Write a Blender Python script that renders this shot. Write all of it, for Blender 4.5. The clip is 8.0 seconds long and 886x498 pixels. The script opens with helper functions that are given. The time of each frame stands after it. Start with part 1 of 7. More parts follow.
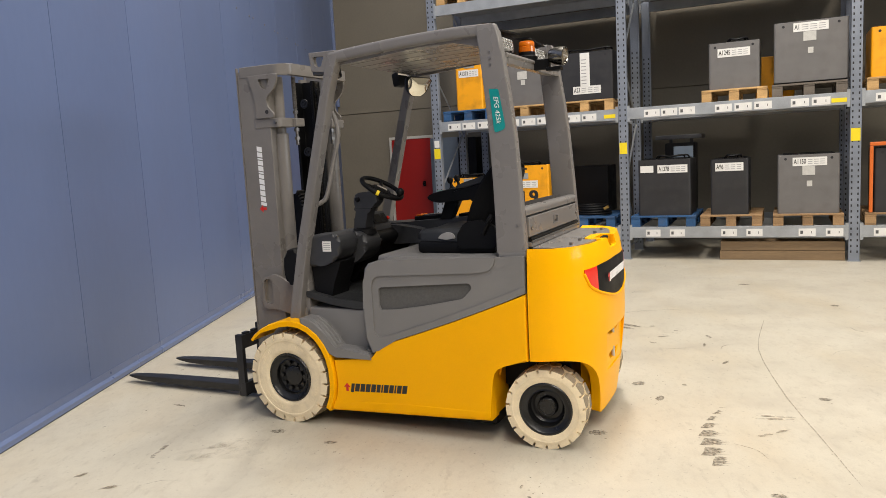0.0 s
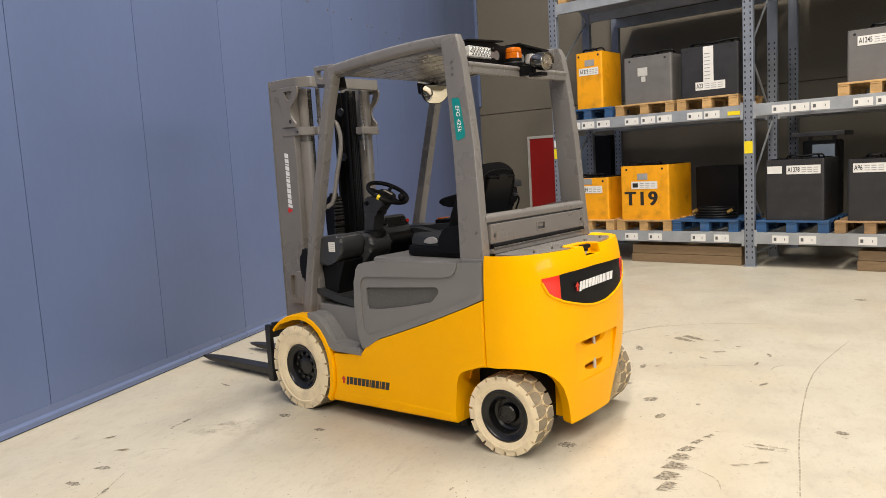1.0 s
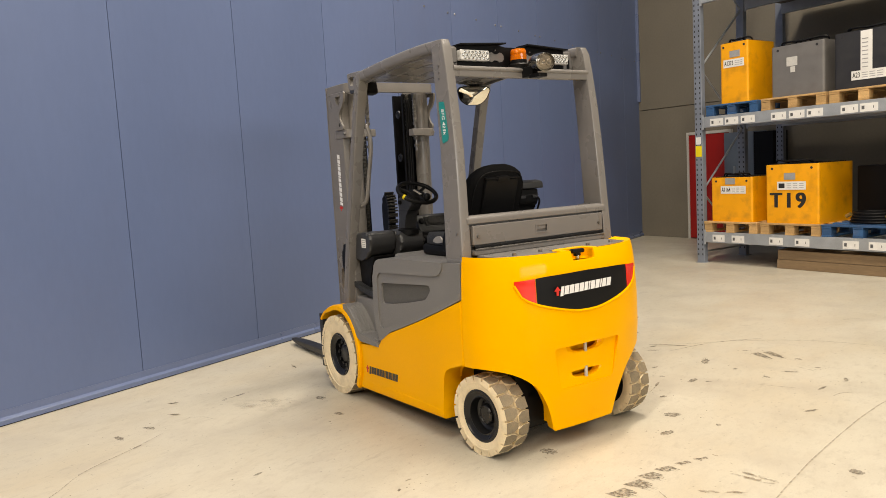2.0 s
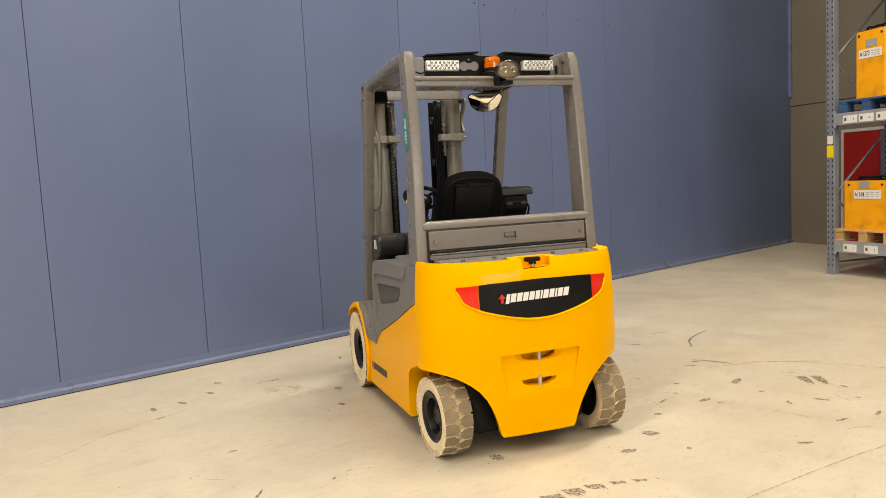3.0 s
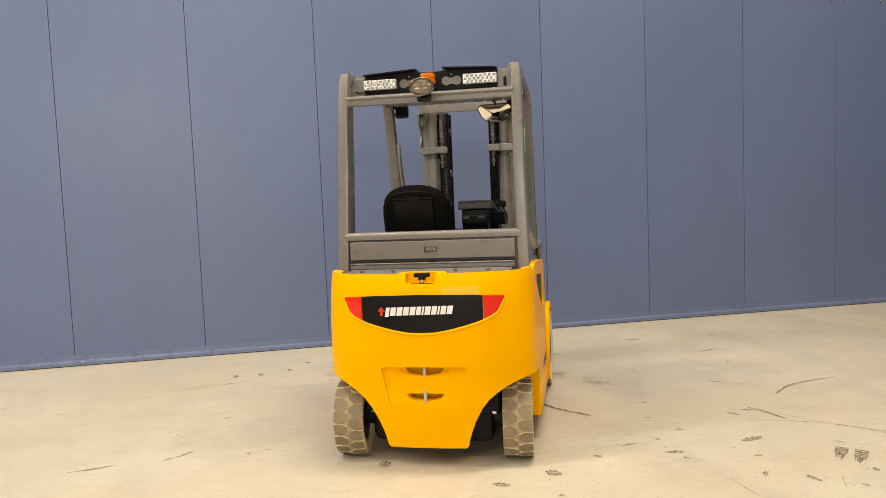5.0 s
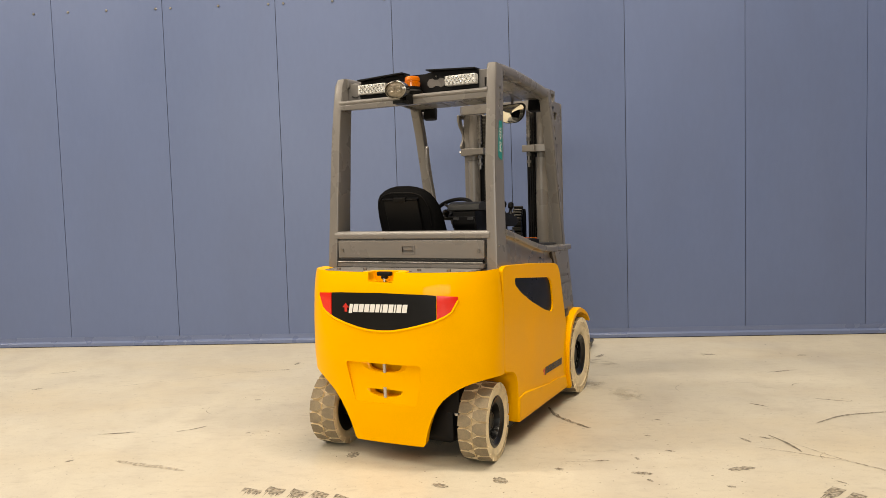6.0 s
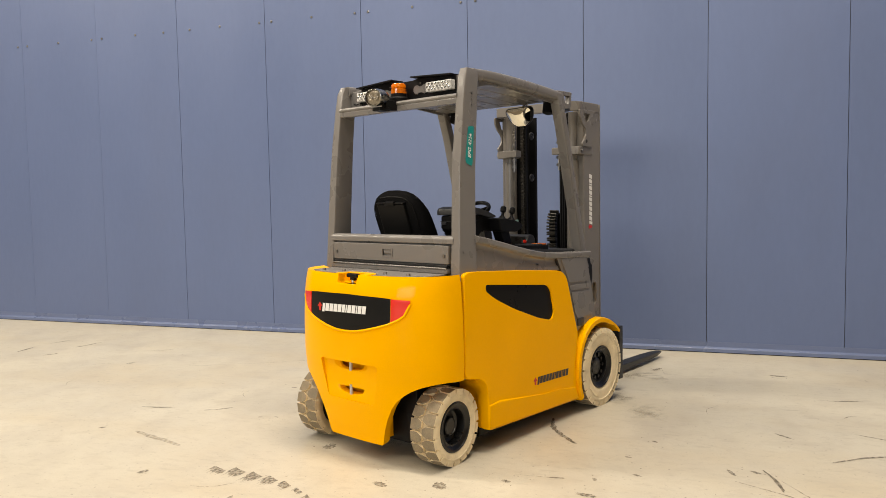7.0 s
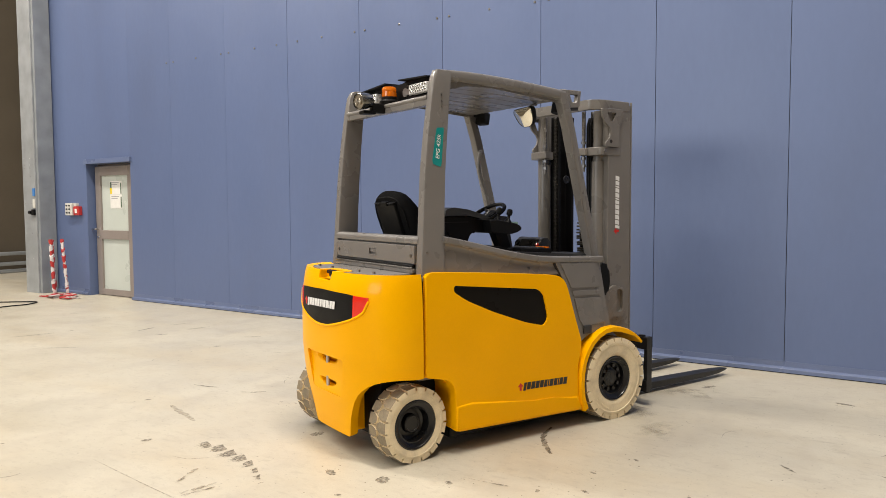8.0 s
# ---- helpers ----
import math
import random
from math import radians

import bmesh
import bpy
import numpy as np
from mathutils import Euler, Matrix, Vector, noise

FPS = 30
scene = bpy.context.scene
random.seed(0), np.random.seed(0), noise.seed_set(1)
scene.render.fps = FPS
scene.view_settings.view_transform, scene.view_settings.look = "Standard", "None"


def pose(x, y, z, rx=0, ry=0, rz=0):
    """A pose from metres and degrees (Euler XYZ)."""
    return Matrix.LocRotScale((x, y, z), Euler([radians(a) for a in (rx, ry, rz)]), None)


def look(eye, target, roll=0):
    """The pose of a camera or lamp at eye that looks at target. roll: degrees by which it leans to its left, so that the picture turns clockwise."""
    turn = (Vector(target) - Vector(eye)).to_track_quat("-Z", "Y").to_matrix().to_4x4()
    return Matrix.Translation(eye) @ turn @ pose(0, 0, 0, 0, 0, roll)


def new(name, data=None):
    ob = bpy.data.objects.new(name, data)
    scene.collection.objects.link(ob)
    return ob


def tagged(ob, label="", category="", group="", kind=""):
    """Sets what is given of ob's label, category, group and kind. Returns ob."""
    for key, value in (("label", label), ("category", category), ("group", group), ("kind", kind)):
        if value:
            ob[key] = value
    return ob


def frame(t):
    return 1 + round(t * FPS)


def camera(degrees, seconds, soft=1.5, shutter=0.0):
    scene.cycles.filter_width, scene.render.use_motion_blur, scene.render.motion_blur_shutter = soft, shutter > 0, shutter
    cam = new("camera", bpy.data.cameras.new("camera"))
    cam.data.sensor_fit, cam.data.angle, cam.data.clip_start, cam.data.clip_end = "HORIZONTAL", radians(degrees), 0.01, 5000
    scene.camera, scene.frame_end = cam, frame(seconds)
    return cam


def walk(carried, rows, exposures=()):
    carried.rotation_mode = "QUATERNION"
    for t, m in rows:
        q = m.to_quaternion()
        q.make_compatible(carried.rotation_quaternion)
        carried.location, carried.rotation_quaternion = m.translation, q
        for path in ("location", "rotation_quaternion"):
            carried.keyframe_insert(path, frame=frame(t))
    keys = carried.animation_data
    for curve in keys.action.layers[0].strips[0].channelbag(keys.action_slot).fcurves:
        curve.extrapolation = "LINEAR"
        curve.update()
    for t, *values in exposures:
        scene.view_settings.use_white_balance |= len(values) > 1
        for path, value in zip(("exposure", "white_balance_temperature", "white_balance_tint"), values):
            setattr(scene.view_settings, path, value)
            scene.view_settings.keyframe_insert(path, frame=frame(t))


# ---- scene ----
cam = camera(61.6, 8.0, soft=0.5)
PATH = [
    (0, (0.165, 0.242, 1.478), (0.045, 2.223, 1.229), -3.1),
    (0.5, (0.748, 0.254, 1.478), (0.366, 2.203, 1.24), -3.2),
    (1, (1.325, 0.351, 1.471), (0.686, 2.232, 1.241), -3.3),
    (1.5, (1.876, 0.515, 1.455), (0.975, 2.287, 1.237), -3.2),
    (1.7, (2.075, 0.605, 1.448), (1.075, 2.324, 1.233), -3.2),
    (3, (3.34, 1.469, 1.426), (1.824, 2.759, 1.237), -3.0),
    (3.5, (3.732, 1.924, 1.436), (2.069, 3.02, 1.251), -2.8),
    (4, (4.061, 2.46, 1.429), (2.276, 3.343, 1.25), -2.8),
    (4.5, (4.319, 3.013, 1.431), (2.435, 3.662, 1.263), -2.6),
    (6, (4.612, 4.803, 1.374), (2.621, 4.665, 1.241), -1.7),
    (6.5, (4.568, 5.373, 1.388), (2.61, 4.987, 1.258), -1.4),
    (7, (4.414, 5.997, 1.397), (2.527, 5.346, 1.265), -1.0),
    (7.5, (4.217, 6.554, 1.397), (2.427, 5.67, 1.268), -0.9),
    (8, (3.921, 7.083, 1.375), (2.262, 5.973, 1.255), -0.3),
]
walk(cam, [(t, look(eye, target, roll)) for t, eye, target, roll in PATH],
     [(0.0, 0.20, 6500, 12), (1.5, 0.24, 6900, 12), (3.0, 0.16, 7750, 12), (4.5, 0.15, 7700, 12), (6.5, 0.16, 7550, 12), (8.0, 0.19, 6700, 12)])

# ---- world and lamps ----
world = bpy.data.worlds.new("world")
scene.world = world
world.use_nodes = True
world.node_tree.nodes["Background"].inputs[0].default_value = (0.75, 0.85, 1.0, 1)
world.node_tree.nodes["Background"].inputs[1].default_value = 0.3


def hall_lamp(x, y, z, sx, sy, power, turn=0.0):
    data = bpy.data.lights.new("hall_lamp", "AREA")
    data.shape, data.size, data.size_y, data.energy = "RECTANGLE", sx, sy, power
    data.color = (1.0, 0.95, 0.86)
    ob = new("hall_lamp", data)
    ob.matrix_world = pose(x, y, z, 0, 0, turn)
    return ob


for row, power in ((1.0, 170), (6.2, 225), (11.5, 260)):
    for y in (-7.5, 0.0, 6.3):
        part_of = {(11.5, 6.3): 0.15, (6.2, 6.3): 0.7, (11.5, 0.0): 0.45, (6.2, 0.0): 0.45, (11.5, -7.5): 0.5, (6.2, -7.5): 1.4, (1.0, 6.3): 2.3, (1.0, 0.0): 1.62, (1.0, -7.5): 2.0}[(row, y)]
        hall_lamp(row, y, 9.2, 0.5, 4.0, power * part_of * 1.6)

# daylight through the window band in the east wall
day = hall_lamp(17.9, -0.5, 3.9, 2.4, 8.8, 620)
day.matrix_world = pose(17.9, -0.5, 3.9, 0, 90, 0)
day.data.color = (0.86, 0.93, 1.0)

# ---- materials ----


def surf(name, col, rough=0.5, metal=0.0, var=0.12, scale=6.0, fine=90.0, bump=0.05, coat=0.0, dirt=None, dirt_amount=0.0, dirt_scale=3.0,
         random_tint=0.0, spec=0.5, stretch=(1, 1, 1)):
    """A painted, moulded or sawn surface: two scales of tint, roughness that wanders, fine relief, patches of dirt."""
    m = bpy.data.materials.new(name)
    m.use_nodes = True
    nt = m.node_tree
    b = nt.nodes["Principled BSDF"]
    co = nt.nodes.new("ShaderNodeTexCoord")
    mp = nt.nodes.new("ShaderNodeMapping")
    mp.inputs["Scale"].default_value = stretch
    nt.links.new(co.outputs["Object"], mp.inputs["Vector"])

    def noise_tex(s, detail=4.0):
        n = nt.nodes.new("ShaderNodeTexNoise")
        n.inputs["Scale"].default_value, n.inputs["Detail"].default_value = s, detail
        nt.links.new(mp.outputs["Vector"], n.inputs["Vector"])
        return n.outputs["Fac"]

    def remap(sock, a0, a1, b0, b1):
        r = nt.nodes.new("ShaderNodeMapRange")
        for i, v in enumerate((a0, a1, b0, b1)):
            r.inputs[i + 1].default_value = v
        nt.links.new(sock, r.inputs[0])
        return r.outputs[0]

    def mult(a, bb):
        x = nt.nodes.new("ShaderNodeMath")
        x.operation = "MULTIPLY"
        nt.links.new(a, x.inputs[0])
        nt.links.new(bb, x.inputs[1])
        return x.outputs[0]

    big, small = noise_tex(scale), noise_tex(fine, 6.0)
    k = mult(remap(big, 0.3, 0.7, 1 - var, 1 + var), remap(small, 0.3, 0.7, 1 - var * 0.6, 1 + var * 0.6))
    if random_tint:
        info = nt.nodes.new("ShaderNodeObjectInfo")
        k = mult(k, remap(info.outputs["Random"], 0, 1, 1 - random_tint, 1 + random_tint))
    sc = nt.nodes.new("ShaderNodeVectorMath")
    sc.operation = "SCALE"
    sc.inputs[0].default_value = col
    nt.links.new(k, sc.inputs["Scale"])
    out = sc.outputs[0]
    if dirt:
        mix = nt.nodes.new("ShaderNodeMix")
        mix.data_type = "RGBA"
        fac = remap(noise_tex(dirt_scale, 8.0), 0.5, 0.78, 0.0, dirt_amount)
        nt.links.new(fac, mix.inputs[0])
        nt.links.new(out, mix.inputs[6])
        mix.inputs[7].default_value = (*dirt, 1)
        out = mix.outputs[2]
    nt.links.new(out, b.inputs["Base Color"])
    nt.links.new(remap(big, 0.3, 0.7, max(0.02, rough - 0.06), min(1, rough + 0.08)), b.inputs["Roughness"])
    b.inputs["Metallic"].default_value = metal
    b.inputs["Specular IOR Level"].default_value = spec
    if coat:
        b.inputs["Coat Weight"].default_value, b.inputs["Coat Roughness"].default_value = coat, 0.06
    if bump:
        bp = nt.nodes.new("ShaderNodeBump")
        bp.inputs["Strength"].default_value, bp.inputs["Distance"].default_value = bump, 0.004
        nt.links.new(small, bp.inputs["Height"])
        nt.links.new(bp.outputs[0], b.inputs["Normal"])
    return m


def lamp_glass(name, col, rough=0.1, glow=0.0):
    m = bpy.data.materials.new(name)
    m.use_nodes = True
    b = m.node_tree.nodes["Principled BSDF"]
    b.inputs["Base Color"].default_value = (*col, 1)
    b.inputs["Roughness"].default_value = rough
    b.inputs["Transmission Weight"].default_value = glow
    return m


YELLOW = surf("yellow_gloss_paint", (0.95, 0.445, 0.0008), 0.34, var=0.03, scale=2.5, fine=160, bump=0.01, spec=0.04, coat=0.12)
GREY = surf("grey_satin_paint", (0.178, 0.168, 0.161), 0.28, var=0.025, scale=5, fine=220, bump=0.015)
GREYMAST = surf("grey_mast_paint", (0.178, 0.165, 0.152), 0.3, var=0.07, scale=4, fine=160, bump=0.05, dirt=(0.06, 0.055, 0.05), dirt_amount=0.16, dirt_scale=7)
FADEDGREY = surf("pale_grey_plastic", (0.3, 0.29, 0.28), 0.4, var=0.05, scale=12, fine=300, bump=0.05)
MOULD = surf("grey_moulded_plastic", (0.185, 0.18, 0.176), 0.45, var=0.04, scale=6, fine=420, bump=0.25)
MESHGREY = surf("grained_insert", (0.092, 0.09, 0.087), 0.7, var=0.14, scale=60, fine=420, bump=0.8)
CHAR = surf("charcoal_plastic", (0.033, 0.034, 0.037), 0.42, var=0.08, scale=7, fine=350, bump=0.2)
BLACK = surf("black_plastic", (0.0055, 0.0055, 0.006), 0.45, var=0.1, scale=8, fine=260, bump=0.1, spec=0.16)
FABRIC = surf("black_seat_cloth", (0.006, 0.006, 0.0065), 0.9, spec=0.1, var=0.2, scale=9, fine=600, bump=0.5)
VINYL = surf("dark_grey_vinyl", (0.02, 0.021, 0.022), 0.5, var=0.1, scale=12, fine=300, bump=0.3)
IRON = surf("black_fork_steel", (0.012, 0.012, 0.013), 0.42, var=0.2, scale=7, fine=120, bump=0.15, dirt=(0.05, 0.045, 0.04), dirt_amount=0.35, dirt_scale=9)
RIMBLACK = surf("black_rim_paint", (0.0055, 0.0055, 0.006), 0.3, var=0.15, scale=12, fine=150, bump=0.1)
CHROME = surf("bright_steel", (0.6, 0.6, 0.6), 0.25, metal=1.0, var=0.1, scale=20, fine=200, bump=0.05)
PINSTEEL = surf("dull_zinc_pin", (0.5, 0.47, 0.42), 0.4, metal=0.4, var=0.1, scale=20, fine=200, bump=0.05)
CHAINDARK = surf("greased_chain", (0.05, 0.046, 0.04), 0.4, metal=0.6, var=0.3, scale=40, fine=200, bump=0.1)
CHAINSTEEL = surf("oiled_chain_steel", (0.22, 0.21, 0.2), 0.35, metal=0.8, var=0.3, scale=40, fine=200, bump=0.1)
TYRE = surf("cream_rubber", (0.8, 0.675, 0.46), 0.72, var=0.07, scale=9, fine=110, bump=0.3, dirt=(0.34, 0.27, 0.18), dirt_amount=0.45, dirt_scale=11)
GROOVE = surf("dusty_tread_groove", (0.47, 0.38, 0.25), 0.85, var=0.2, scale=14, fine=120, bump=0.4, dirt=(0.2, 0.165, 0.12), dirt_amount=0.6, dirt_scale=14)
TREAD = surf("worn_dirty_tread", (0.225, 0.18, 0.118), 0.85, var=0.2, scale=14, fine=120, bump=0.5, dirt=(0.2, 0.165, 0.12), dirt_amount=0.7, dirt_scale=16)
RED = surf("red_lamp_plastic", (0.75, 0.02, 0.008), 0.18, var=0.03, scale=30, fine=200, bump=0.02, coat=0.4)
REDMARK = surf("red_print", (0.6, 0.02, 0.012), 0.4, var=0.02, bump=0)
WHITEMARK = surf("white_print", (0.8, 0.8, 0.8), 0.4, var=0.02, bump=0)
BLACKMARK = surf("black_print", (0.02, 0.018, 0.015), 0.4, var=0.02, bump=0)
TEAL = surf("teal_sticker", (0.0, 0.24, 0.235), 0.35, var=0.03, bump=0)
PAPER = surf("white_label_paper", (0.72, 0.71, 0.68), 0.6, var=0.05, scale=12, bump=0.02)
FADED = surf("faded_label_paper", (0.5, 0.49, 0.46), 0.6, var=0.08, scale=25, bump=0.02)
CODEGREY = surf("dark_code_print", (0.1, 0.1, 0.1), 0.6, var=0.3, scale=120, fine=300, bump=0)
CODEGREEN = surf("dark_green_print", (0.06, 0.1, 0.06), 0.6, var=0.2, scale=60, bump=0)
LABELGREY = surf("faded_label_print", (0.3, 0.3, 0.3), 0.6, var=0.1, bump=0)
ORANGEPAINT = surf("orange_frame_paint", (0.62, 0.13, 0.015), 0.45, var=0.1, scale=9, bump=0.05)
YTAG = surf("yellow_tag", (0.8, 0.62, 0.01), 0.5, var=0.05, bump=0)
ORANGE = lamp_glass("orange_beacon_lens", (0.75, 0.17, 0.004), 0.12, 0.25)
LEDGLOSS = surf("led_optic", (0.42, 0.42, 0.41), 0.18, metal=0.85, var=0.1, scale=60, fine=200, bump=0.1)
LEDLENS = surf("silver_led_reflector", (0.78, 0.78, 0.76), 0.3, metal=0.3, var=0.15, scale=60, fine=200, bump=0.2)
SPOTGLASS = surf("spot_glass", (0.24, 0.205, 0.16), 0.15, metal=0.4, var=0.2, scale=30, fine=100, bump=0.1)
SMOKED = surf("smoked_chrome", (0.22, 0.21, 0.19), 0.22, metal=1.0, var=0.1, scale=20, fine=200, bump=0.05)
MIRROR = surf("mirror_glass", (0.85, 0.82, 0.72), 0.02, metal=1.0, var=0.0, bump=0)
DARKGLASS = surf("dark_window", (0.008, 0.007, 0.006), 0.3, var=0.1, scale=5, bump=0.0, spec=0.12)
YELLOWBOX = surf("yellow_battery_paint", (0.85, 0.36, 0.004), 0.42, var=0.05, scale=4, fine=120, bump=0.06, dirt=(0.09, 0.05, 0.015), dirt_amount=0.4, dirt_scale=6)
GREYBOX = surf("grey_battery_paint", (0.14, 0.134, 0.13), 0.5, var=0.07, scale=5, fine=150, bump=0.08, dirt=(0.08, 0.07, 0.06), dirt_amount=0.3, dirt_scale=6)
DARKBOX = surf("dark_battery_paint", (0.019, 0.019, 0.021), 0.5, var=0.1, scale=5, fine=150, bump=0.08, dirt=(0.06, 0.055, 0.05), dirt_amount=0.25, dirt_scale=7)
PINE = surf("pallet_pine", (0.5, 0.31, 0.13), 0.8, var=0.18, scale=5, fine=60, bump=0.4, dirt=(0.2, 0.13, 0.07), dirt_amount=0.4, dirt_scale=6, random_tint=0.2)
BLUEPINE = surf("blue_stained_pallet", (0.022, 0.085, 0.21), 0.75, var=0.2, scale=6, fine=70, bump=0.4, dirt=(0.12, 0.1, 0.09), dirt_amount=0.35, dirt_scale=8, random_tint=0.2)
# Dirty pine, its base also darkened for the shade on the low shelf.
DIRTYSHADEPINE = surf("dirty_shaded_pine", (0.3, 0.185, 0.09), 0.85, var=0.22, scale=5, fine=60, bump=0.4, dirt=(0.09, 0.06, 0.04), dirt_amount=0.6, dirt_scale=5, random_tint=0.25)
DARKPINE = surf("weathered_pallet", (0.13, 0.11, 0.09), 0.85, var=0.2, scale=6, fine=70, bump=0.4, random_tint=0.2)
PLANK = surf("brown_timber", (0.21, 0.14, 0.075), 0.75, var=0.2, scale=3, fine=40, bump=0.4, stretch=(0.25, 3, 3), random_tint=0.15)
GALV = surf("galvanised_steel", (0.36, 0.38, 0.4), 0.42, metal=0.35, var=0.12, scale=6, fine=140, bump=0.06)
GALVBLUE = surf("blue_grey_upright_steel", (0.225, 0.25, 0.295), 0.42, metal=0.3, var=0.12, scale=5, fine=140, bump=0.06)
HOLE = surf("punched_hole", (0.02, 0.02, 0.022), 0.8, var=0, bump=0)
WALLBLUE = surf("blue_wall_panel_paint", (0.100, 0.139, 0.263), 0.38, var=0.035, scale=0.8, fine=24, bump=0.03, dirt=(0.092, 0.118, 0.205), dirt_amount=0.35, dirt_scale=1.4, random_tint=0.03, stretch=(1, 1, 0.35))
TRIMBLUE = surf("blue_trim_paint", (0.116, 0.152, 0.268), 0.3, var=0.05, scale=3, fine=60, bump=0.03, dirt=(0.11, 0.135, 0.21), dirt_amount=0.25, dirt_scale=4)
CONCRETE = surf("grey_brown_concrete", (0.19, 0.168, 0.13), 0.85, var=0.06, scale=1.2, fine=30, bump=0.15, dirt=(0.15, 0.13, 0.1), dirt_amount=0.3, dirt_scale=1.5)
REDDOOR = surf("red_door_paint", (0.34, 0.012, 0.008), 0.4, var=0.05, scale=3, bump=0.03)
OFFWHITE = surf("off_white_frame", (0.55, 0.53, 0.48), 0.5, var=0.05, bump=0.03)
DOORGREY = surf("grey_door_frame", (0.3, 0.26, 0.24), 0.45, metal=0.3, var=0.05, bump=0.03)
FROST = surf("frosted_door_panel", (0.5, 0.54, 0.5), 0.3, var=0.04, scale=2, bump=0.02)
COLUMN = surf("galvanised_column", (0.28, 0.3, 0.32), 0.45, metal=0.3, var=0.15, scale=4, fine=80, bump=0.08)
BROWNWALL = surf("brown_cladding", (0.13, 0.105, 0.075), 0.7, var=0.08, scale=1.5, bump=0.05)
CEIL = surf("ceiling_sheet", (0.14, 0.14, 0.135), 0.7, var=0.05, scale=1.0, bump=0.05)
TAPE = surf("red_tape", (0.42, 0.025, 0.025), 0.5, var=0.08, bump=0.05)
TAPEWHITE = surf("white_tape", (0.6, 0.56, 0.55), 0.5, var=0.08, bump=0.05)
SWITCHGREY = surf("switch_box_plastic", (0.6, 0.59, 0.55), 0.5, var=0.05, bump=0.02)
TEALGLASS = surf("pale_teal_display", (0.2, 0.34, 0.32), 0.2, var=0.05, bump=0)
BLUECAB = surf("blue_grey_cabinet", (0.16, 0.2, 0.25), 0.5, var=0.06, bump=0.04)


def floor_material():
    m = bpy.data.materials.new("cream_sealed_concrete")
    m.use_nodes = True
    nt = m.node_tree
    b = nt.nodes["Principled BSDF"]
    geo = nt.nodes.new("ShaderNodeNewGeometry")

    def noise_tex(s, detail, stretch=(1, 1, 1), turn=0.0, rough=0.55):
        mp = nt.nodes.new("ShaderNodeMapping")
        mp.inputs["Scale"].default_value = stretch
        mp.inputs["Rotation"].default_value = (0, 0, turn)
        nt.links.new(geo.outputs["Position"], mp.inputs["Vector"])
        n = nt.nodes.new("ShaderNodeTexNoise")
        n.inputs["Scale"].default_value, n.inputs["Detail"].default_value, n.inputs["Roughness"].default_value = s, detail, rough
        nt.links.new(mp.outputs["Vector"], n.inputs["Vector"])
        return n.outputs["Fac"]

    def remap(sock, a0, a1, b0, b1):
        r = nt.nodes.new("ShaderNodeMapRange")
        for i, v in enumerate((a0, a1, b0, b1)):
            r.inputs[i + 1].default_value = v
        nt.links.new(sock, r.inputs[0])
        return r.outputs[0]

    def over(below, fac, col):
        mix = nt.nodes.new("ShaderNodeMix")
        mix.data_type = "RGBA"
        nt.links.new(fac, mix.inputs[0])
        if isinstance(below, tuple):
            mix.inputs[6].default_value = (*below, 1)
        else:
            nt.links.new(below, mix.inputs[6])
        mix.inputs[7].default_value = (*col, 1)
        return mix.outputs[2]

    c = over((0.487, 0.447, 0.358), remap(noise_tex(0.55, 3), 0.35, 0.65, 0, 1), (0.525, 0.489, 0.4))
    c = over(c, remap(noise_tex(1.3, 6, (1, 0.45, 1), 0.6), 0.48, 0.7, 0, 0.7), (0.47, 0.4, 0.285))
    c = over(c, remap(noise_tex(2.6, 8, (0.5, 1, 1), -0.4), 0.52, 0.72, 0, 0.7), (0.42, 0.38, 0.31))
    c = over(c, remap(noise_tex(5.5, 9, (1, 0.6, 1), 1.1, 0.65), 0.5, 0.72, 0, 0.55), (0.4, 0.355, 0.285))
    c = over(c, remap(noise_tex(9.0, 10, (1, 0.3, 1), 0.4, 0.7), 0.6, 0.74, 0, 0.75), (0.3, 0.265, 0.21))
    c = over(c, remap(noise_tex(24.0, 8, (1, 0.5, 1), -0.9, 0.7), 0.52, 0.72, 0, 0.6), (0.36, 0.32, 0.255))
    c = over(c, remap(noise_tex(45.0, 5), 0.64, 0.72, 0, 0.7), (0.16, 0.14, 0.11))
    c = over(c, remap(noise_tex(120.0, 3), 0.45, 0.75, 0, 0.5), (0.42, 0.38, 0.31))
    nt.links.new(c, b.inputs["Base Color"])
    nt.links.new(remap(noise_tex(1.7, 6), 0.3, 0.7, 0.3, 0.55), b.inputs["Roughness"])
    bp = nt.nodes.new("ShaderNodeBump")
    bp.inputs["Strength"].default_value, bp.inputs["Distance"].default_value = 0.12, 0.004
    nt.links.new(noise_tex(30, 6), bp.inputs["Height"])
    nt.links.new(bp.outputs[0], b.inputs["Normal"])
    return m


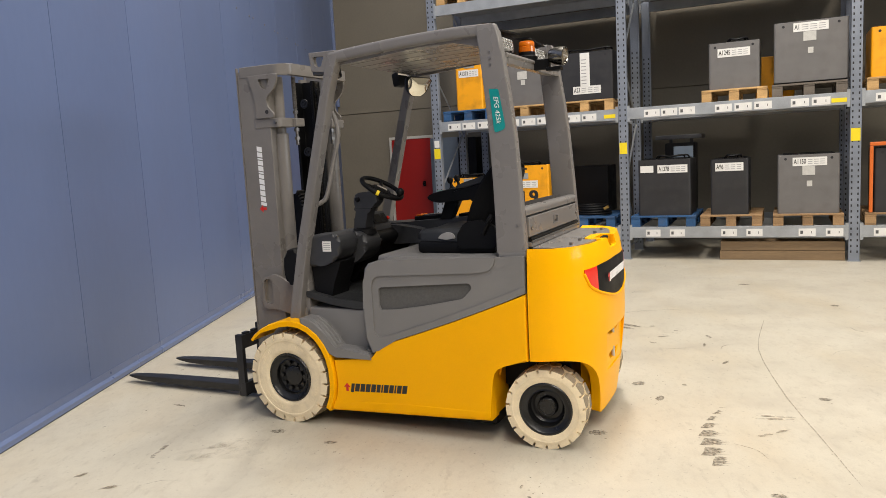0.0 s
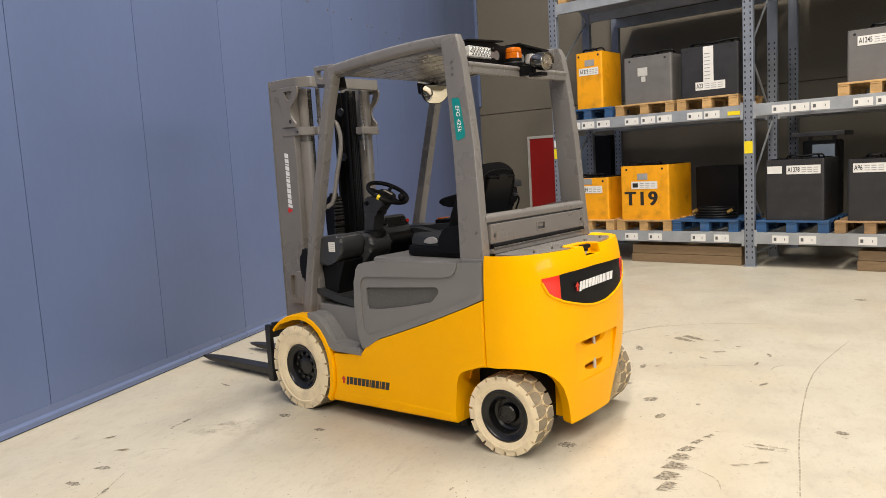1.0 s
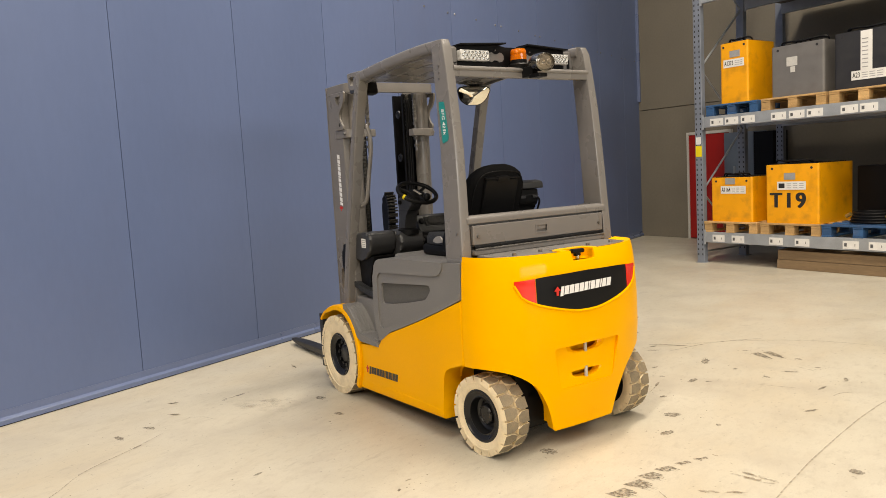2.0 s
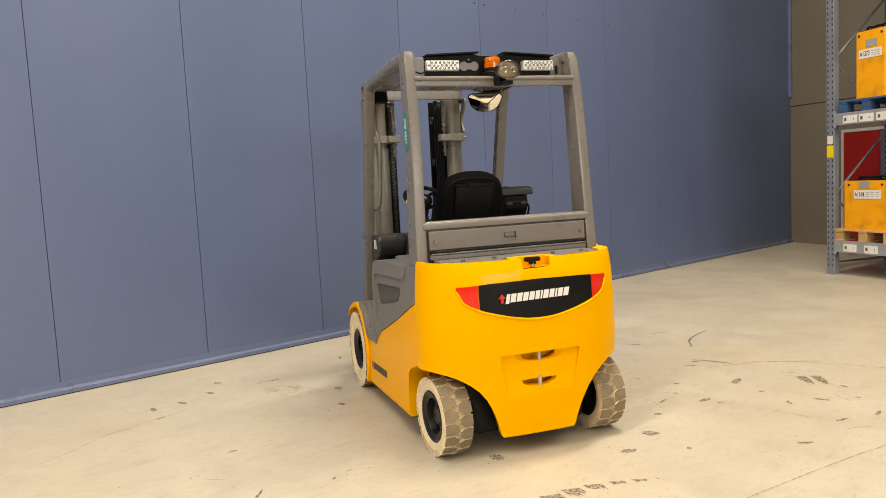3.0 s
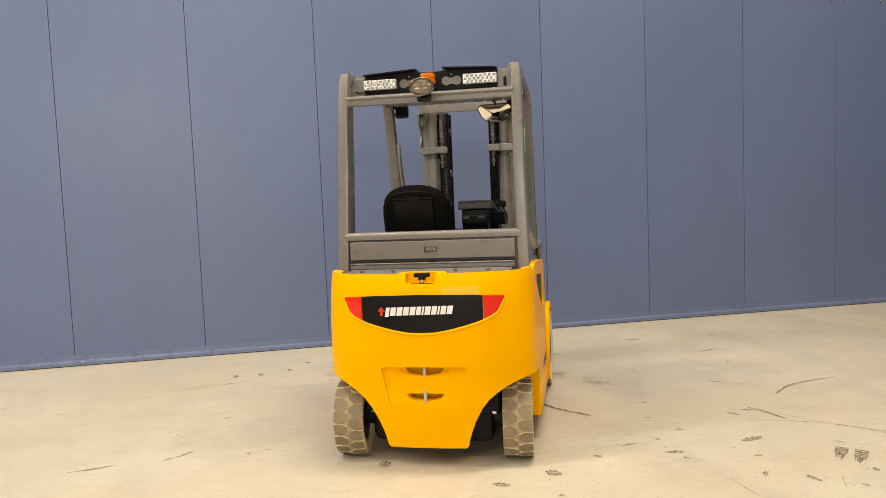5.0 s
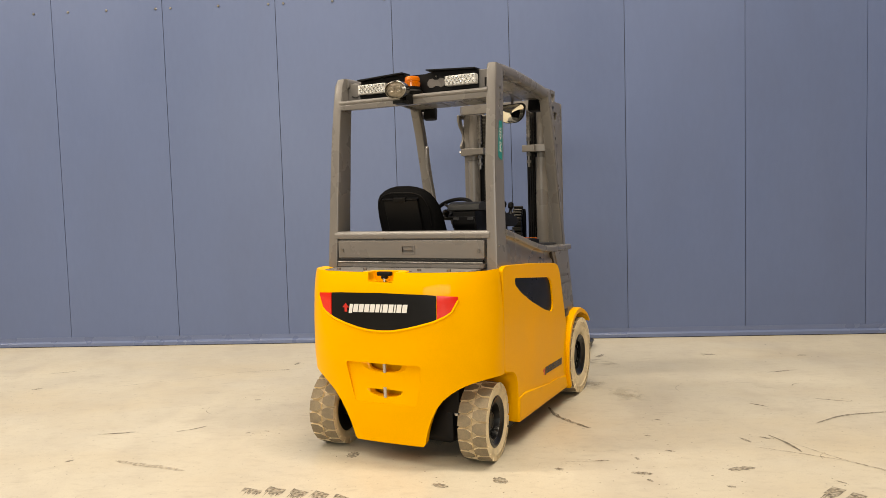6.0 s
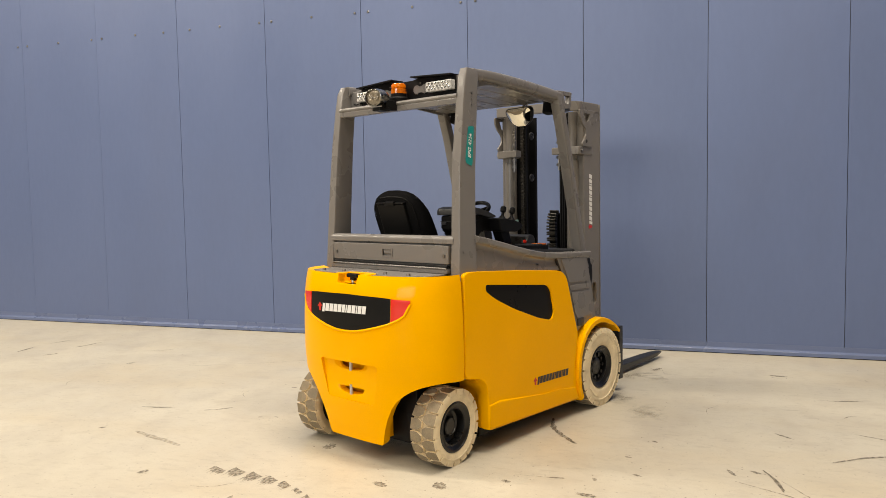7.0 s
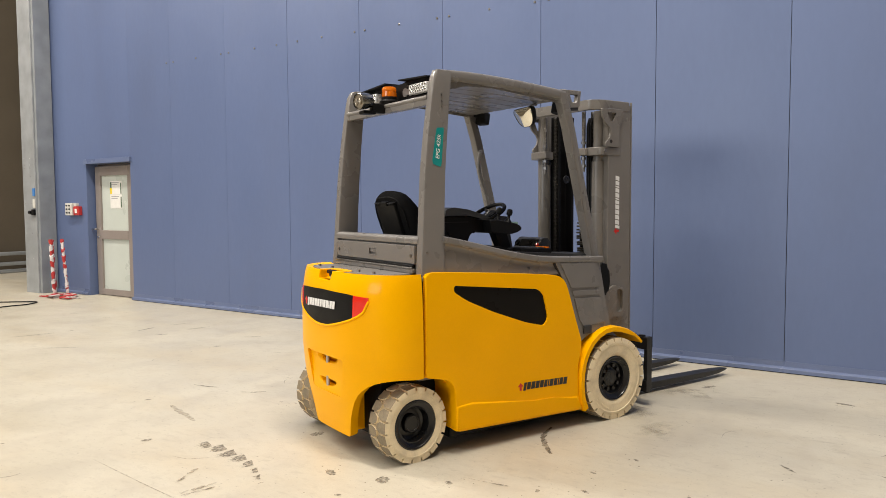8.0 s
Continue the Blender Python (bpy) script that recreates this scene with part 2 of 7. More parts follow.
def scuff_material(name, col, cover, low=0.05, size=38.0, start=0.4, stretch=(1, 1, 1), end=0.62):
    """A broken film of dirt: see-through between its flecks."""
    m = bpy.data.materials.new(name)
    m.use_nodes = True
    nt = m.node_tree
    b = nt.nodes["Principled BSDF"]
    b.inputs["Base Color"].default_value = (*col, 1)
    b.inputs["Roughness"].default_value = 0.6
    geo = nt.nodes.new("ShaderNodeNewGeometry")
    mp = nt.nodes.new("ShaderNodeMapping")
    mp.inputs["Scale"].default_value = stretch
    mp.inputs["Rotation"].default_value = (0, 0, radians(28))
    nt.links.new(geo.outputs["Position"], mp.inputs["Vector"])
    n = nt.nodes.new("ShaderNodeTexNoise")
    n.inputs["Scale"].default_value, n.inputs["Detail"].default_value = size, 6.0
    nt.links.new(mp.outputs["Vector"], n.inputs["Vector"])
    r = nt.nodes.new("ShaderNodeMapRange")
    for i, v in enumerate((start, end, low, cover)):
        r.inputs[i + 1].default_value = v
    nt.links.new(n.outputs["Fac"], r.inputs[0])
    nt.links.new(r.outputs[0], b.inputs["Alpha"])
    return m


FLOOR = floor_material()
SCUFF = scuff_material("dark_rubber_scuff", (0.13, 0.105, 0.075), 0.72, 0.08, 60.0, 0.32, (0.22, 1, 1), 0.58)
PRINT = scuff_material("tread_print", (0.16, 0.13, 0.095), 0.66, 0.1, 55.0, 0.33, (1, 1, 1), 0.62)
SMUDGE = scuff_material("tyre_smudge", (0.24, 0.19, 0.12), 0.14, 0.0, 9.0, 0.42, end=0.75)
FAINT = scuff_material("faint_scuff", (0.27, 0.22, 0.155), 0.5, 0.05, 60.0, 0.36, (0.3, 1, 1))

# ---- mesh helpers ----


def B():
    return bmesh.new()


def shade(me, smooth):
    """Smooth shading that keeps broad faces flat: corner normals weighted by face area, split at sharp edges."""
    bm = bmesh.new()
    bm.from_mesh(me)
    bm.faces.ensure_lookup_table()
    limit = radians(smooth)
    areas = [f.calc_area() for f in bm.faces]
    table = {}
    for v in bm.verts:
        left = set(v.link_faces)
        while left:
            group, todo = set(), [left.pop()]
            while todo:
                f = todo.pop()
                group.add(f)
                for e in f.edges:
                    if v in e.verts and len(e.link_faces) == 2:
                        g = e.link_faces[0] if e.link_faces[1] is f else e.link_faces[1]
                        if g in left and e.calc_face_angle(9.0) < limit:
                            left.discard(g)
                            todo.append(g)
            n = Vector()
            for f in group:
                n += f.normal * areas[f.index]
            if n.length > 0:
                n.normalize()
            for f in group:
                table[(f.index, v.index)] = n
    bm.free()
    for p in me.polygons:
        p.use_smooth = True
    me.set_sharp_from_angle(angle=limit)
    me.normals_split_custom_set([table[(p.index, me.loops[i].vertex_index)] for p in me.polygons for i in p.loop_indices])


def settle(name, bm, material, parent=None, smooth=35.0):
    bmesh.ops.recalc_face_normals(bm, faces=bm.faces[:])
    me = bpy.data.meshes.new(name)
    bm.to_mesh(me)
    bm.free()
    shade(me, smooth)
    for mt in material if isinstance(material, (list, tuple)) else (material,):
        me.materials.append(mt)
    ob = new(name, me)
    if parent:
        ob.parent = parent
    return ob


def part(name, bm, material, parent, label="", smooth=35.0, kind=""):
    """One mesh under a thing or under a part of it, never deeper."""
    while parent.parent and parent.parent.parent:
        parent = parent.parent
    ob = settle(name, bm, material, parent, smooth)
    return tagged(ob, label, kind=kind)


def thing(name, m, label, category, group=""):
    ob = new(name)
    ob.empty_display_size = 0.1
    ob.matrix_world = m
    return tagged(ob, label, category, group)


def bake(ob):
    """Turns the modifiers of ob into plain mesh."""
    dg = bpy.context.evaluated_depsgraph_get()
    dg.update()
    me = bpy.data.meshes.new_from_object(ob.evaluated_get(dg))
    ob.modifiers.clear()
    ob.data = me
    shade(me, 35)
    return ob


def carve(ob, cutters):
    for bm in cutters:
        c = settle("cutter", bm, YELLOW, ob.parent)
        md = ob.modifiers.new("cut", "BOOLEAN")
        md.operation, md.object, md.solver = "DIFFERENCE", c, "EXACT"
        bake(ob)
        bpy.data.objects.remove(c)
    return ob


def edge_round(ob, width, segments=2, angle=35):
    md = ob.modifiers.new("round", "BEVEL")
    md.width, md.segments, md.limit_method, md.angle_limit = width, segments, "ANGLE", radians(angle)
    return bake(ob)


def soften(bm, faces, bev, segments=2):
    if bev:
        edges = list({e for f in faces for e in f.edges})
        bmesh.ops.bevel(bm, geom=edges, offset=bev, segments=segments, affect="EDGES", profile=0.5, clamp_overlap=True)


def box(bm, x0, x1, y0, y1, z0, z1, bev=0.0, m=None):
    vs = [bm.verts.new((x, y, z)) for x in (x0, x1) for y in (y0, y1) for z in (z0, z1)]
    if m is not None:
        for v in vs:
            v.co = m @ v.co
    quads = ((0, 1, 3, 2), (4, 6, 7, 5), (0, 4, 5, 1), (2, 3, 7, 6), (0, 2, 6, 4), (1, 5, 7, 3))
    fs = [bm.faces.new([vs[i] for i in q]) for q in quads]
    soften(bm, fs, bev)
    return bm


def prism(bm, pts, axis, a, b, bev=0.0, segments=2):
    """Extrudes a plan outline along x, y or z."""
    def at(p, h):
        return {"x": (h, p[0], p[1]), "y": (p[0], h, p[1]), "z": (p[0], p[1], h)}[axis]
    lo = [bm.verts.new(at(p, a)) for p in pts]
    hi = [bm.verts.new(at(p, b)) for p in pts]
    n = len(pts)
    fs = [bm.faces.new(lo), bm.faces.new(hi[::-1])]
    for i in range(n):
        fs.append(bm.faces.new((lo[i], lo[(i + 1) % n], hi[(i + 1) % n], hi[i])))
    if bev:
        edges = list({e for f in fs[:2] for e in f.edges})
        bmesh.ops.bevel(bm, geom=edges, offset=bev, segments=segments, affect="EDGES", profile=0.5, clamp_overlap=True)
    return bm


def loft(bm, rings, caps=True, closed=False):
    vs = [[bm.verts.new(p) for p in r] for r in rings]
    n = len(rings[0])
    pairs = list(zip(vs, vs[1:])) + ([(vs[-1], vs[0])] if closed else [])
    for a, b in pairs:
        for i in range(n):
            bm.faces.new((a[i], a[(i + 1) % n], b[(i + 1) % n], b[i]))
    if caps and not closed:
        bm.faces.new(vs[0])
        bm.faces.new(vs[-1][::-1])
    return bm


def tube(bm, pts, r, n=10, closed=False):
    pts = [Vector(p) for p in pts]
    rings = []
    for i, p in enumerate(pts):
        a = pts[i - 1] if (i or closed) else p
        b = pts[(i + 1) % len(pts)] if (i + 1 < len(pts) or closed) else p
        d = (b - a).normalized()
        q = d.to_track_quat("Z", "Y")
        rr = r[i] if isinstance(r, (list, tuple)) else r
        rings.append([p + q @ Vector((rr * math.cos(t), rr * math.sin(t), 0)) for t in (math.tau * k / n for k in range(n))])
    for i in range(1, len(rings)):
        best = min(range(n), key=lambda s: sum((rings[i][(k + s) % n] - rings[i - 1][k]).length for k in range(n)))
        rings[i] = rings[i][best:] + rings[i][:best]
    return loft(bm, rings, True, closed)


def bend(pts, steps=6):
    """A smooth line through the points."""
    pts = [Vector(p) for p in pts]
    out = []
    for i in range(len(pts) - 1):
        p0, p1, p2, p3 = pts[max(i - 1, 0)], pts[i], pts[i + 1], pts[min(i + 2, len(pts) - 1)]
        for k in range(steps):
            t = k / steps
            out.append(0.5 * (2 * p1 + (p2 - p0) * t + (2 * p0 - 5 * p1 + 4 * p2 - p3) * t * t + (3 * p1 - p0 - 3 * p2 + p3) * t ** 3))
    return out + [pts[-1]]


def rounded(pts, r, steps=4):
    """A plan outline with its corners rounded."""
    out = []
    n = len(pts)
    for i in range(n):
        p, a, b = Vector(pts[i]), Vector(pts[i - 1]), Vector(pts[(i + 1) % n])
        rr = min(r, (a - p).length * 0.45, (b - p).length * 0.45)
        s, e = p + (a - p).normalized() * rr, p + (b - p).normalized() * rr
        for k in range(steps + 1):
            t = k / steps
            out.append(tuple((1 - t) ** 2 * s + 2 * t * (1 - t) * p + t * t * e))
    return out


def lathe(bm, prof, m=Matrix(), n=32, closed=False):
    """Turns a profile of (radius, height) round the z axis of m."""
    rings = [[m @ Vector((r * math.cos(t), r * math.sin(t), h)) for t in (math.tau * k / n for k in range(n))] for r, h in prof]
    return loft(bm, rings, not closed, closed)


def cyl(bm, p0, p1, r, n=16, bev=0.0):
    p0, p1 = Vector(p0), Vector(p1)
    d = p1 - p0
    m = Matrix.Translation(p0) @ d.to_track_quat("Z", "Y").to_matrix().to_4x4()
    h = d.length
    if bev:
        return lathe(bm, [(r - bev, 0), (r, bev), (r, h - bev), (r - bev, h)], m, n)
    return lathe(bm, [(r, 0), (r, h)], m, n)


def ball(bm, c, rx, ry, rz, n=16):
    prof = [(max(0.02, math.sin(math.pi * k / 8)), -math.cos(math.pi * k / 8)) for k in range(9)]
    return lathe(bm, prof, Matrix.Translation(c) @ Matrix.Diagonal((rx, ry, rz, 1)), n)


def curve_at(table, x):
    xs, ys = zip(*table)
    return float(np.interp(x, xs, ys))


def letters(text, size, bold=0.0, gap=1.0):
    """Words as a thin mesh in the x y plane, from the built-in font, centred."""
    cu = bpy.data.curves.new("words", "FONT")
    cu.body, cu.size, cu.extrude, cu.offset = text, size, 0.0006, bold
    cu.space_character = gap
    cu.align_x, cu.align_y = "CENTER", "CENTER"
    ob = new("words", cu)
    dg = bpy.context.evaluated_depsgraph_get()
    dg.update()
    me = bpy.data.meshes.new_from_object(ob.evaluated_get(dg))
    bpy.data.objects.remove(ob)
    bm = bmesh.new()
    bm.from_mesh(me)
    return bm


def moved(bm, m):
    for v in bm.verts:
        v.co = m @ v.co
    return bm


def axes(o, right, up):
    """A pose with x along right, y along up, z towards the reader."""
    right, up = Vector(right).normalized(), Vector(up).normalized()
    z = right.cross(up)
    m = Matrix((right, up, z)).transposed().to_4x4()
    return Matrix.Translation(o) @ m


def print_bars(m, length, height, material, parent, slant=0.2, depth=0.0012):
    """A row of slanted plain bars that stands for a printed name, each a piece of its own, the first one hanging lower."""
    widths = (0.75, 1, 1, 1, 1, 0.85, 0.45, 1, 0.95, 0.45, 0.95, 1)
    w, x = length / sum(widths), 0.0
    for i, k in enumerate(widths):
        x0, x1 = x, x + w * (k - 0.17)
        x += w * k
        low = -0.12 * height if i == 0 else 0.0
        pts = [(x0 + low * slant, low), (x1 + low * slant, low), (x1 + height * slant, height), (x0 + height * slant, height)]
        bm = B()
        lo = [bm.verts.new(m @ Vector((px, py, 0))) for px, py in pts]
        hi = [bm.verts.new(m @ Vector((px, py, depth))) for px, py in pts]
        bm.faces.new(hi)
        for q in range(4):
            bm.faces.new((lo[q], lo[(q + 1) % 4], hi[(q + 1) % 4], hi[q]))
        part("name_bar", bm, material, parent)


def arrow_mark(bm, m, s, depth=0.0012):
    """A small red arrow that points up."""
    pts = [(-0.18, 0), (0.18, 0), (0.18, 0.55), (0.5, 0.55), (0, 1.1), (-0.5, 0.55), (-0.18, 0.55)]
    lo = [bm.verts.new(m @ Vector((x * s, y * s, 0))) for x, y in pts]
    hi = [bm.verts.new(m @ Vector((x * s, y * s, depth))) for x, y in pts]
    bm.faces.new(hi)
    for k in range(7):
        bm.faces.new((lo[k], lo[(k + 1) % 7], hi[(k + 1) % 7], hi[k]))
    return bm

# ---- the hall ----
HALL_H = 9.6
WALL_X = -2.555          # face of the blue wall
SEAMS = [-1.73, -0.608, 0.519, 1.639, 2.756, 3.88, 4.988, 6.065, 7.165, 8.26, 9.35, 10.45, 11.55, 12.65, 13.75]
RACK = pose(1.951, 10.023, 0, 0, 0, -21.5) @ Matrix.Scale(0.961, 4)   # rack front: x along it, y into its depth
END_D = 2.61             # end wall behind the rack front


def structure(name, bm, material, label, category, m=None):
    ob = settle(name, bm, material)
    if m is not None:
        ob.matrix_world = m
    return tagged(ob, label, category, kind="structure")


floor = structure("floor", box(B(), -14, 24, -16, 22, -0.2, 0), FLOOR, "cream sealed concrete floor with scuffs and tyre marks", "floor")
# Unseen ceiling that closes the hall, kept dark to cut bounced light.
structure("ceiling", box(B(), -14, 24, -16, 22, HALL_H, HALL_H + 0.2), CEIL, "plain dark hall ceiling, out of view", "ceiling")

# blue wall with its door opening
DOOR_Y0, DOOR_Y1, DOOR_TOP = -3.825, -2.695, 2.015
wall_west = structure("wall_west", box(B(), WALL_X - 0.3, WALL_X - 0.014, DOOR_Y1, 15.2, 0, HALL_H), CHAR, "blue insulated panel wall with dark joints", "wall")
structure("wall_west_end", box(B(), WALL_X - 0.3, WALL_X, -4.85, DOOR_Y0, 0, HALL_H), WALLBLUE, "blue wall beside the door", "wall")
structure("wall_west_lintel", box(B(), WALL_X - 0.3, WALL_X, DOOR_Y0, DOOR_Y1, DOOR_TOP, HALL_H), WALLBLUE, "blue wall above the door", "wall")
edges = [DOOR_Y1] + SEAMS + [15.2]
for y0, y1 in zip(edges, edges[1:]):
    bm = box(B(), WALL_X - 0.014, WALL_X, y0 + (0.0026 if y0 > 0 else 0.001), y1 - (0.0026 if y1 > 0 else 0.001), 0.02, HALL_H)
    part("panel", bm, WALLBLUE, wall_west)
bm = B()
for k, seam in enumerate(SEAMS):
    for dy in ((-0.18, 0.17, 0.56) if k == 2 else (-0.065, 0.083, 0.56)):
        y = seam + dy
        if y > DOOR_Y1 + 0.3:
            z = 3.325 - 0.0065 * k
            lathe(bm, [(0.013, 0), (0.013, 0.004), (0.008, 0.009)], Matrix.Translation((WALL_X, y, z)) @ pose(0, 0, 0, 0, 90, 0), 8)
part("panel_screw", bm, CHAINSTEEL, wall_west, "row of dark panel screws")

prof = [(0, 0.007), (0.034, 0.007), (0.034, 0.036), (0.03, 0.041), (0.006, 0.049), (0.004, 0.052), (0.004, 0.093), (0, 0.093)]
bm = prism(B(), [(WALL_X + a, b) for a, b in prof], "y", DOOR_Y1, 14.48)
# Black strip stands for the contact shade below the skirting, not a seal.
structure("seal", box(B(), WALL_X + 0.001, WALL_X + 0.027, DOOR_Y1, 14.48, 0, 0.0065), BLACK, "black strip for the shade under the skirting", "seal")
structure("baseboard", bm, TRIMBLUE, "folded blue metal skirting along the wall", "skirting")
bm = prism(B(), [(WALL_X + a, b) for a, b in prof], "y", -4.7, DOOR_Y0 - 0.02)
structure("baseboard_end", bm, TRIMBLUE, "short folded blue metal skirting", "skirting")

# end wall behind the racks: lower and upper concrete panels
bm = box(B(), -9, 24, END_D, END_D + 0.25, 0, 2.43, 0.006)
structure("wall_north", bm, CONCRETE, "grey-brown precast concrete wall, lower panel", "wall", RACK)
bm = box(B(), -9, 24, END_D - 0.012, END_D + 0.25, 2.438, HALL_H, 0.006)
structure("wall_north_upper", bm, CONCRETE, "grey-brown precast concrete wall, upper panel", "wall", RACK)
bm = box(B(), WALL_X - 0.1, WALL_X + 0.05, 14.42, 15.2, 2.5, HALL_H, 0.004)
structure("trim", bm, TRIMBLUE, "blue corner flashing on the wall end", "trim")

# far walls that close the hall; the east one has a window band
WIN_Y0, WIN_Y1, WIN_Z0, WIN_Z1 = -5.0, 4.0, 2.6, 5.2
structure("wall_east_low", box(B(), 18, 18.3, -16, 22, 0, WIN_Z0), CONCRETE, "plain concrete wall below the windows", "wall")
structure("wall_east_high", box(B(), 18, 18.3, -16, 22, WIN_Z1, HALL_H), CONCRETE, "plain concrete wall above the windows", "wall")
structure("wall_east_pier", box(B(), 18, 18.3, -16, WIN_Y0, WIN_Z0, WIN_Z1), CONCRETE, "plain concrete wall beside the windows", "wall")
structure("wall_east_side", box(B(), 18, 18.3, WIN_Y1, 22, WIN_Z0, WIN_Z1), CONCRETE, "plain concrete wall beside the windows", "wall")
structure("wall_south", box(B(), -14, 24, -9.4, -9.15, 0, HALL_H), BROWNWALL, "brown clad wall of the next bay", "wall")
structure("wall_far_west", box(B(), -9.3, -9, -11, 15, 0, HALL_H), BROWNWALL, "brown clad wall beyond the opening", "wall")
bm = B()
for y in np.linspace(WIN_Y0, WIN_Y1, 7):
    box(bm, 18.1, 18.16, y - 0.04, y + 0.04, WIN_Z0, WIN_Z1)
for z in (WIN_Z0 + 0.03, 3.9, WIN_Z1 - 0.03):
    box(bm, 18.1, 18.16, WIN_Y0, WIN_Y1, z - 0.04, z + 0.04)
structure("window_1", bm, DOORGREY, "grey framed window band of the hall", "window")

# door in the blue wall
door = structure("door_1", box(B(), WALL_X - 0.2, WALL_X - 0.19, DOOR_Y0, DOOR_Y1, 0, DOOR_TOP), DOORGREY, "closed grey framed door with two frosted panes", "door")
D0, D1 = DOOR_Y0 + 0.03, DOOR_Y1 - 0.04
P0, P1 = -3.665, -2.965   # the panes
bm = B()
for y0, y1, z0, z1 in ((D0, P0, 0.01, 1.98), (P1, D1, 0.01, 1.98), (P0, P1, 1.84, 1.98), (P0, P1, 0.01, 0.1), (P0, P1, 0.87, 1.005)):
    box(bm, WALL_X - 0.19, WALL_X - 0.12, y0, y1, z0, z1, 0.004)
part("door_frame", bm, DOORGREY, door)
for z0, z1 in ((0.1, 0.87), (1.005, 1.84)):
    part("pane", box(B(), WALL_X - 0.17, WALL_X - 0.15, P0, P1, z0, z1), FROST, door, "frosted pale green pane")
bm = cyl(B(), (WALL_X - 0.12, D0 + 0.06, 1.02), (WALL_X - 0.06, D0 + 0.06, 1.02), 0.012)
cyl(bm, (WALL_X - 0.065, D0 + 0.06, 1.02), (WALL_X - 0.065, D0 - 0.06, 1.02), 0.011)
cyl(bm, (WALL_X - 0.12, D0 + 0.06, 0.9), (WALL_X - 0.105, D0 + 0.06, 0.9), 0.02)
part("door_handle", bm, CHROME, door, "bright lever handle")
bm = box(B(), WALL_X - 0.02, WALL_X + 0.035, DOOR_Y0 - 0.02, DOOR_Y1 + 0.03, DOOR_TOP, DOOR_TOP + 0.07, 0.004)
part("drip_rail", bm, TRIMBLUE, door, "blue rail over the door")
for z0, z1, y0, y1 in ((1.548, 1.754, -3.445, -3.145), (1.339, 1.545, -3.445, -3.145)):
    ob = settle("notice", box(B(), WALL_X - 0.148, WALL_X - 0.146, y0, y1, z0, z1), PAPER)
    tagged(ob, "white paper notice taped to the door pane", "notice", "door notices")
    part("dark_margin", box(B(), WALL_X - 0.1455, WALL_X - 0.1445, y1 - 0.035, y1 - 0.008, z0 + 0.012, z1 - 0.03), CODEGREEN, ob)
    bm = B()
    for k in range(2):
        box(bm, WALL_X - 0.1455, WALL_X - 0.1445, y0 + 0.03, y1 - 0.07 - 0.04 * k, z1 - 0.03 - 0.03 * k, z1 - 0.02 - 0.03 * k)
    part("print", bm, LABELGREY, ob)
    if z0 > 1.5:
        part("dark_margin", box(B(), WALL_X - 0.1455, WALL_X - 0.1445, y0 + 0.008, y0 + 0.04, z0 + 0.1, z1 - 0.01), CODEGREEN, ob)
        part("colour_patch", box(B(), WALL_X - 0.144, WALL_X - 0.143, y0 + 0.005, y0 + 0.05, z0 + 0.01, z0 + 0.1), YTAG, ob)

# column at the end of the blue wall
col = structure("column", box(B(), WALL_X + 0.012, -2.285, -5.12, -4.7, 0, HALL_H, 0.006), COLUMN, "galvanised steel column at the opening", "column")
bm = box(B(), -2.285, -2.262, -5.13, -4.76, 0, HALL_H, 0.004)
part("guide_rail", bm, GALV, col, "pale vertical guide rail")
bm = box(B(), -2.262, -2.22, -4.84, -4.77, 1.235, 1.33, 0.01)
cyl(bm, (-2.235, -4.84, 1.28), (-2.235, -4.91, 1.28), 0.03)
part("sensor", bm, BLACK, col, "black sensor eye")
part("sensor_plate", box(B(), -2.262, -2.245, -4.83, -4.77, 1.35, 1.49, 0.004), SWITCHGREY, col)
part("sensor_tag", box(B(), -2.262, -2.245, -4.83, -4.77, 1.54, 1.66, 0.003), surf("blue_tag", (0.05, 0.2, 0.5), 0.5, bump=0), col, "small blue tag")
bm = B()
for z in (0.55, 0.95, 1.42, 1.85, 1.98, 2.03, 2.13):
    for y in (-5.07, -4.9):
        lathe(bm, [(0.007, 0), (0.007, 0.003), (0.003, 0.006)], Matrix.Translation((-2.262, y, z)) @ pose(0, 0, 0, 0, 90, 0), 8)
part("column_bolt", bm, CHROME, col, "small bright column bolts")

# low rails at the next bay
rail = thing("crash_rail", pose(0, 0, 0), "grey steel crash rails before the brown wall", "guard rail")
for z in (0.04, 0.19, 0.4):
    part("rail", box(B(), -8.9, 2, -8.96, -8.88, z - 0.035, z + 0.04, 0.02), GALV, rail)
for x in (-8, -5.5, -2.6, -0.5, 1.8):
    part("post", box(B(), x - 0.05, x + 0.05, -9.04, -8.96, 0, 0.48, 0.005), GALV, rail)

cable = settle("floor_cable", tube(B(), bend([(-0.7, -3.3, 0.012), (-1.1, -3.5, 0.012), (-1.4, -3.47, 0.012), (-1.63, -3.62, 0.012), (-1.52, -3.84, 0.012), (-1.35, -4.04, 0.012), (-1.0, -4.5, 0.012)], 6), 0.008, 8), BLACK)
tagged(cable, "black cable lying in a loop on the floor", "cable")

# switch boxes on the wall
sw = settle("switch_box", box(B(), WALL_X, WALL_X + 0.07, -4.33, -4.147, 1.233, 1.424, 0.008), SWITCHGREY)
tagged(sw, "off-white wall switch box with six buttons", "switch")
for i in range(2):
    for k in range(3):
        part("button", cyl(B(), (WALL_X + 0.07, -4.275 + 0.075 * i, 1.275 + 0.055 * k), (WALL_X + 0.085, -4.275 + 0.075 * i, 1.275 + 0.055 * k), 0.014, 10), CHAR, sw)
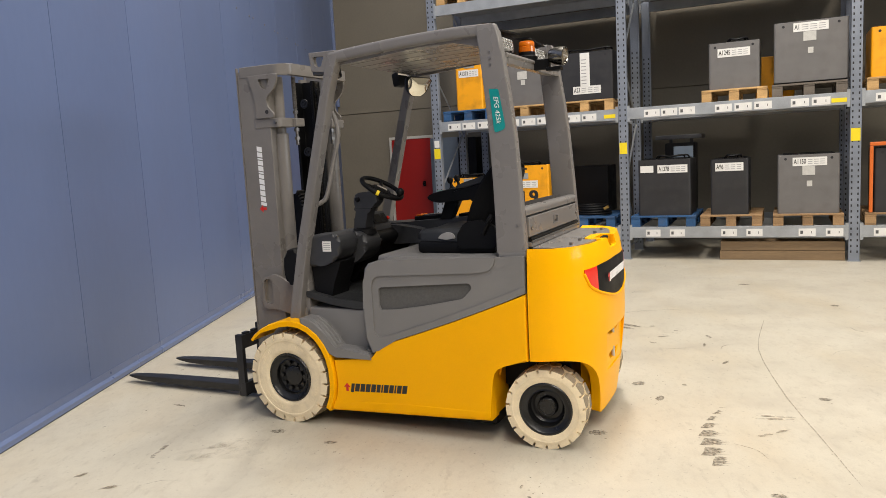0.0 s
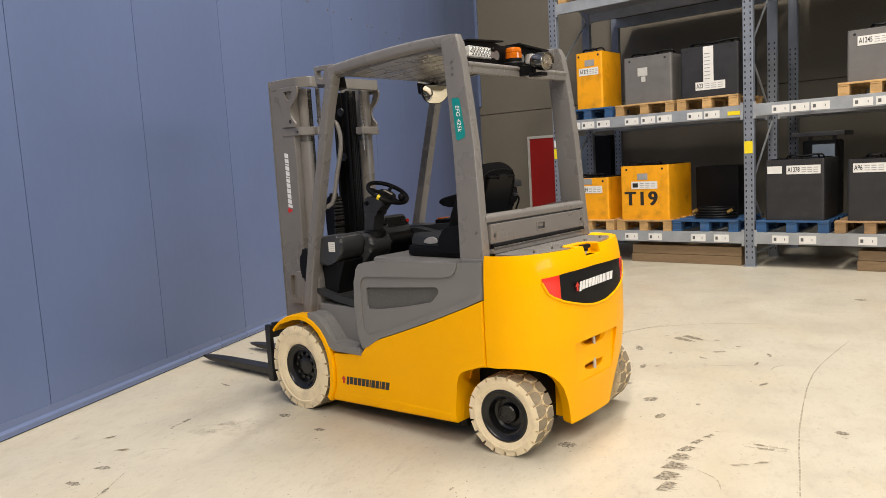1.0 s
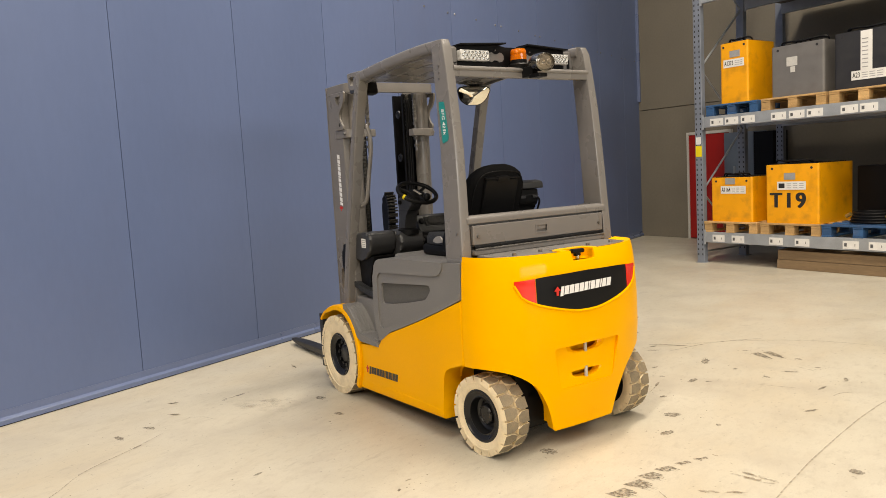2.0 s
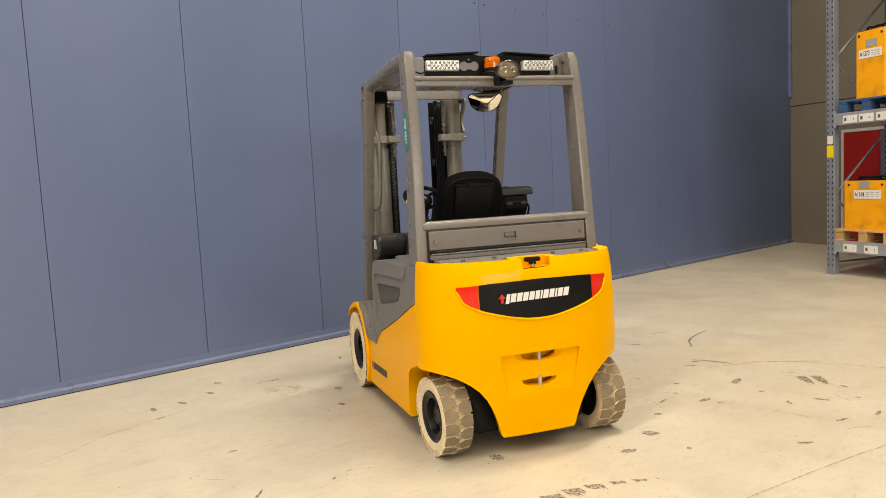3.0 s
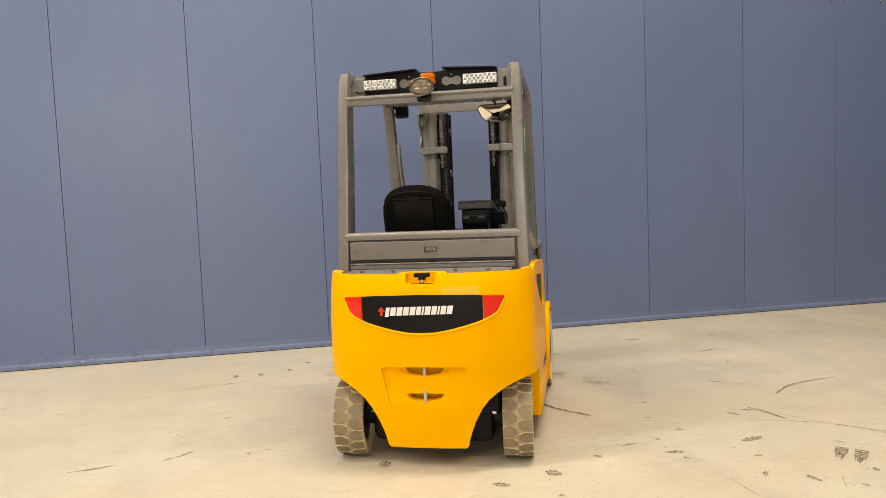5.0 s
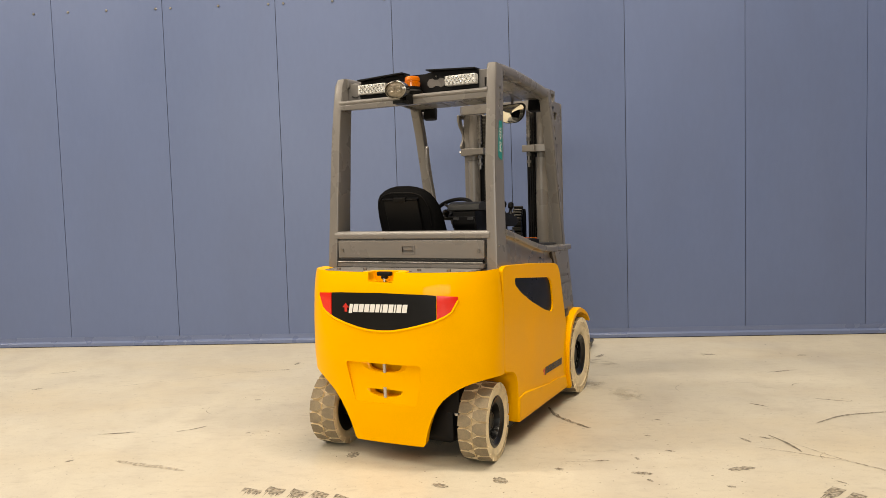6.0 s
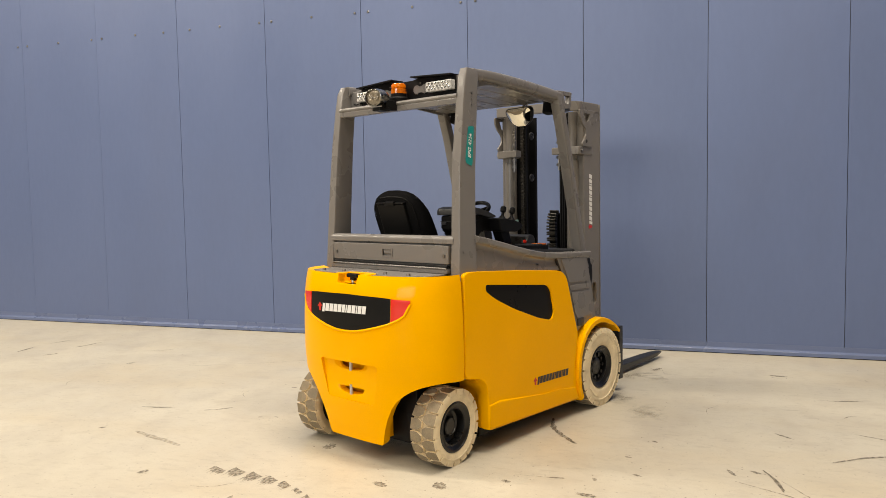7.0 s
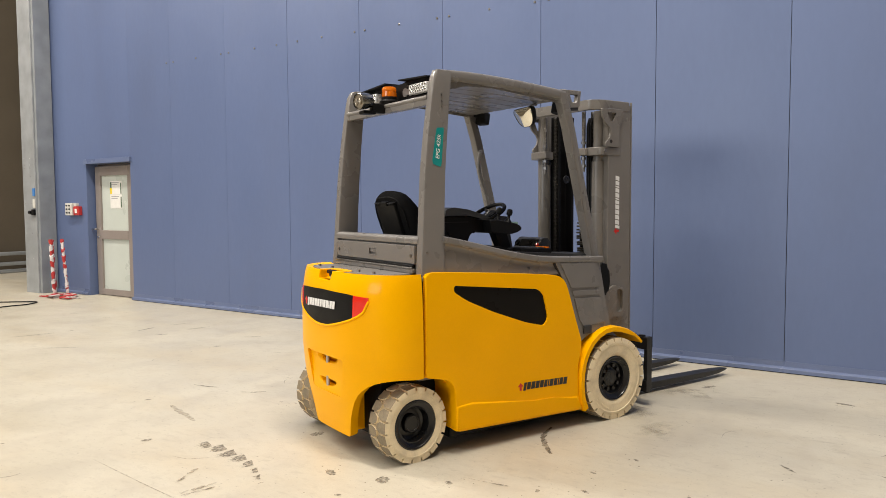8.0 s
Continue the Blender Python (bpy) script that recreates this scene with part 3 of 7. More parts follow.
al = settle("alarm_box", box(B(), WALL_X, WALL_X + 0.06, -4.12, -3.965, 1.234, 1.373, 0.008), TAPE)
tagged(al, "small red wall alarm box", "alarm")
part("cover", box(B(), WALL_X + 0.06, WALL_X + 0.066, -4.07, -4.015, 1.27, 1.335, 0.002), PAPER, al)
part("top_box", box(B(), WALL_X, WALL_X + 0.05, -4.12, -4.06, 1.375, 1.42, 0.004), SWITCHGREY, al)


def tape_post(x, y, lean_x, lean_y, h, seed):
    """A thin post with loose, uneven turns of barrier tape round it."""
    post = thing("barrier_post", pose(x, y, 0, lean_x, lean_y, 0), "barrier post wound with loose red and white tape", "barrier post", "striped barrier posts")
    r = random.Random(seed)
    part("pole", cyl(B(), (0, 0, 0.015), (0, 0, h), 0.017, 10), TAPEWHITE, post)
    z, i = 0.03, 0
    while z < h - 0.03:
        step = r.uniform(0.035, 0.115)
        tilt, phase, wide = r.uniform(0.02, 0.05), r.uniform(0, math.tau), r.uniform(0.019, 0.03)
        rings = []
        for q in (0.0, 0.35, 0.7, 1.0):
            k = wide * r.uniform(0.8, 1.15)
            rings.append([(k * math.cos(a) * r.uniform(0.85, 1.15), k * math.sin(a) * r.uniform(0.85, 1.15), min(h, z + step * q * 1.02 + tilt * (1 + math.cos(a + phase)) * 0.5)) for a in (math.tau * j / 9 for j in range(9))])
        part("tape_turn", loft(B(), rings), TAPE if i % 2 else TAPEWHITE, post)
        z, i = z + step, i + 1
    part("foot", lathe(B(), [(0.07, 0.0), (0.07, 0.01), (0.035, 0.025), (0.025, 0.04)], Matrix(), 16), TAPE, post)
    return post


tape_post(-2.27, -4.31, 2, 0, 0.86, 3)
tape_post(-2.2, -4.2, 4, 0, 0.87, 8)
tape_post(-2.3, -4.0, 8, 0, 0.88, 21)
for name, material, seed in (("red", TAPE, 5), ("white", TAPEWHITE, 9)):
    bm = B()
    rnd = random.Random(seed)
    for i in range(12):
        x, y = -2.17 + rnd.uniform(-0.1, 0.12), -3.85 + rnd.uniform(-0.35, 0.3)
        box(bm, -0.11, 0.11, -0.03, 0.03, 0.0, 0.012, 0.003, pose(x, y, 0.002 + 0.003 * i, rnd.uniform(-8, 8), rnd.uniform(-8, 3), rnd.uniform(0, 180)))
    heap = settle("tape_heap", bm, material)
    tagged(heap, "crumpled " + name + " barrier tape on the floor", "tape", "tape on the floor")

# ---- doors on the end wall ----
ob = structure("door_2", box(B(), -4.88, -4.05, END_D - 0.05, END_D - 0.002, 0.02, 1.88, 0.004), REDDOOR, "closed red steel door with a pale frame", "door", RACK)
bm = box(B(), -4.93, -4.885, END_D - 0.06, END_D - 0.001, 0, 1.935, 0.003)
box(bm, -4.045, -4.0, END_D - 0.06, END_D - 0.001, 0, 1.935, 0.003)
box(bm, -4.885, -4.045, END_D - 0.06, END_D - 0.001, 1.885, 1.935, 0.003)
part("door_frame", bm, OFFWHITE, ob, "pale door frame")
bm = box(B(), -4.25, -4.19, END_D - 0.07, END_D - 0.05, 0.98, 1.08, 0.006)
cyl(bm, (-4.22, END_D - 0.1, 1.03), (-4.22, END_D - 0.07, 1.03), 0.025, 12)
part("door_handle", bm, BLACK, ob)
cab = structure("cabinet", box(B(), -3.9, -3.35, END_D - 0.4, END_D - 0.003, 0, 1.86, 0.006), BLUECAB, "blue-grey steel wall cabinet behind the rack", "cabinet", RACK)
part("dark_bay", box(B(), -3.345, -3.0, END_D - 0.4, END_D - 0.003, 0, 1.84, 0.006), BLACK, cab, "black side unit")
part("handle", box(B(), -3.72, -3.68, END_D - 0.42, END_D - 0.4, 1.15, 1.3, 0.004), GALV, cab)

# ---- the forklift: x ahead, y to its left, z up ----
lift = thing("forklift", pose(0.7865, 4.229, 0, 0, 0, 158.3), "yellow and grey electric counterbalance forklift truck with cream tyres", "forklift")


def both(fn):
    for side in (1, -1):
        fn(side)


# counterweight
HALF = [(0.1, 0.543), (0.45, 0.556), (0.55, 0.56), (0.75, 0.557), (0.9, 0.55), (0.98, 0.543), (1.02, 0.535)]
REAR = [(0.1, -0.012), (0.33, -0.045), (0.55, -0.068), (0.7, -0.07), (0.88, -0.062), (0.96, -0.05), (1.008, -0.036)]
BOW = 2.6
LOW = [(0.0, 0.1), (0.203, 0.1), (0.212, 0.145), (0.225, 0.192), (0.25, 0.26), (0.283, 0.322), (0.32, 0.368), (0.367, 0.405), (0.41, 0.43), (0.454, 0.447), (0.5, 0.458), (0.52, 0.458), (0.54, 0.45)]
SEAM = 0.252


def cw_point(y, z):
    """The counterweight's skin at a distance y from its middle line."""
    w, xr = curve_at(HALF, z), curve_at(REAR, z)
    k = min(abs(y) / w, 1.0)
    return Vector((xr + (SEAM - xr) * (1 - (1 - k ** BOW) ** (1 / BOW)), y, z))


rows = 18
turns = [0, 5, 9, 13.0, 15.8, 17.0, 17.8, 19.2, 21.5, 25.5, 30, 35.5, 41, 47, 53, 59, 65, 71, 77, 83, 87, 90]
cols = []
for a in [-v for v in turns[:0:-1]] + turns:
    sa, ca = math.sin(radians(abs(a))) ** (2 / BOW), max(0.0, math.cos(radians(abs(a)))) ** (2 / BOW)
    lo = curve_at(LOW, 0.53 * sa)
    col = []
    for r in range(rows + 1):
        z = lo + (1.008 - lo) * r / rows
        w, xr = curve_at(HALF, z), curve_at(REAR, z)
        col.append(Vector((xr + (SEAM - xr) * (1 - ca), math.copysign(w * sa, a), z)))
    cols.append(col)
bm = B()
grid = [[bm.verts.new(p) for p in c] for c in cols]
for a, b in zip(grid, grid[1:]):
    for r in range(rows):
        bm.faces.new((a[r], b[r], b[r + 1], a[r + 1]))
cw = part("counterweight", bm, YELLOW, lift, "glossy yellow rounded counterweight")
# make sure that the skin faces outwards before it gets its thickness
me = cw.data
if sum(p.normal.x for p in me.polygons) > 0:
    me.flip_normals()
md = cw.modifiers.new("thick", "SOLIDIFY")
md.thickness, md.offset = 0.05, -1
bake(cw)
cut1 = prism(B(), rounded([(0.225, 0.535), (-0.225, 0.535), (-0.183, 0.318), (0.183, 0.318)], 0.02), "x", -0.2, -0.036)


def finger_scoop(z, w, h, depth):
    """A smooth dish, abrupt at its upper edge, that fades out to both sides and below."""
    bm = ball(B(), (-0.066, 0, z), depth, w, h, 28)
    for v in bm.verts:
        v.co.y = math.copysign(w * (abs(v.co.y) / w) ** 0.75, v.co.y)
        v.co.z = z + 0.12 * (v.co.z - z) if v.co.z > z else z - h * ((z - v.co.z) / h) ** 0.7
    return bm


cut2, cut2b = finger_scoop(0.53, 0.16, 0.052, 0.052), finger_scoop(0.5295, 0.105, 0.044, 0.12)
cut3, cut3b = finger_scoop(0.39, 0.13, 0.042, 0.05), finger_scoop(0.3895, 0.1, 0.036, 0.12)
SCOOP = rounded([(0.085, 1.1), (-0.085, 1.1), (-0.075, 0.955), (0.075, 0.955)], 0.015)
cut4 = prism(B(), SCOOP, "x", -0.2, 0.04)
carve(cw, [cut1, cut2, cut3, cut2b, cut3b, cut4])
edge_round(cw, 0.009, 3, 40)
part("weight_core", box(B(), 0.03, 0.24, -0.4, 0.4, 0.44, 0.95, 0.01), YELLOW, cw)
part("weight_core", box(B(), 0.05, 0.12, -0.18, 0.18, 0.12, 0.438, 0.01), YELLOW, cw)
pad = part("pin_pad", prism(B(), rounded([(-0.03, -0.125), (0.05, -0.125), (0.085, -0.09), (0.085, 0.09), (0.05, 0.125), (-0.03, 0.125)], 0.02), "z", 0.92, 1.0075, 0.006, 2), YELLOW, cw, "yellow pad round the tow pin")
carve(pad, [prism(B(), SCOOP, "x", -0.2, 0.035)])
for z0, z1 in ((0.483, 0.525), (0.352, 0.386)):
    part("tow_pin", cyl(B(), (-0.034, 0, z0), (-0.034, 0, z1 + 0.02), 0.0095, 14), PINSTEEL, cw, "bright steel tow pin")
bm = cyl(B(), (0.0, 0, 0.95), (0.0, 0, 0.985), 0.012, 14)
pin = part("pin_stem", bm, CHROME, cw)
bm = box(B(), -0.015, 0.015, -0.042, 0.042, 0.986, 1.008, 0.007)
box(bm, -0.012, 0.012, -0.018, 0.018, 0.97, 0.99, 0.006)
part("pin_handle", bm, BLACK, cw, "black tee handle")


def skin_patch(lo, hi, top, bottom, lift_by, n=14, m=6):
    """A panel that lies on the counterweight's skin between two widths."""
    bm = B()
    front, back = [], []
    for i in range(n + 1):
        y = lo + (hi - lo) * i / n
        z1, z0 = top(y), bottom(y)
        front.append([])
        back.append([])
        for k in range(m + 1):
            z = z0 + (z1 - z0) * k / m
            p = cw_point(y, z)
            nrm = (p - Vector((0.45, 0, p.z))).normalized()
            front[-1].append(bm.verts.new(p + nrm * lift_by))
            back[-1].append(bm.verts.new(p - nrm * 0.004))
    for g, flip in ((front, False), (back, True)):
        for i in range(n):
            for k in range(m):
                q = (g[i][k], g[i + 1][k], g[i + 1][k + 1], g[i][k + 1])
                bm.faces.new(q[::-1] if flip else q)
    for i in range(n):
        bm.faces.new((front[i][0], front[i + 1][0], back[i + 1][0], back[i][0]))
        bm.faces.new((front[i][m], front[i + 1][m], back[i + 1][m], back[i][m]))
    for k in range(m):
        bm.faces.new((front[0][k], front[0][k + 1], back[0][k + 1], back[0][k]))
        bm.faces.new((front[n][k], front[n][k + 1], back[n][k + 1], back[n][k]))
    return bm


def badge_top(y):
    return curve_at([(0, 0.904), (0.25, 0.899), (0.33, 0.893), (0.413, 0.888)], abs(y))


def badge_low(y):
    return curve_at([(0, 0.712), (0.07, 0.715), (0.145, 0.728), (0.22, 0.746), (0.297, 0.768), (0.36, 0.797), (0.39, 0.82), (0.413, 0.876)], abs(y))


badge = part("badge_panel", skin_patch(-0.31, 0.31, badge_top, badge_low, 0.003, 20), BLACK, cw, "black rear badge panel")
for side in (1, -1):
    part("tail_light", skin_patch(*sorted((side * 0.3135, side * 0.412)), badge_top, badge_low, 0.005, 8), RED, cw, "red tail light")
bm = B()
for y0, y1, z0, z1, w in ((-0.445, 0.445, 0, 0, 0.012),):
    line = [cw_point(v, badge_low(v) - 0.007) + Vector((-0.002, 0, 0)) for v in np.linspace(-0.415, 0.415, 30)]
    tube(bm, line, 0.007, 6)
part("badge_lip", bm, YELLOW, cw)
print_bars(axes((-0.0675, 0.185, 0.80), (0, -1, 0.02), (0, 0, 1)), 0.35, 0.042, WHITEMARK, cw)
part("arrow_mark", arrow_mark(B(), axes((-0.0675, 0.203, 0.80), (0, -1, 0), (0, 0, 1)), 0.042), REDMARK, badge, "small red arrow")

# deck plate inside the rim, with its bolts
deck_line = [(0.255, -0.44), (0.255, 0.44)] + [(cw_point(y, 1.0).x + 0.045, y) for y in np.linspace(0.44, -0.44, 15)]
deck = part("deck_plate", prism(B(), deck_line, "z", 0.985, 1.004, 0.002, 1), GREY, lift, "grey deck plate on the counterweight")
carve(deck, [prism(B(), rounded([(-0.2, -0.128), (0.088, -0.128), (0.088, 0.128), (-0.2, 0.128)], 0.03), "z", 0.9, 1.1)])
for y in (-0.33, -0.16, 0.17, 0.34):
    part("bolt", cyl(B(), (0.085, y, 1.004), (0.085, y, 1.016), 0.011, 6), CHAINSTEEL, deck)

# left side: yellow skirt, grey moulded cover, armhole insert
JOIN = [(0.265, 0.786), (0.352, 0.75), (0.504, 0.69), (0.662, 0.63), (0.825, 0.572), (0.995, 0.514), (1.075, 0.487), (1.115, 0.463), (1.14, 0.425), (1.155, 0.395)]
GUARD_ARC = [(1.70 + 0.318 * math.cos(a), 0.262 + 0.33 * math.sin(a)) for a in np.radians((158, 166, 174, 182, 190, 198))]
SKIRT = JOIN + [(1.385, 0.384)] + GUARD_ARC[:] + [(1.402, 0.13), (1.43, 0.092), (0.468, 0.126), (0.464, 0.34), (0.452, 0.382), (0.43, 0.408), (0.395, 0.426), (0.265, 0.449)]
# Black filler gives the gap before the skirt its shade.
part("skirt_gap", box(B(), 0.2528, 0.2645, 0.44, 0.528, 0.46, 0.965), BLACK, lift, "black strip for the shade in the gap behind the counterweight")
skirt = part("side_skirt", prism(B(), SKIRT, "y", 0.44, 0.555, 0.01, 3), YELLOW, lift, "yellow side skirt")
bm = prism(B(), [(0.47, 0.132), (1.43, 0.098), (1.41, 0.15), (0.95, 0.168), (0.47, 0.175)], "y", 0.5, 0.5575, 0.01, 2)
part("sill_swage", bm, YELLOW, skirt)
COVER = JOIN[:-1] + [(1.155, 0.45), (1.186, 0.52), (1.184, 0.7), (1.176, 0.83), (1.165, 0.9), (1.14, 0.93), (1.09, 0.942), (0.84, 0.958), (0.42, 0.968), (0.265, 0.975)]
cover = part("side_cover", prism(B(), [(x, z + 0.004) if i < 9 else (x, z) for i, (x, z) in enumerate(COVER)], "y", 0.40, 0.558, 0.022, 4), MOULD, lift, "grey moulded side cover")
FIELD = rounded([(1.125, 0.80), (1.118, 0.84), (1.09, 0.862), (0.52, 0.888), (0.45, 0.9), (0.42, 0.93), (0.41, 1.0), (0.2, 1.0), (0.2, 0.855), (0.352, 0.79), (0.504, 0.73), (0.662, 0.67), (0.825, 0.612), (0.995, 0.554), (1.075, 0.53), (1.112, 0.535), (1.125, 0.565)], 0.015, 2)
ARM = rounded([(1.088, 0.80), (0.56, 0.835), (0.545, 0.81), (0.60, 0.752), (0.80, 0.712), (0.985, 0.683), (1.078, 0.678), (1.09, 0.70)], 0.02, 3)
carve(cover, [prism(B(), FIELD, "y", 0.549, 0.7)])
edge_round(cover, 0.005, 2, 40)
carve(cover, [prism(B(), ARM, "y", 0.534, 0.7)])
part("grained_insert", prism(B(), ARM, "y", 0.526, 0.5365), MESHGREY, cover, "dark grained insert")
print_bars(axes((1.30, 0.5555, 0.213), (-1, 0, 0.04), (0, 0, 1)), 0.355, 0.044, BLACKMARK, skirt)
part("arrow_mark", arrow_mark(B(), axes((1.322, 0.5555, 0.212), (-1, 0, 0.04), (0, 0, 1)), 0.042), REDMARK, skirt, "small red arrow")

# hood under the seat
bm = box(B(), 0.262, 1.165, -0.485, 0.41, 0.42, 0.955, 0.02)
part("seat_hood", bm, MOULD, lift, "grey battery hood")

# right side: yellow battery door with its dark window
DOOR = [(0.27, 0.451), (0.395, 0.43), (0.43, 0.41), (0.452, 0.384), (0.464, 0.34), (0.468, 0.126), (1.44, 0.098), (1.405, 0.15), (1.39, 0.22), (1.385, 0.36), (1.41, 0.47), (1.418, 0.53), (1.36, 0.69), (1.305, 0.85), (1.28, 0.905), (1.24, 0.938), (1.18, 0.953), (0.8, 0.985), (0.38, 1.012), (0.31, 1.014), (0.27, 1.004)]
# Black strip set into the open gap in place of its shade.
part("door_gap", box(B(), 0.2535, 0.268, -0.53, -0.46, 0.47, 0.985), BLACK, lift, "black strip for the shade in the gap beside the battery door")
bdoor = part("battery_door", prism(B(), rounded(DOOR, 0.03, 3), "y", -0.553, -0.47, 0.022, 4), YELLOW, lift, "glossy yellow battery door")
WIN = rounded([(0.455, 0.935), (1.06, 0.876), (1.105, 0.84), (1.14, 0.70), (1.11, 0.655), (0.97, 0.686), (0.72, 0.772), (0.54, 0.848), (0.455, 0.90)], 0.045, 5)
carve(bdoor, [prism(B(), WIN, "y", -0.6, -0.541)])
edge_round(bdoor, 0.006, 3, 50)
part("window", prism(B(), WIN, "y", -0.5425, -0.53), DARKGLASS, bdoor, "dark tinted door window")
bm = prism(B(), [(0.47, 0.132), (1.43, 0.104), (1.38, 0.19), (1.19, 0.214), (1.02, 0.22), (0.57, 0.28), (0.47, 0.27)], "y", -0.559, -0.5, 0.012, 3)
part("sill_swage", bm, YELLOW, bdoor)
print_bars(axes((0.945, -0.5535, 0.293), (1, 0, -0.03), (0, 0, 1)), 0.35, 0.042, BLACKMARK, bdoor)
part("arrow_mark", arrow_mark(B(), axes((0.925, -0.5535, 0.292), (1, 0, -0.03), (0, 0, 1)), 0.041), REDMARK, bdoor, "small red arrow")
# grey rail over the door
RAILT = [(0.40, 1.205), (0.5, 1.187), (0.67, 1.15), (0.85, 1.11), (1.07, 1.073), (1.3, 1.055), (1.62, 1.045)]
rings = []
for p in bend([(x, 0, z) for x, z in RAILT], 4):
    low = 0.975 - 0.03 * max(0.0, p.x - 0.4)
    sec = ((-0.455, 0.0), (-0.526, 0.0), (-0.536, -0.006), (-0.538, -0.026), (-0.532, -0.035), (-0.514, -0.04), (-0.507, -0.05), (-0.506, -0.075))
    rings.append([(p.x, y, p.z + z) for y, z in sec] + [(p.x, -0.516, low + 0.02), (p.x, -0.518, low), (p.x, -0.455, low)])
rail_r = part("side_rail", loft(B(), rings), GREY, lift, "grey curved side rail with a rolled lip", 40)
part("rail_rivet", cyl(B(), (1.02, -0.506, 1.0), (1.02, -0.5185, 1.0), 0.005, 8), CHAR, rail_r)
PLATE = [(1.212, 1.036), (1.578, 1.026), (1.70, 0.6), (1.66, 0.585), (1.50, 0.56), (1.44, 0.52), (1.432, 0.545), (1.375, 0.70), (1.298, 0.9), (1.27, 0.94)]
fp = part("front_panel", prism(B(), PLATE, "y", -0.527, -0.44, 0.004, 2), GREY, lift, "grey front side panel with pressed fields")
for field in ([(1.252, 1.02), (1.548, 1.01), (1.588, 0.853), (1.348, 0.858), (1.29, 0.965)], [(1.354, 0.842), (1.591, 0.837), (1.602, 0.803), (1.368, 0.808)], [(1.374, 0.794), (1.606, 0.788), (1.647, 0.625), (1.455, 0.612), (1.42, 0.66)]):
    part("pressed_field", prism(B(), rounded(field, 0.006, 2), "y", -0.5335, -0.5275, 0.0035, 2), GREY, fp)
# Dark strip paints the shadow line along the panel's slanting edge.
part("panel_gap", prism(B(), [(1.204, 1.034), (1.212, 1.036), (1.27, 0.94), (1.298, 0.9), (1.29, 0.9), (1.262, 0.94)], "y", -0.524, -0.5, 0), HOLE, fp)
part("corner_cap", box(B(), 1.45, 1.52, -0.542, -0.527, 0.565, 0.62, 0.012), CHAR, fp)


# wheels
def wheel(x, y, z, R, W, rim_r, lugs, side, turned=0.0):
    """A solid tyre with staggered tread blocks on a dished black rim. side: 1 where it shows its face to the left."""
    m = Matrix.Translation((x, y, z)) @ (pose(0, 0, 0, -90, 0, turned) if side > 0 else pose(0, 0, 0, 90, 0, turned))
    h = W / 2
    dish = [(rim_r * 0.65, h * 0.2), (rim_r * 0.55, h * 0.08), (rim_r * 0.4, h * 0.1), (rim_r * 0.37, h * 0.45), (rim_r * 0.33, h * 0.52), (rim_r * 0.3, h * 0.52), (rim_r * 0.28, h * 0.46)]
    if R > 0.25:
        dish = [(rim_r * 0.72, h * 0.5), (rim_r * 0.66, h * 0.46), (rim_r * 0.43, h * 0.46), (rim_r * 0.41, h * 0.56), (rim_r * 0.36, h * 0.6), (rim_r * 0.1, h * 0.6)]
    rim = part("wheel", moved(lathe(B(), [(rim_r + 0.004, -h * 0.7), (rim_r + 0.004, h * 0.86), (rim_r - 0.003, h * 0.92), (rim_r - 0.009, h * 0.9), (rim_r * 0.9, h * 0.82), (rim_r * 0.76, h * 0.72), (rim_r * 0.71, h * 0.74), (rim_r * 0.7, h * 0.68), *dish, (0.0008, dish[-1][1]), (0.01, -h * 0.6)], Matrix(), 40, True), m), RIMBLACK, lift, "black dished steel rim")
    prof = [(rim_r + 0.003, -h * 0.86), (rim_r + 0.012, -h * 0.92), (R * 0.80, -h * 0.97), (R * 0.86, -h * 0.985), (R * 0.9, -h * 0.93), (R * 0.93, -h * 0.8), (R * 0.935, 0.0), (R * 0.93, h * 0.8), (R * 0.9, h * 0.93), (R * 0.86, h * 0.985), (R * 0.81, h * 0.98), (R * 0.80, h * 0.955), (rim_r + 0.03, h * 0.95), (rim_r + 0.012, h * 0.92), (rim_r + 0.003, h * 0.86)]
    bm = lathe(B(), prof, Matrix(), 56, True)
    for f in bm.faces:
        c = f.calc_center_median()
        if math.hypot(c.x, c.y) > R * 0.91:
            f.material_index = 1
    tyre = part("tyre", moved(bm, m), (TYRE, GROOVE), rim, "cream non-marking solid tyre")
    pitch = math.tau / lugs
    bm = B()
    for s in (1, -1):
        for i in range(lugs):
            a0 = (i + (0.25 if s > 0 else -0.25)) * pitch
            outline = [(-0.41, 1.0), (0.41, 1.0), (0.43, 0.38), (0.2, 0.035), (-0.2, 0.035), (-0.43, 0.38)]
            hi, lo = [], []
            for u, v in outline:
                a, yy = a0 + u * pitch, s * v * h
                rr = R * (0.985 if v > 0.9 else 1.0)
                hi.append(bm.verts.new(m @ Vector((rr * math.cos(a), rr * math.sin(a), yy * (0.97 if v > 0.9 else 1)))))
                rl = R * (0.865 if v > 0.9 else 0.925)
                lo.append(bm.verts.new(m @ Vector((rl * math.cos(a), rl * math.sin(a), yy * (1.0 if v > 0.9 else 1)))))
            bm.faces.new(hi).material_index = 1
            for k in range(6):
                bm.faces.new((lo[k], lo[(k + 1) % 6], hi[(k + 1) % 6], hi[k]))
    part("tread", bm, (TYRE, TREAD), rim, "worn cream tread blocks", 25)
    # raised marks round the sidewall
    bm = B()
    mid, tall = (rim_r + 0.03 + R * 0.8) / 2, min(0.016, (R * 0.8 - rim_r - 0.03) * 0.6)
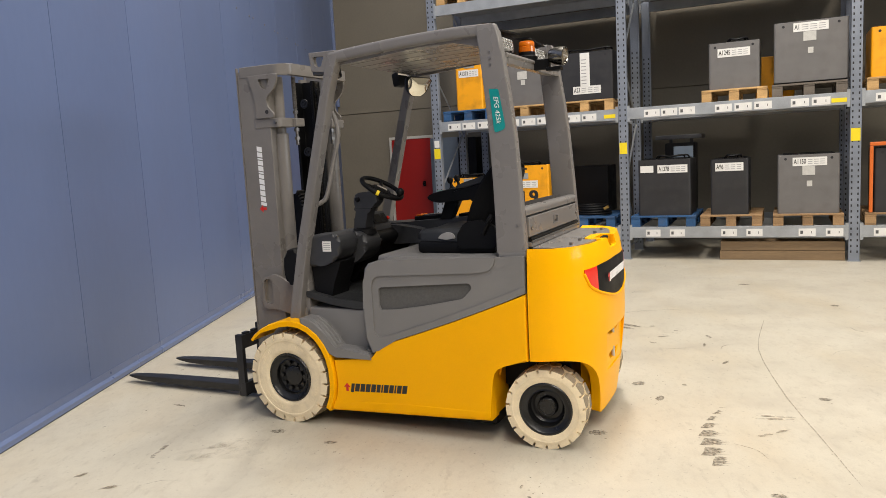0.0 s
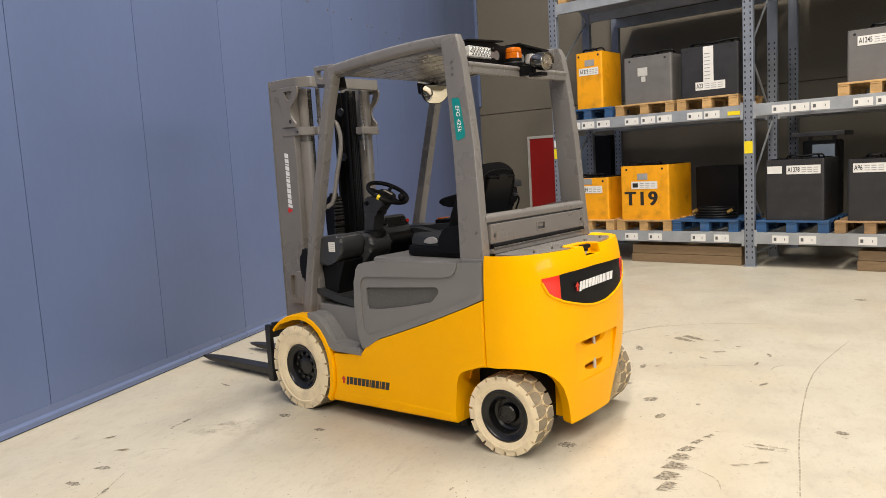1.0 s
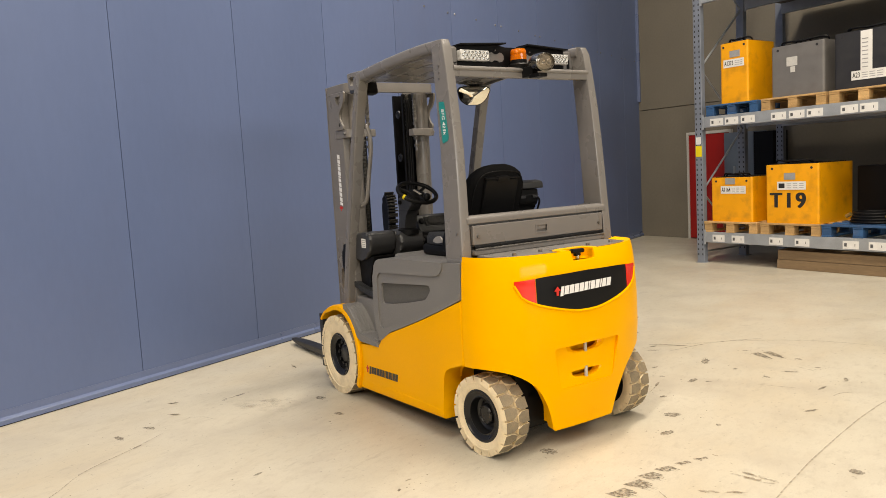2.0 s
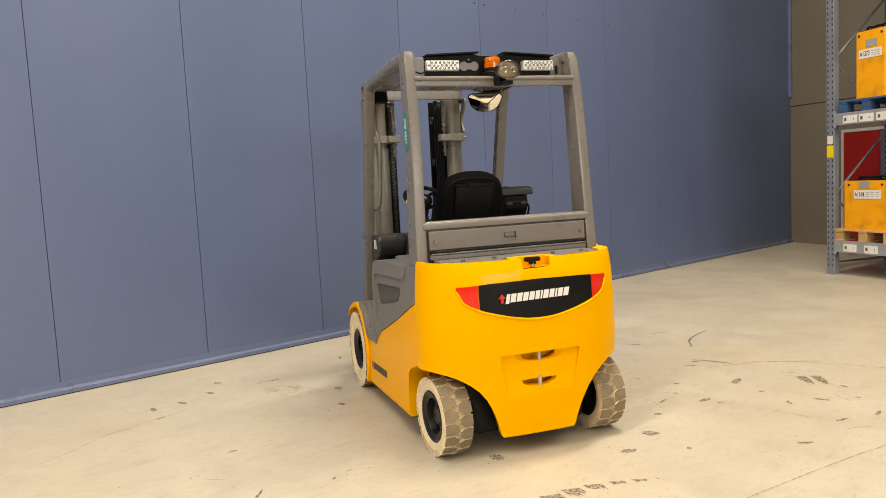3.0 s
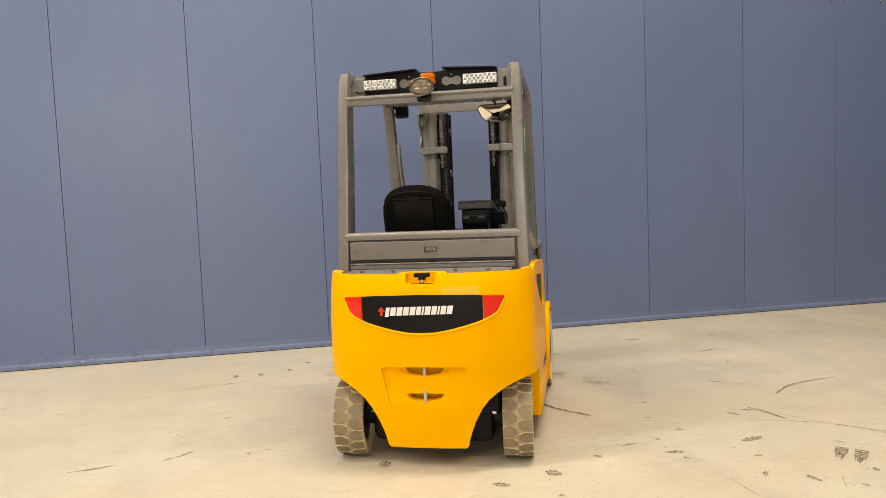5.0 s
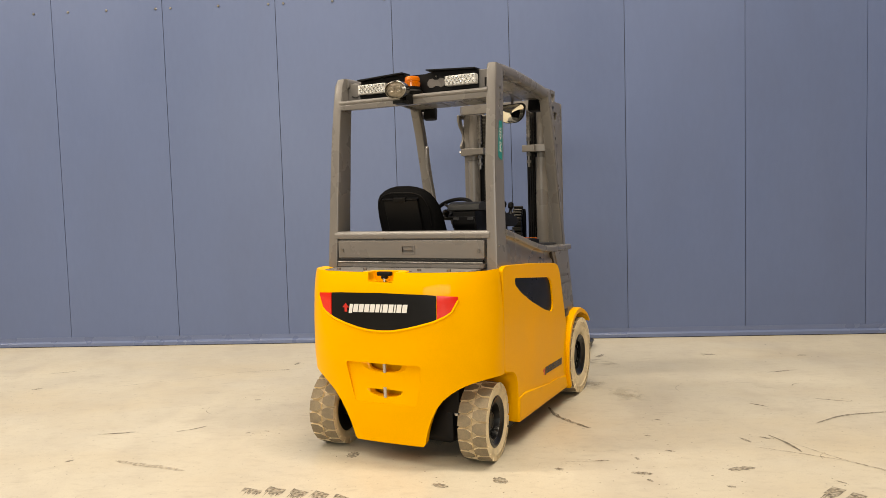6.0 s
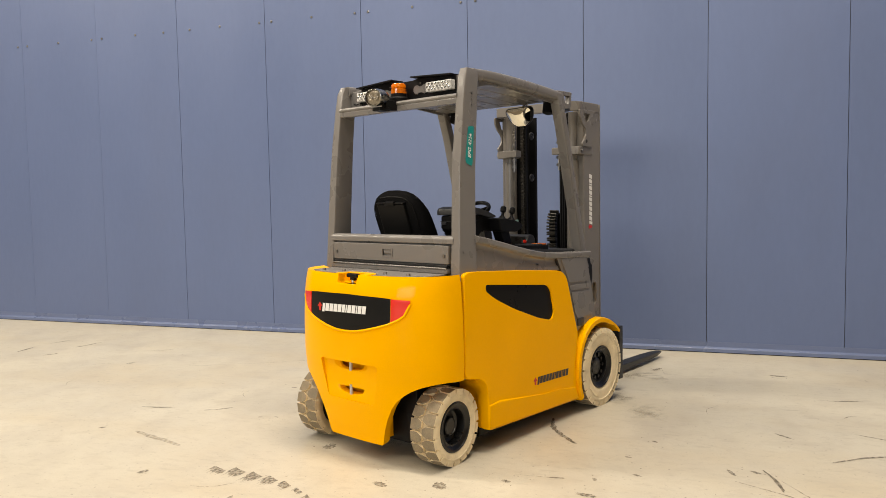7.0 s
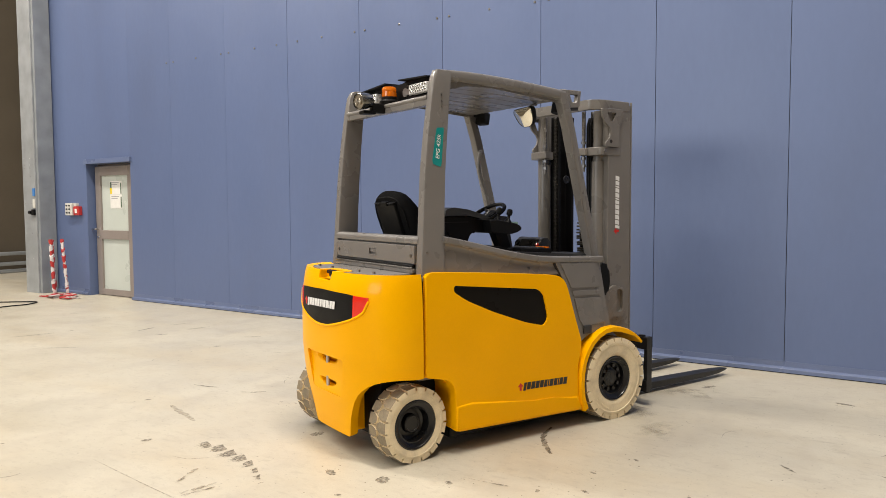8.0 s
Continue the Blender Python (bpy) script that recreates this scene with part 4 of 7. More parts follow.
    for start, count in ((0.5, 9), (2.4, 7), (3.7, 9), (5.4, 6)):
        for i in range(count):
            mark = m @ pose(0, 0, 0, 0, 0, math.degrees(start) + i * math.degrees(0.017 / mid)) @ Matrix.Translation((mid, 0, h * 0.95))
            box(bm, -tall / 2, tall / 2, -0.0045 if i % 3 else -0.002, 0.0045 if i % 2 else 0.002, -0.001, 0.002, 0.0, mark)
    part("sidewall_marks", bm, TYRE, tyre, "raised marks on the tyre wall", kind="stuff")
    for i in range(10 if R > 0.25 else 0):
        a = math.tau * i / 10
        c = m @ Vector((rim_r * 0.55 * math.cos(a), rim_r * 0.55 * math.sin(a), h * 0.45))
        e = m @ Vector((rim_r * 0.55 * math.cos(a), rim_r * 0.55 * math.sin(a), h * 0.62))
        part("wheel_nut", cyl(B(), c, e, 0.013, 6), RIMBLACK, rim)
    return rim


wheel(1.705, 0.458, 0.26, 0.266, 0.232, 0.14, 22, 1)
wheel(1.705, -0.458, 0.26, 0.266, 0.232, 0.14, 22, -1)
wheel(0.2, 0.447, 0.202, 0.207, 0.156, 0.132, 19, 1, 4)
wheel(0.222, -0.447, 0.202, 0.207, 0.156, 0.132, 19, -1, 4)

# front mudguards
def mudguard(side):
    arc = [(1.955, 0.472), (1.93, 0.498), (1.885, 0.53), (1.82, 0.562), (1.75, 0.583), (1.68, 0.592), (1.61, 0.585), (1.55, 0.56), (1.495, 0.52), (1.45, 0.465), (1.418, 0.40), (1.402, 0.33), (1.398, 0.25), (1.408, 0.165), (1.438, 0.092)]
    rings = []
    for i, (x, z) in enumerate(arc):
        a = Vector((x - 1.70, z - 0.262)).normalized()
        wout, win = 0.572, 0.37
        o, t = 0.006, 0.012
        lip = 0.028 if i > 2 else 0.016
        ring = [(x + a[0] * o, win, z + a[1] * o), (x + a[0] * o, wout - 0.012, z + a[1] * o), (x + a[0] * (o - 0.006), wout, z + a[1] * (o - 0.006)), (x - a[0] * lip, wout, z - a[1] * lip), (x - a[0] * lip, wout - 0.008, z - a[1] * lip), (x - a[0] * t, wout - 0.012, z - a[1] * t), (x - a[0] * t, win, z - a[1] * t)]
        rings.append([(p, q * side, r) for p, q, r in ring])
    part("mudguard", loft(B(), rings), YELLOW, lift, "yellow front mudguard", 50)


both(mudguard)

# entry step and footwell
STEP = [(1.605, 0.612), (1.545, 0.61), (1.50, 0.585), (1.44, 0.53), (1.40, 0.478), (1.375, 0.452), (1.16, 0.432), (1.155, 0.40), (1.38, 0.40), (1.425, 0.42), (1.47, 0.49), (1.53, 0.555), (1.60, 0.58)]
step = part("entry_step", prism(B(), STEP, "y", 0.34, 0.566, 0.006, 2), MOULD, lift, "grey ribbed entry step")
for k in range(7):
    y = 0.36 + 0.03 * k
    line = [(1.53, y, 0.606), (1.48, y, 0.571), (1.43, y, 0.522), (1.385, y, 0.463)]
    part("step_rib", tube(B(), line, 0.0065, 6), MOULD, step)
bm = B()
for i in range(7):
    for k in range(6):
        ball(bm, (1.185 + 0.03 * i, 0.375 + 0.033 * k, 0.4355 + 0.0028 * i / 3), 0.008, 0.008, 0.006, 8)
part("step_grip", bm, MOULD, step)
bm = box(B(), 1.16, 1.66, -0.46, 0.455, 0.42, 0.655, 0.015)
part("footwell", bm, MOULD, lift, "grey footwell tub")
MAT = rounded([(1.17, 0.657), (1.17, 0.692), (1.25, 0.699), (1.45, 0.716), (1.62, 0.752), (1.62, 0.712), (1.45, 0.676), (1.3, 0.657)], 0.012, 3)
bm = prism(B(), MAT, "y", -0.44, 0.462, 0.01, 2)
part("floor_mat", bm, VINYL, lift, "black rubber floor mat")
for y, w in ((-0.02, 0.09), (-0.16, 0.06)):
    m = Matrix.Translation((1.44, y, 0.74)) @ pose(0, 0, 0, 0, -35, 0)
    bm = box(B(), -0.06, 0.06, -w / 2, w / 2, -0.008, 0.008, 0.004, m)
    for k in range(4):
        box(bm, -0.05 + 0.028 * k, -0.04 + 0.028 * k, -w / 2 + 0.006, w / 2 - 0.006, 0.008, 0.013, 0.0, m)
    part("pedal", bm, CHAR, lift, "ribbed black pedal")

# front cowl, dash, consoles
COWL = rounded([(1.60, 1.066), (1.40, 1.078), (1.372, 1.05), (1.368, 0.985), (1.405, 0.93), (1.48, 0.895), (1.60, 0.885)], 0.03, 3)
FOOT = rounded([(1.60, 0.90), (1.392, 0.925), (1.42, 0.85), (1.452, 0.775), (1.462, 0.70), (1.575, 0.73)], 0.02, 3)
part("cowl_foot", prism(B(), FOOT, "y", 0.25, 0.425, 0.02, 3), BLACK, lift, "black cowl foot")
cowl = part("front_cowl", prism(B(), COWL, "y", 0.262, 0.455, 0.022, 3), CHAR, lift, "charcoal front cowl")
KNEE = rounded([(1.58, 1.068), (1.36, 1.07), (1.315, 1.03), (1.31, 0.97), (1.37, 0.9), (1.5, 0.85), (1.58, 0.84)], 0.04, 4)
part("knee_cover", prism(B(), KNEE, "y", 0.08, 0.262, 0.03, 4), CHAR, lift, "charcoal cover round the column foot")
part("cowl_joint", prism(B(), [(x, z) for x, z in rounded([(1.59, 1.058), (1.405, 1.07), (1.377, 1.045), (1.373, 0.99), (1.41, 0.935), (1.59, 0.9)], 0.03, 3)], "y", 0.2585, 0.2635), HOLE, cowl)
part("data_plate", box(B(), 1.43, 1.486, 0.4545, 0.4565, 0.978, 1.036), PAPER, cowl, "small printed data plate")
bm = B()
for k in range(4):
    box(bm, 1.436, 1.48, 0.4565, 0.4572, 0.987 + 0.012 * k, 0.9905 + 0.012 * k)
part("print", bm, LABELGREY, cowl)
LOWER = rounded([(1.598, 1.036), (1.37, 1.05), (1.33, 1.0), (1.42, 0.88), (1.53, 0.74), (1.6, 0.69)], 0.04, 3)
part("dash_centre", prism(B(), LOWER, "y", -0.455, 0.078, 0.02, 3), BLACK, lift, "black dashboard")
part("cowl_ledge", box(B(), 1.56, 1.63, -0.455, 0.455, 1.028, 1.046, 0.006), CHAR, lift, "dark ledge before the mast")
part("front_plate", box(B(), 1.60, 1.628, -0.455, 0.455, 0.58, 1.027, 0.004), GREY, lift, "grey front bulkhead")
RIGHT = rounded([(1.598, 1.06), (1.3, 1.072), (1.2, 1.08), (0.95, 1.095), (0.72, 1.118), (0.6, 1.112), (0.6, 0.955), (1.2, 0.95), (1.6, 0.9)], 0.03, 3)
con = part("side_console", prism(B(), RIGHT, "y", -0.454, -0.25, 0.018, 3), CHAR, lift, "charcoal side console")
SWEEP = rounded([(1.598, 1.05), (1.35, 1.062), (1.2, 1.04), (1.08, 0.99), (1.0, 0.955), (1.6, 0.93)], 0.03, 3)
part("console_flank", prism(B(), SWEEP, "y", -0.251, -0.17, 0.025, 3), CHAR, con)
m = Matrix.Translation((1.165, -0.365, 1.092)) @ pose(0, 0, 0, 0, 2.5, 0)
part("switch_panel", box(B(), -0.125, 0.125, -0.055, 0.055, -0.02, 0.014, 0.006, m), BLACK, con)
for i in range(5):
    for k in range(2):
        lit = i == 4
        part("orange_switch" if lit else "switch", box(B(), -0.112 + 0.047 * i, -0.075 + 0.047 * i, -0.046 + 0.05 * k, -0.006 + 0.05 * k, 0.0142, 0.024 if lit else 0.02, 0.003, m), ORANGE if lit else CHAR, con, "orange rocker switch" if lit else "")
for k in range(4):
    part("vent_slot", box(B(), 0.8, 0.98, -0.42 + 0.03 * k, -0.41 + 0.03 * k, 1.08, 1.113, 0.002), BLACK, con)
part("console_pad", prism(B(), rounded([(0.76, 1.1), (0.765, 1.128), (0.82, 1.136), (0.93, 1.118), (0.96, 1.098)], 0.012, 2), "y", -0.43, -0.33, 0.008, 2), BLACK, con)
DISP = rounded([(1.375, 1.04), (1.392, 1.078), (1.432, 1.146), (1.465, 1.156), (1.50, 1.142), (1.52, 1.04)], 0.016, 3)
disp = part("display", prism(B(), DISP, "y", -0.172, 0.072, 0.014, 3), CHAR, lift, "charcoal instrument display")
m = Matrix.Translation((1.4095, -0.05, 1.113)) @ pose(0, 0, 0, 0, 30.5, 0)
part("display_bezel", box(B(), -0.004, 0.0, -0.102, 0.068, -0.033, 0.031, 0.0015, m), BLACK, disp)
part("screen", box(B(), -0.006, -0.0045, -0.075, 0.045, -0.022, 0.022, 0, m), DARKGLASS, disp)
part("key_switch", cyl(B(), m @ Vector((0.002, 0.094, 0.0)), m @ Vector((-0.012, 0.094, 0.0)), 0.019, 16, 0.002), BLACK, disp)
part("red_button", cyl(B(), m @ Vector((0.002, -0.112, -0.008)), m @ Vector((-0.014, -0.112, -0.008)), 0.012, 14, 0.003), RED, disp, "small red stop button")

# steering column and wheel
SC = Vector((1.25, 0.165, 1.30))
NRM = Vector((-0.5, 0, 0.866)).normalized()
NECK = rounded([(1.412, 1.27), (1.395, 1.288), (1.32, 1.296), (1.272, 1.288), (1.252, 1.25), (1.272, 1.215), (1.322, 1.19), (1.35, 1.08), (1.335, 1.0), (1.44, 1.0), (1.428, 1.08), (1.402, 1.195), (1.415, 1.225)], 0.02, 3)
col = part("steering_column", prism(B(), NECK, "y", 0.122, 0.208, 0.022, 3), CHAR, lift, "charcoal steering column", 50)
part("column_collar", cyl(B(), SC - NRM * 0.055, SC - NRM * 0.012, 0.036, 18, 0.006), BLACK, col)
part("column_stalk", tube(B(), [(1.385, 0.20, 1.25), (1.385, 0.222, 1.252)], [0.016, 0.012], 12), BLACK, col)
part("column_joint", box(B(), 1.30, 1.405, 0.1205, 0.2095, 1.196, 1.1985), HOLE, col)
part("column_boot", lathe(B(), [(0.07, 0.0), (0.066, 0.03), (0.05, 0.04)], Matrix.Translation((1.375, 0.165, 1.045)), 18), BLACK, col)
mw = Matrix.Translation(SC) @ NRM.to_track_quat("Z", "Y").to_matrix().to_4x4()
pts = [mw @ Vector((0.124 * math.cos(a), 0.124 * math.sin(a), 0.012)) for a in (math.tau * k / 40 for k in range(40))]
sw_ = part("steering_wheel", tube(B(), pts, 0.0135, 10, True), BLACK, lift, "black steering wheel with a spinner knob", 60)
bm = lathe(B(), [(0.02, -0.035), (0.05, -0.028), (0.06, -0.005), (0.054, 0.008), (0.03, 0.014), (0.005, 0.016)], mw, 20)
for a in (0.6, math.pi - 0.6, -math.pi / 2):
    tube(bm, [mw @ Vector((0.03 * math.cos(a), 0.03 * math.sin(a), 0)), mw @ Vector((0.122 * math.cos(a), 0.122 * math.sin(a), 0.01))], [0.013, 0.009], 8)
part("hub", bm, BLACK, sw_)
part("hub_plate", box(B(), -0.008, 0.008, -0.032, 0.03, 0.012, 0.0185, 0.002, mw @ pose(0, 0, 0, 0, 0, 20)), PINSTEEL, sw_)
k = SC + 0.118 * (math.cos(3.1) * Vector((0.866, 0, 0.5)) + math.sin(3.1) * Vector((0, 1, 0)))
bm = cyl(B(), k, k + NRM * 0.03, 0.012, 10)
ball(bm, k + NRM * 0.05, 0.024, 0.024, 0.024, 14)
part("spinner_knob", bm, BLACK, sw_)
part("yellow_marker", cyl(B(), *[SC + NRM * 0.012 + 0.124 * (math.cos(b) * Vector((0.866, 0, 0.5)) + math.sin(b) * Vector((0, 1, 0))) for b in (1.86, 2.0)], 0.0155, 12), YTAG, sw_, "yellow marker band")

# seat
seat = part("seat", box(B(), 0.50, 0.95, -0.095, 0.335, 0.955, 1.022, 0.02), BLACK, lift, "black cloth driver seat")
rings = []
for x, z0, z1, w in ((0.52, 1.02, 1.07, 0.185), (0.56, 1.02, 1.10, 0.205), (0.7, 1.02, 1.09, 0.215), (0.84, 1.02, 1.092, 0.21), (0.93, 1.02, 1.085, 0.19), (0.972, 1.03, 1.06, 0.15)):
    prof = [(-1, 0), (-1, 0.6), (-0.9, 1.0), (-0.6, 0.92), (0, 0.84), (0.6, 0.92), (0.9, 1.0), (1, 0.6), (1, 0)]
    rings.append([(x, 0.12 + w * u, z0 + (z1 - z0) * v) for u, v in prof])
part("cushion", loft(B(), rings), VINYL, seat, "dark seat cushion", 60)
part("cushion_patch", prism(B(), rounded([(0.715, 1.036), (0.725, 1.062), (0.76, 1.072), (0.80, 1.06), (0.822, 1.036), (0.77, 1.03)], 0.012, 3), "y", 0.328, 0.343, 0.005, 2), FADEDGREY, seat, "grey seat side patch")
rings = []
for z, th, w in ((1.05, 0.12, 0.19), (1.12, 0.135, 0.2), (1.2, 0.135, 0.205), (1.28, 0.125, 0.203), (1.34, 0.115, 0.195), (1.38, 0.1, 0.18), (1.41, 0.085, 0.16), (1.435, 0.065, 0.125), (1.45, 0.045, 0.085), (1.458, 0.02, 0.04)):
    xb = 0.437 + (1.384 - z) * 0.347 + (max(0.0, z - 1.4) * 0.6)
    prof = [(-0.82, 0), (-0.97, 0.3), (-1, 0.75), (-0.88, 1.0), (-0.6, 0.82), (0, 0.72), (0.6, 0.82), (0.88, 1.0), (1, 0.75), (0.97, 0.3), (0.82, 0), (0.4, -0.04), (-0.4, -0.04)]
    rings.append([(xb + th * v, 0.125 + w * u, z) for u, v in prof])
back = part("backrest", loft(B(), rings), FABRIC, seat, "black cloth backrest", 60)
m = Matrix.Translation((0.455, 0.125, 1.26)) @ pose(0, 0, 0, 0, -19, 0)
bm = box(B(), 0.0, 0.045, -0.112, 0.112, -0.2, 0.122, 0.01, m)
part("document_box", bm, BLACK, seat, "black document box on the backrest")
part("box_lid", box(B(), -0.004, 0.05, -0.116, 0.116, 0.1235, 0.131, 0.003, m), BLACK, seat)
part("box_catch", box(B(), -0.008, 0.02, -0.04, 0.04, 0.112, 0.138, 0.005, m), BLACK, seat)
seam_line = [(0.437 + (1.384 - z) * 0.347 - 0.001, 0.125 + y, z) for y, z in ((-0.165, 1.22), (-0.165, 1.33), (-0.13, 1.395), (-0.06, 1.418), (0.06, 1.418), (0.13, 1.395), (0.165, 1.33), (0.165, 1.22))]
part("piping", tube(B(), bend(seam_line, 4), 0.003, 6), BLACK, seat)
bm = prism(B(), rounded([(0.48, 0.985), (0.475, 1.09), (0.55, 1.135), (0.655, 1.125), (0.70, 1.06), (0.705, 0.985)], 0.02), "y", 0.315, 0.352, 0.008)
part("hinge_cover", bm, BLACK, seat, "black seat hinge cover")
part("suspension", box(B(), 0.52, 0.93, -0.08, 0.32, 0.954, 0.975, 0.004), CHAR, seat)
bm = tube(B(), bend([(0.5, 0.345, 1.16), (0.52, 0.36, 1.12), (0.55, 0.355, 1.06)], 4), 0.014, 8)
part("belt_stalk", bm, BLACK, seat)

# armrest: a broad pad on a slimmer housing, a wider lever head in front, a foot behind and a strut
ARM_BODY = rounded([(0.592, 1.222), (0.588, 1.305), (0.74, 1.305), (0.86, 1.28), (0.93, 1.26), (0.93, 1.2), (0.80, 1.212), (0.772, 1.19), (0.735, 1.1), (0.63, 1.1), (0.63, 1.2)], 0.012, 3)
arm = part("armrest", prism(B(), ARM_BODY, "y", -0.268, -0.125, 0.008, 2), BLACK, lift, "black armrest with control levers")
ARM_PAD = rounded([(0.575, 1.306), (0.582, 1.345), (0.64, 1.357), (0.74, 1.344), (0.85, 1.314), (0.905, 1.292), (0.865, 1.283), (0.74, 1.309)], 0.012, 3)
part("arm_pad", prism(B(), ARM_PAD, "y", -0.298, -0.106, 0.012, 3), VINYL, arm)
ARM_HEAD = rounded([(0.865, 1.282), (0.93, 1.278), (1.0, 1.266), (1.085, 1.249), (1.118, 1.23), (1.095, 1.208), (1.03, 1.194), (0.88, 1.202)], 0.014, 3)
part("lever_head", prism(B(), ARM_HEAD, "y", -0.346, -0.15, 0.012, 3), BLACK, arm)
part("lever_plate", prism(B(), [(0.93, 1.283), (1.0, 1.271), (1.08, 1.255), (1.09, 1.246), (0.93, 1.262)], "y", -0.335, -0.165, 0.004, 2), CHAR, arm)
part("housing_joint", box(B(), 0.5862, 0.76, -0.2695, -0.1235, 1.268, 1.272), HOLE, arm)
for y in (-0.24, -0.15):
    part("housing_clip", box(B(), 0.582, 0.592, y - 0.018, y + 0.018, 1.252, 1.266, 0.002), CHAR, arm)
for x, y in ((0.955, -0.3), (1.015, -0.325)):
    lever = part("lever", lathe(B(), [(0.026, 0), (0.022, 0.012), (0.012, 0.024), (0.009, 0.03), (0.009, 0.044), (0.017, 0.05), (0.019, 0.066), (0.016, 0.08), (0.006, 0.087)], Matrix.Translation((x, y, 1.27 - 0.16 * (x - 0.955))) @ pose(0, 0, 0, 0, 14, 0), 12), BLACK, arm, "black control lever")
part("arm_post", prism(B(), [(0.935, 1.205), (1.03, 1.205), (1.075, 1.085), (0.995, 1.085)], "y", -0.3, -0.235, 0.008, 2), BLACK, arm)
part("arm_switch", box(B(), 1.065, 1.1, -0.325, -0.27, 1.238, 1.266, 0.006), TEALGLASS, arm, "small pale teal display")
part("arm_cable", tube(B(), bend([(0.60, -0.262, 1.262), (0.585, -0.272, 1.235), (0.60, -0.27, 1.19), (0.63, -0.265, 1.12)], 5), 0.006, 8), BLACK, arm)


# overhead guard
guard = part("overhead_guard", box(B(), 0.455, 0.472, -0.452, 0.452, 1.95, 2.075, 0.004), GREY, lift, "grey overhead guard frame")


def bar(rings_spec, r=0.012):
    """A rectangular tube through stations of (centre x, y, z), size in x, size in y; its corners are rounded."""
    rings = []
    for (x, y, z), sx, sy in rings_spec:
        base = rounded([(-sx / 2, -sy / 2), (sx / 2, -sy / 2), (sx / 2, sy / 2), (-sx / 2, sy / 2)], r, 2)
        rings.append([(x + a, y + b, z) for a, b in base])
    return loft(B(), rings)


def guard_side(side):
    spec = []
    for z, x0, x1, y, w in ((0.985, 0.262, 0.414, 0.498, 0.062), (1.03, 0.263, 0.414, 0.498, 0.062), (1.2, 0.274, 0.417, 0.494, 0.061), (1.35, 0.283, 0.422, 0.49, 0.06), (1.55, 0.297, 0.432, 0.485, 0.06),
                            (1.75, 0.319, 0.447, 0.484, 0.058), (1.95, 0.347, 0.466, 0.481, 0.056), (2.05, 0.365, 0.478, 0.479, 0.056), (2.092, 0.385, 0.482, 0.475, 0.048)):
        spec.append((((x0 + x1) / 2, side * y, z), x1 - x0, w))
    bm = bar(spec)
    rear = part("rear_pillar", bm, GREY, guard, "grey rear pillar", 50)
    part("pillar_shoe", box(B(), 0.262, 0.402, side * 0.502 - 0.03, side * 0.502 + 0.03, 0.968, 0.99, 0.004), MOULD, rear)
    bm = bar([((1.685, side * 0.468, 0.575), 0.075, 0.066), ((1.652, side * 0.468, 0.750), 0.072, 0.066), ((1.590, side * 0.468, 1.030), 0.068, 0.066), ((1.505, side * 0.468, 1.350), 0.064, 0.066), ((1.375, side * 0.468, 1.835), 0.062, 0.066), ((1.330, side * 0.468, 1.970), 0.064, 0.066), ((1.308, side * 0.468, 2.040), 0.070, 0.066)])
    front = part("front_pillar", bm, GREY, guard, "grey slanting front pillar", 50)
    part("pillar_groove", loft(B(), [[(1.678 + a, side * (0.501 + b), 0.62) for a, b in ((-0.012, 0), (0.012, 0), (0.012, 0.0015), (-0.012, 0.0015))], [(1.345 + a, side * (0.501 + b), 1.93) for a, b in ((-0.012, 0), (0.012, 0), (0.012, 0.0015), (-0.012, 0.0015))]]), GREYMAST, front)
    part("rivet", cyl(B(), (0.3, side * 0.526, 1.12), (0.3, side * 0.531, 1.12), 0.006, 8), CHAINSTEEL, rear)
    for z in (1.90, 1.93, 1.96):
        part("rivet", cyl(B(), (0.41, side * 0.506, z), (0.41, side * 0.5135, z), 0.006, 8), CHAINSTEEL, rear)
    line = bend([(0.41, side * 0.467, 2.072), (0.6, side * 0.468, 2.076), (0.85, side * 0.468, 2.068), (1.1, side * 0.468, 2.052), (1.33, side * 0.468, 2.032)], 6)
    rings = []
    for p in line:
        sec = rounded([(-0.03, -0.034), (0.03, -0.034), (0.03, 0.026), (-0.03, 0.026)], 0.02, 3)
        rings.append([(p.x, p.y + a, p.z + b) for a, b in sec])
    part("top_rail", loft(B(), rings), GREY, guard, "grey rounded roof rail", 50)
    # triangular corner plate at the front
    bm = prism(B(), rounded([(1.29, 2.064), (1.463, 2.066), (1.45, 1.965), (1.335, 1.952)], 0.008, 2), "y", side * 0.46, side * 0.492, 0.003, 1)
    plate = part("corner_plate", bm, GREY, guard, "grey pierced corner plate")
    carve(plate, [prism(B(), rounded([(1.363, 2.04), (1.438, 2.042), (1.428, 1.99), (1.388, 1.985)], 0.01, 2), "y", -0.6, 0.6)])
    bm = prism(B(), [(1.34, 1.975), (1.448, 1.965), (1.443, 1.945), (1.35, 1.94)], "y", side * 0.44, side * 0.488, 0.004, 1)
    part("corner_cap", bm, CHAR, guard)
    # inner roof side plate
    bm = prism(B(), [(0.45, 2.07), (0.85, 2.065), (1.32, 2.025), (1.32, 1.985), (0.8, 2.03), (0.62, 2.03), (0.45, 1.99)], "y", side * 0.446, side * 0.458)
    part("roof_side_plate", bm, GREY, guard)


both(guard_side)
part("rear_beam", prism(B(), rounded([(0.345, 1.905), (0.385, 1.905), (0.425, 1.92), (0.425, 1.958), (0.36, 1.958), (0.345, 1.935)], 0.008, 2), "y", -0.462, 0.462), GREY, guard, "grey rear roof beam")
part("beam_lip", cyl(B(), (0.35, -0.462, 1.947), (0.35, 0.462, 1.947), 0.012, 10), GREY, guard)
